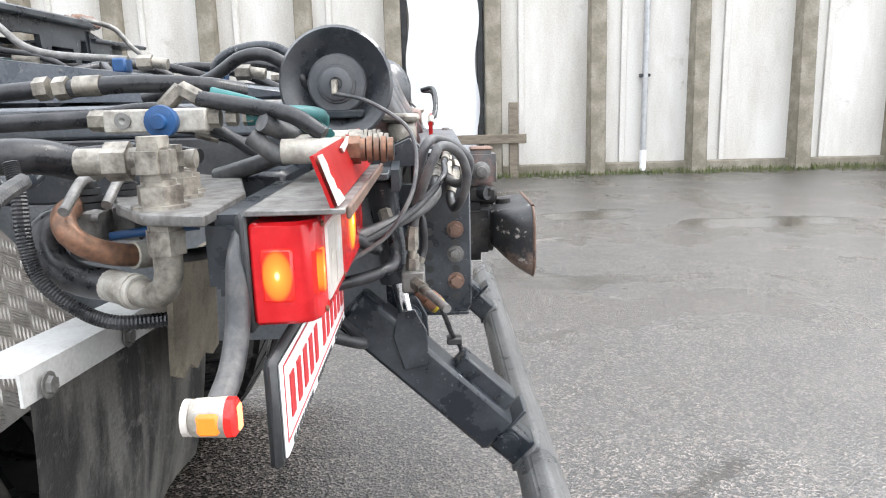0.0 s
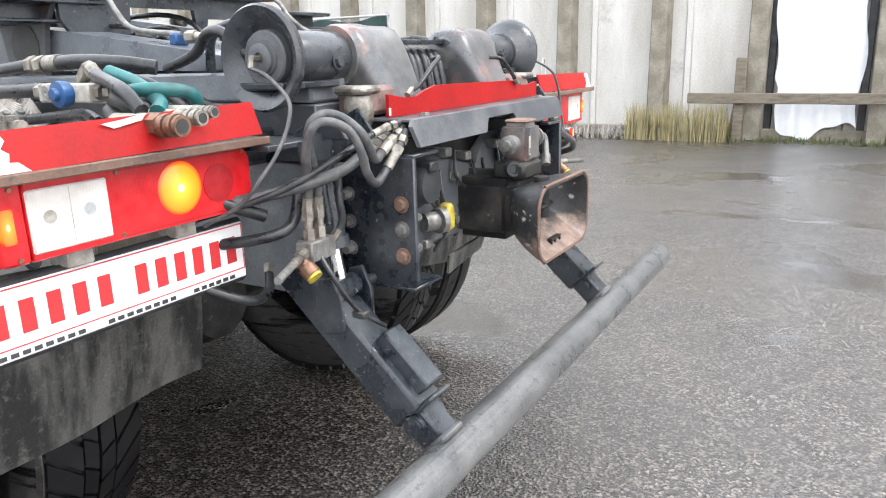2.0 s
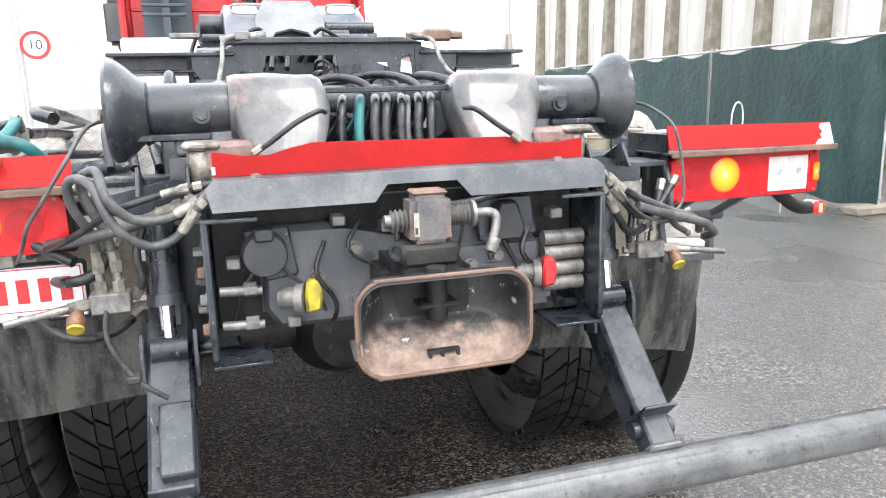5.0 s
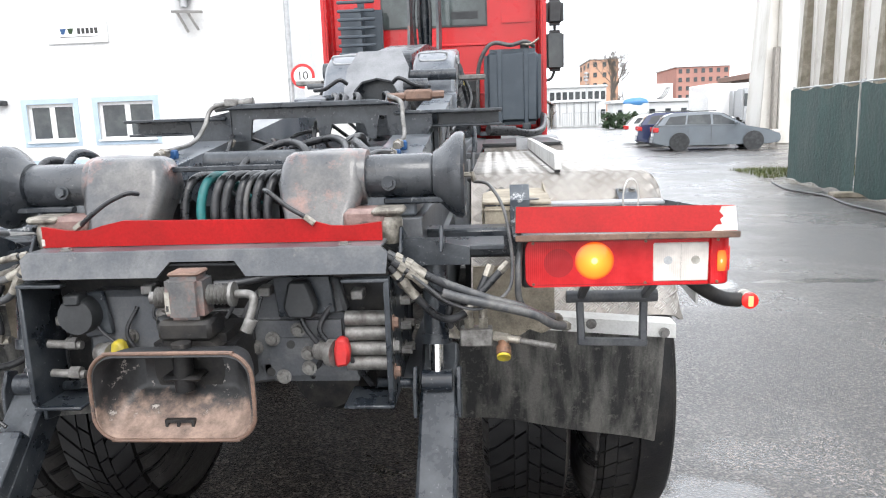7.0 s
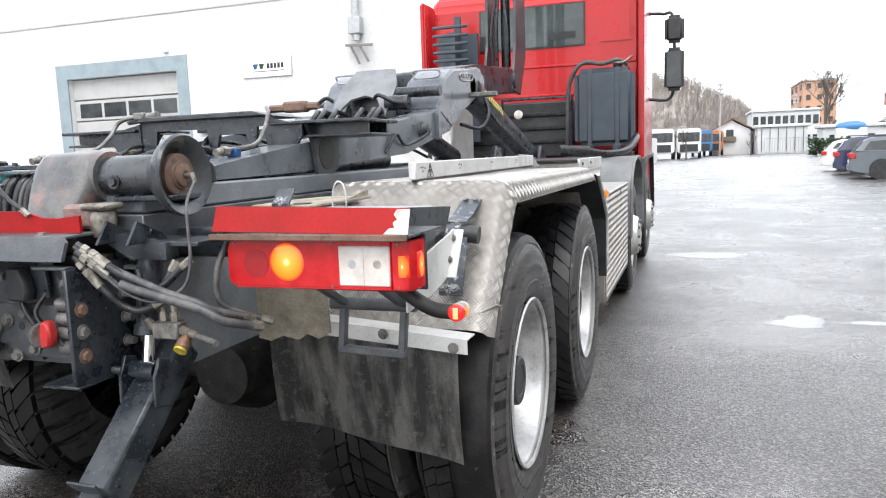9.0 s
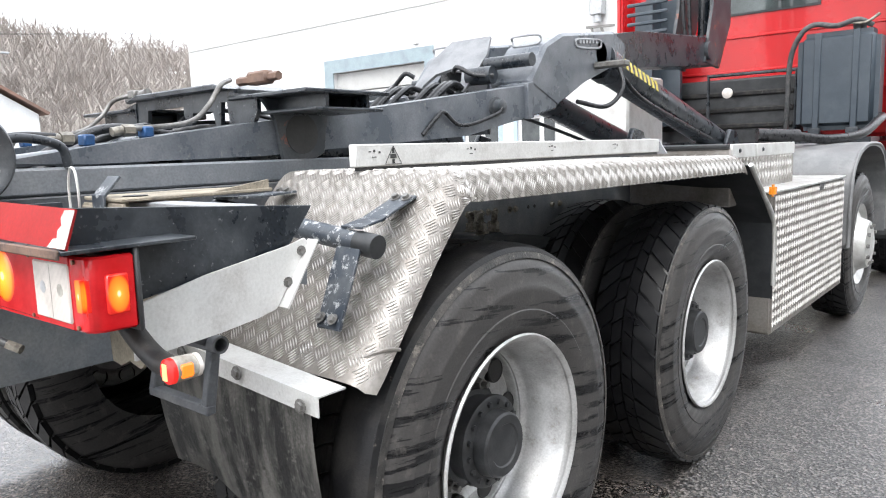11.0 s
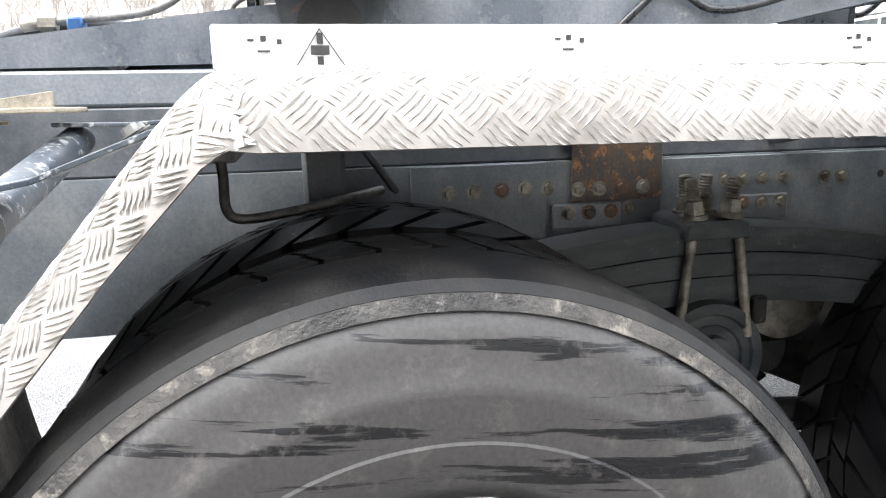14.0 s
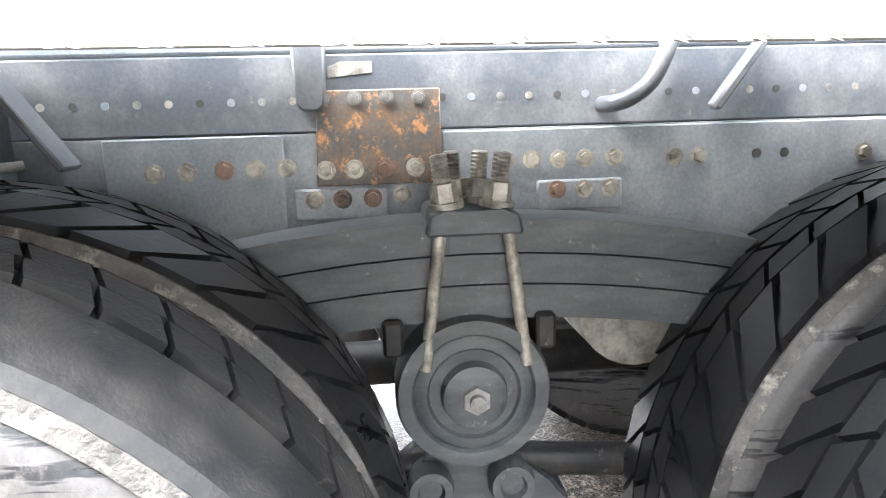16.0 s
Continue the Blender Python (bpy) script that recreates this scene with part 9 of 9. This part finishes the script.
rod(q, (-1.056, 0.319, 1.27), (-1.056, 0.319, 1.283), 0.018, seg=20)
rod(q, (-1.058, 0.335, 1.255), (-1.06, 0.405, 1.255), 0.016, seg=16)
rod(q, (-1.058, 0.345, 1.255), (-1.059, 0.372, 1.255), 0.023, seg=6)
part("elbow_fitting", q, WEATHERED, mp, "off-white elbow fitting")
q = BM()
box(q, -0.99, -0.955, 0.31, 0.345, 1.233, 1.268, 0.008, 2)
rod(q, (-0.972, 0.31, 1.25), (-0.972, 0.298, 1.25), 0.012, seg=14)
part("elbow_fitting", q, WEATHERED, mp)
q = BM()
rod(q, (-1.083, 0.305, 1.186), (-1.083, 0.305, 1.178), 0.020, seg=6)
rod(q, (-1.083, 0.305, 1.178), (-1.083, 0.305, 1.150), 0.0225, seg=6)
tube(q, [(-1.083, 0.305, 1.155), (-1.083, 0.306, 1.125), (-1.078, 0.315, 1.106), (-1.066, 0.335, 1.096), (-1.048, 0.36, 1.096)], 0.0165, 16)
part("elbow_fitting", q, WEATHERED, mp)
q = BM()
rod(q, (-1.05, 0.356, 1.096), (-1.012, 0.412, 1.098), 0.0205, seg=24)
rod(q, (-1.046, 0.362, 1.096), (-1.041, 0.369, 1.096), 0.0225, seg=24)
part("hose_ferrule", q, CREAM, mp)
part("suction_hose", tube(BM(), [(-1.016, 0.405, 1.098), (-1.007, 0.445, 1.103), (-1.0, 0.475, 1.118), (-0.995, 0.492, 1.145), (-0.985, 0.49, 1.168), (-0.955, 0.465, 1.174), (-0.9, 0.44, 1.17)], 0.0205, 16), HOSE, truck, "thick black suction hose")
part("suction_hose", tube(BM(), [(-0.985, 0.36, 1.130), (-1.02, 0.385, 1.137), (-1.045, 0.412, 1.152), (-1.055, 0.43, 1.172), (-1.03, 0.445, 1.19), (-0.97, 0.45, 1.20)], 0.0145, 14), BRASS, truck, "rust-brown hose")
part("hose_ferrule", rod(BM(), (-0.965, 0.345, 1.128), (-1.01, 0.376, 1.134), 0.0175, seg=20), CREAM, mp)
part("suction_hose", tube(BM(), [(-0.93, 0.475, 1.245), (-0.97, 0.50, 1.257), (-1.0, 0.55, 1.26), (-1.0, 0.68, 1.262), (-0.93, 0.9, 1.25)], 0.023, 16), HOSE, truck)
part("hose_ferrule", rod(BM(), (-0.90, 0.455, 1.235), (-0.945, 0.485, 1.25), 0.02, seg=6), ZINC, mp)
part("conduit", tube(BM(), [(-1.04, 0.33, 1.058), (-1.06, 0.385, 1.062), (-1.055, 0.43, 1.078), (-1.055, 0.47, 1.115), (-1.05, 0.485, 1.16), (-1.04, 0.49, 1.22), (-1.03, 0.50, 1.255)], 0.0085, 8, 26, ribs=0.16), HOSE, truck, "corrugated black conduit")
part("conduit", tube(BM(), [(-1.05, 0.475, 1.235), (-1.10, 0.48, 1.22), (-1.14, 0.50, 1.19), (-1.16, 0.55, 1.15)], 0.009, 8, 26, ribs=0.15), HOSE_GREY, truck)
part("control_pipe", tube(BM(), [(-0.98, 0.30, 1.165), (-0.99, 0.35, 1.162), (-0.99, 0.41, 1.155)], 0.006), BLUE_CAP, truck, "thin blue air line")
# spool valves with rubber boots and levers
for k, (x, y) in enumerate(((-0.985, 0.432), (-0.935, 0.405), (-0.885, 0.378))):
    q = BM()
    box(q, x - 0.022, x + 0.022, y - 0.018, y + 0.018, 1.142, 1.192, 0.005)
    rod(q, (x - 0.024, y - 0.012, 1.182), (x - 0.026, y - 0.022, 1.182), 0.006, seg=12)
    rod(q, (x - 0.024, y - 0.012, 1.150), (x - 0.026, y - 0.022, 1.150), 0.006, seg=12)
    vbn = part("spool_valve", q, BARE, truck, "small spool valve with a rubber boot")
    q = BM()
    for j in range(4):
        rod(q, (x, y, 1.192 + j * 0.009), (x, y, 1.199 + j * 0.009), 0.019 - j * 0.003, seg=16)
    part("boot", q, BLACK_PLASTIC, vbn)
    if k < 2:
        part("lever", tube(BM(), [(x, y, 1.225), (x - 0.03, y - 0.005, 1.228), (x - 0.09, y - 0.01, 1.200)], 0.0065, 10, 4), BARE, vbn)
# beige flow block with blue knob
q = BM()
box(q, -0.83, -0.79, 0.325, 0.475, 1.278, 1.312, 0.003)
fb = part("flow_block", q, CREAM, truck, "off-white flow valve block with a blue knob")
part("blue_knob", lathe(BM(), (-0.83, 0.385, 1.294), (-1, 0, 0), [(0, 0.022), (0.012, 0.024), (0.02, 0.023), (0.022, 0.012), (0.03, 0.01), (0.03, 0)], 20), BLUE_CAP, fb)
part("plug", lathe(BM(), (-0.83, 0.445, 1.296), (-1, 0, 0), [(0, 0.012), (0.004, 0.012), (0.004, 0.005), (0.0, 0.0)], 14), BARE, fb)
q = BM()
for y in (0.325, 0.30, 0.275):
    rod(q, (-0.81, y, 1.296), (-0.81, y - 0.016, 1.296), 0.014 - 0.002 * (y < 0.31), seg=6)
part("fitting", q, ZINC, fb)
q = BM()
rod(q, (-0.81, 0.475, 1.296), (-0.81, 0.50, 1.296), 0.016, seg=6)
part("fitting", q, ZINC, fb)
q = BM()
rod(q, (-0.79, 0.40, 1.312), (-0.79, 0.37, 1.34), 0.013, seg=6)
rod(q, (-0.79, 0.37, 1.34), (-0.80, 0.34, 1.325), 0.013, seg=6)
part("fitting", q, ZINC, fb)
LEFT = [([(-0.80, 0.34, 1.325), (-0.82, 0.28, 1.315), (-0.85, 0.20, 1.30), (-0.86, 0.15, 1.27)], 0.012, HOSE),
        ([(-0.78, 0.33, 1.33), (-0.78, 0.26, 1.31), (-0.80, 0.18, 1.28), (-0.83, 0.15, 1.265)], 0.013, HOSE_TEAL),
        ([(-0.81, 0.27, 1.295), (-0.80, 0.20, 1.30), (-0.74, 0.17, 1.29), (-0.70, 0.2, 1.25)], 0.012, HOSE_TEAL),
        ([(-0.84, 0.26, 1.27), (-0.84, 0.22, 1.24), (-0.85, 0.19, 1.25), (-0.86, 0.15, 1.255)], 0.014, HOSE_GREY),
        ([(-0.85, 0.24, 1.29), (-0.80, 0.20, 1.26), (-0.75, 0.25, 1.23), (-0.72, 0.35, 1.2)], 0.014, HOSE_GREY),
        ([(-0.78, 1.2, 1.30), (-0.76, 0.8, 1.33), (-0.76, 0.6, 1.345)], 0.014, HOSE),
        ([(-0.76, 0.55, 1.345), (-0.76, 0.45, 1.35), (-0.74, 0.35, 1.345), (-0.70, 0.30, 1.335)], 0.014, HOSE),
        ([(-0.80, 1.2, 1.26), (-0.80, 0.8, 1.29), (-0.80, 0.5, 1.30)], 0.014, HOSE),
        ([(-0.47, 0.55, 1.33), (-0.50, 0.42, 1.36), (-0.53, 0.34, 1.40), (-0.54, 0.28, 1.395), (-0.53, 0.22, 1.34), (-0.5, 0.2, 1.28)], 0.012, HOSE),
        ([(-0.70, 0.9, 1.22), (-0.72, 0.6, 1.24), (-0.76, 0.45, 1.25), (-0.8, 0.35, 1.24)], 0.012, HOSE),
        ([(-0.70, 0.30, 1.16), (-0.76, 0.22, 1.13), (-0.74, 0.14, 1.10), (-0.66, 0.1, 1.06)], 0.012, HOSE),
        ([(-0.92, 0.5, 1.12), (-0.86, 0.36, 1.10), (-0.8, 0.26, 1.12), (-0.7, 0.2, 1.15)], 0.010, HOSE)]
for pts, r, m in LEFT:
    part("hydraulic_hose", tube(BM(), pts, r, 10), m, truck)
q = BM()
for y in (0.60, 0.57):
    rod(q, (-0.76, y, 1.345), (-0.76, y - 0.02, 1.347), 0.018, seg=6)
rod(q, (-0.76, 0.54, 1.348), (-0.76, 0.50, 1.349), 0.016, seg=14)
part("hose_fitting", q, ZINC, truck)
b = BM()
tube(b, [(-0.46, 0.42, 1.32), (-0.46, 0.40, 1.40), (-0.46, 0.30, 1.42), (-0.46, 0.22, 1.36), (-0.46, 0.20, 1.32)], 0.011)
part("lashing_loop", b, PAINT, truck)
b = BM()
tube(b, [(0.46, 0.42, 1.32), (0.46, 0.40, 1.37), (0.46, 0.30, 1.385), (0.46, 0.24, 1.34), (0.46, 0.23, 1.32)], 0.011)
part("lashing_loop", b, PAINT, truck)
# quick couplings through the left strip
for x, y, z, r, L, m in ((-0.865, 0.125, 1.248, 0.019, 0.075, BRASS), (-0.815, 0.12, 1.256, 0.014, 0.06, ZINC), (-0.775, 0.125, 1.262, 0.011, 0.05, ZINC)):
    q = BM()
    rod(q, (x, y, z), (x, y - L * 0.35, z), r * 1.05, seg=6)
    for k in range(5):
        rod(q, (x, y - L * (0.35 + k * 0.13), z), (x, y - L * (0.45 + k * 0.13), z), r * (1.0 if k % 2 else 0.88), seg=20)
    qc = part("quick_coupling", q, m, truck, "corroded screw coupling" if m is BRASS else "steel quick coupling")
    part("bore", rod(BM(), (x, y - L * 0.97, z), (x, y - L * 0.975 - 0.0005, z), r * 0.6, seg=18), INK, qc)
    q = BM()
    rod(q, (x, 0.125, z), (x, 0.21, z), r * 0.95, seg=16)
    part("ferrule", q, CREAM, qc)
part("strip_patch", prism(BM(), [(-0.96, 1.258), (-0.92, 1.262), (-0.88, 1.268), (-0.89, 1.258), (-0.94, 1.25)], "y", 0.1135, 0.1165), CHIP, truck, "bare white patch in the film")
# fittings on the lift beam
for s, y in ((-1, 0.62), (-1, 0.42), (1, 0.50), (1, 0.66)):
    zt = beam_at(y)[0]
    q = BM()
    box(q, s * 0.335, s * 0.375, y, y + 0.028, zt, zt + 0.030, 0.004)
    pc = part("pipe_clamp", q, BLUE_CAP, truck, "blue plastic pipe clamp")
    q = BM()
    rod(q, (s * 0.355, y - 0.02, zt + 0.02), (s * 0.355, y - 0.05, zt + 0.02), 0.016, seg=6)
    rod(q, (s * 0.355, y - 0.05, zt + 0.02), (s * 0.355, y - 0.08, zt + 0.015), 0.012, seg=12)
    part("fitting", q, ZINC, pc)
for s in (-1, 1):
    part("feed_pipe", tube(BM(), [(s * 0.355, 0.62, 1.41), (s * 0.352, 0.8, 1.43), (s * 0.34, 0.88, 1.48), (s * 0.33, 0.93, 1.54), (s * 0.28, 1.0, 1.565)], 0.0075), BARE, truck)
    part("feed_pipe", tube(BM(), [(s * 0.30, 0.28, 1.375), (s * 0.33, 0.36, 1.395), (s * 0.355, 0.44, 1.392)], 0.010), HOSE, truck)
    part("inner_cylinder", rod(BM(), (s * 0.2, 0.5, 1.30), (s * 0.2, 2.2, 1.36), 0.05, seg=20), PAINT, truck)
part("cross_tube", rod(BM(), (-0.42, 0.75, 1.36), (0.42, 0.75, 1.36), 0.04, seg=20), PAINT, truck)
for pts, r in (([(-0.1, 0.5, 1.25), (-0.15, 0.7, 1.36), (-0.05, 0.8, 1.42), (0.05, 0.7, 1.4), (0.1, 0.6, 1.3)], 0.012), ([(0.15, 0.4, 1.27), (0.2, 0.6, 1.38), (0.12, 0.8, 1.43), (-0.05, 0.9, 1.4)], 0.012), ([(0.25, 0.35, 1.30), (0.28, 0.5, 1.38), (0.22, 0.65, 1.42), (0.2, 0.85, 1.40)], 0.013)):
    part("hydraulic_hose", tube(BM(), pts, r, 10), HOSE, truck)
# small things on the right deck
q = BM()
tube(q, [(0.955, 0.21, 1.20), (0.948, 0.21, 1.275), (0.956, 0.21, 1.312), (0.968, 0.21, 1.320), (0.980, 0.21, 1.308), (0.984, 0.21, 1.27), (0.978, 0.21, 1.20)], 0.0022, 8)
part("wire_loop", q, ALU, truck)
q = prism(BM(), [(0.78, 1.285), (0.9, 1.285), (0.86, 1.35), (0.78, 1.36)], "y", 2.86, 2.872)
part("rail_stop", q, GREY_PLATE, truck)
# brake pipe under the right mudguard
part("brake_pipe", tube(BM(), [(0.78, 0.945, 1.19), (0.76, 0.947, 1.15), (0.75, 0.947, 1.10), (0.75, 0.968, 1.083), (0.73, 1.03, 1.086), (0.68, 1.10, 1.092), (0.60, 1.2, 1.10)], 0.008), BARE, truck)
q = BM()
box(q, 0.77, 1.0, 0.945, 0.985, 1.185, 1.2, 0.003)
part("pipe_bracket", q, BARE, truck)

# hoses over the lift frame
rnd = random.Random(31)
for k in range(6):
    x0 = -0.24 + 0.09 * k + rnd.uniform(-0.01, 0.01)
    sag, top = rnd.uniform(0.25, 0.5), rnd.uniform(1.38, 1.47)
    pts = [(x0, 0.45 + sag, 1.28), (x0 + rnd.uniform(-0.03, 0.03), 0.55 + sag, top), (x0 + rnd.uniform(-0.06, 0.06), 0.8 + sag, top + 0.03), (x0 * 0.8, 1.1 + sag, top - 0.04), (x0 * 0.7, 1.5 + sag, 1.36)]
    part("hydraulic_hose", tube(BM(), pts, rnd.choice((0.007, 0.008, 0.009)), 10), HOSE_GREY if k % 4 == 1 else HOSE, truck)
    a, c = Vector(pts[1]), Vector(pts[2])
    d = (c - a).normalized()
    if k % 3 != 2:
        q = BM()
        rod(q, a + d * 0.03, a + d * 0.055, 0.012, seg=6)
        rod(q, a + d * 0.05, a + d * 0.085, 0.0105, seg=14)
        part("hose_fitting", q, WEATHERED, truck)
for s in (-1,):
    for k in range(3):
        x = s * (0.50 + 0.05 * k)
        part("hydraulic_hose", tube(BM(), [(x, 0.30, 1.22), (x + s * 0.02, 0.45, 1.27 + 0.02 * k), (x, 0.7, 1.29), (x - s * 0.02, 1.1, 1.28)], 0.010, 10), HOSE, truck)
        q = BM()
        rod(q, (x + s * 0.012, 0.40, 1.256 + 0.012 * k), (x + s * 0.018, 0.44, 1.268 + 0.018 * k), 0.0145, seg=6)
        part("hose_fitting", q, WEATHERED, truck)

# cables across the rear member
rnd = random.Random(77)
for k in range(9):
    x = -0.33 + 0.075 * k
    z = 1.12 - 0.02 * (k % 3)
    pts = [(x, 0.0, z), (x + rnd.uniform(-0.03, 0.03), -0.02, z - 0.06), (x + rnd.uniform(-0.06, 0.06), -0.012, z - 0.13), (x + rnd.uniform(-0.08, 0.08), 0.02, z - 0.2)]
    part("cable", tube(BM(), pts, rnd.choice((0.004, 0.005, 0.0065)), 8), HOSE, truck)
for x, z in ((-0.36, 1.05), (-0.15, 1.12), (-0.05, 1.10), (0.12, 1.11), (0.33, 1.10), (0.06, 0.93), (-0.25, 0.92)):
    q = BM()
    box(q, x - 0.014, x + 0.014, -0.012, 0.03, z - 0.011, z + 0.011, 0.003)
    part("cable_bracket", q, BARE, truck)
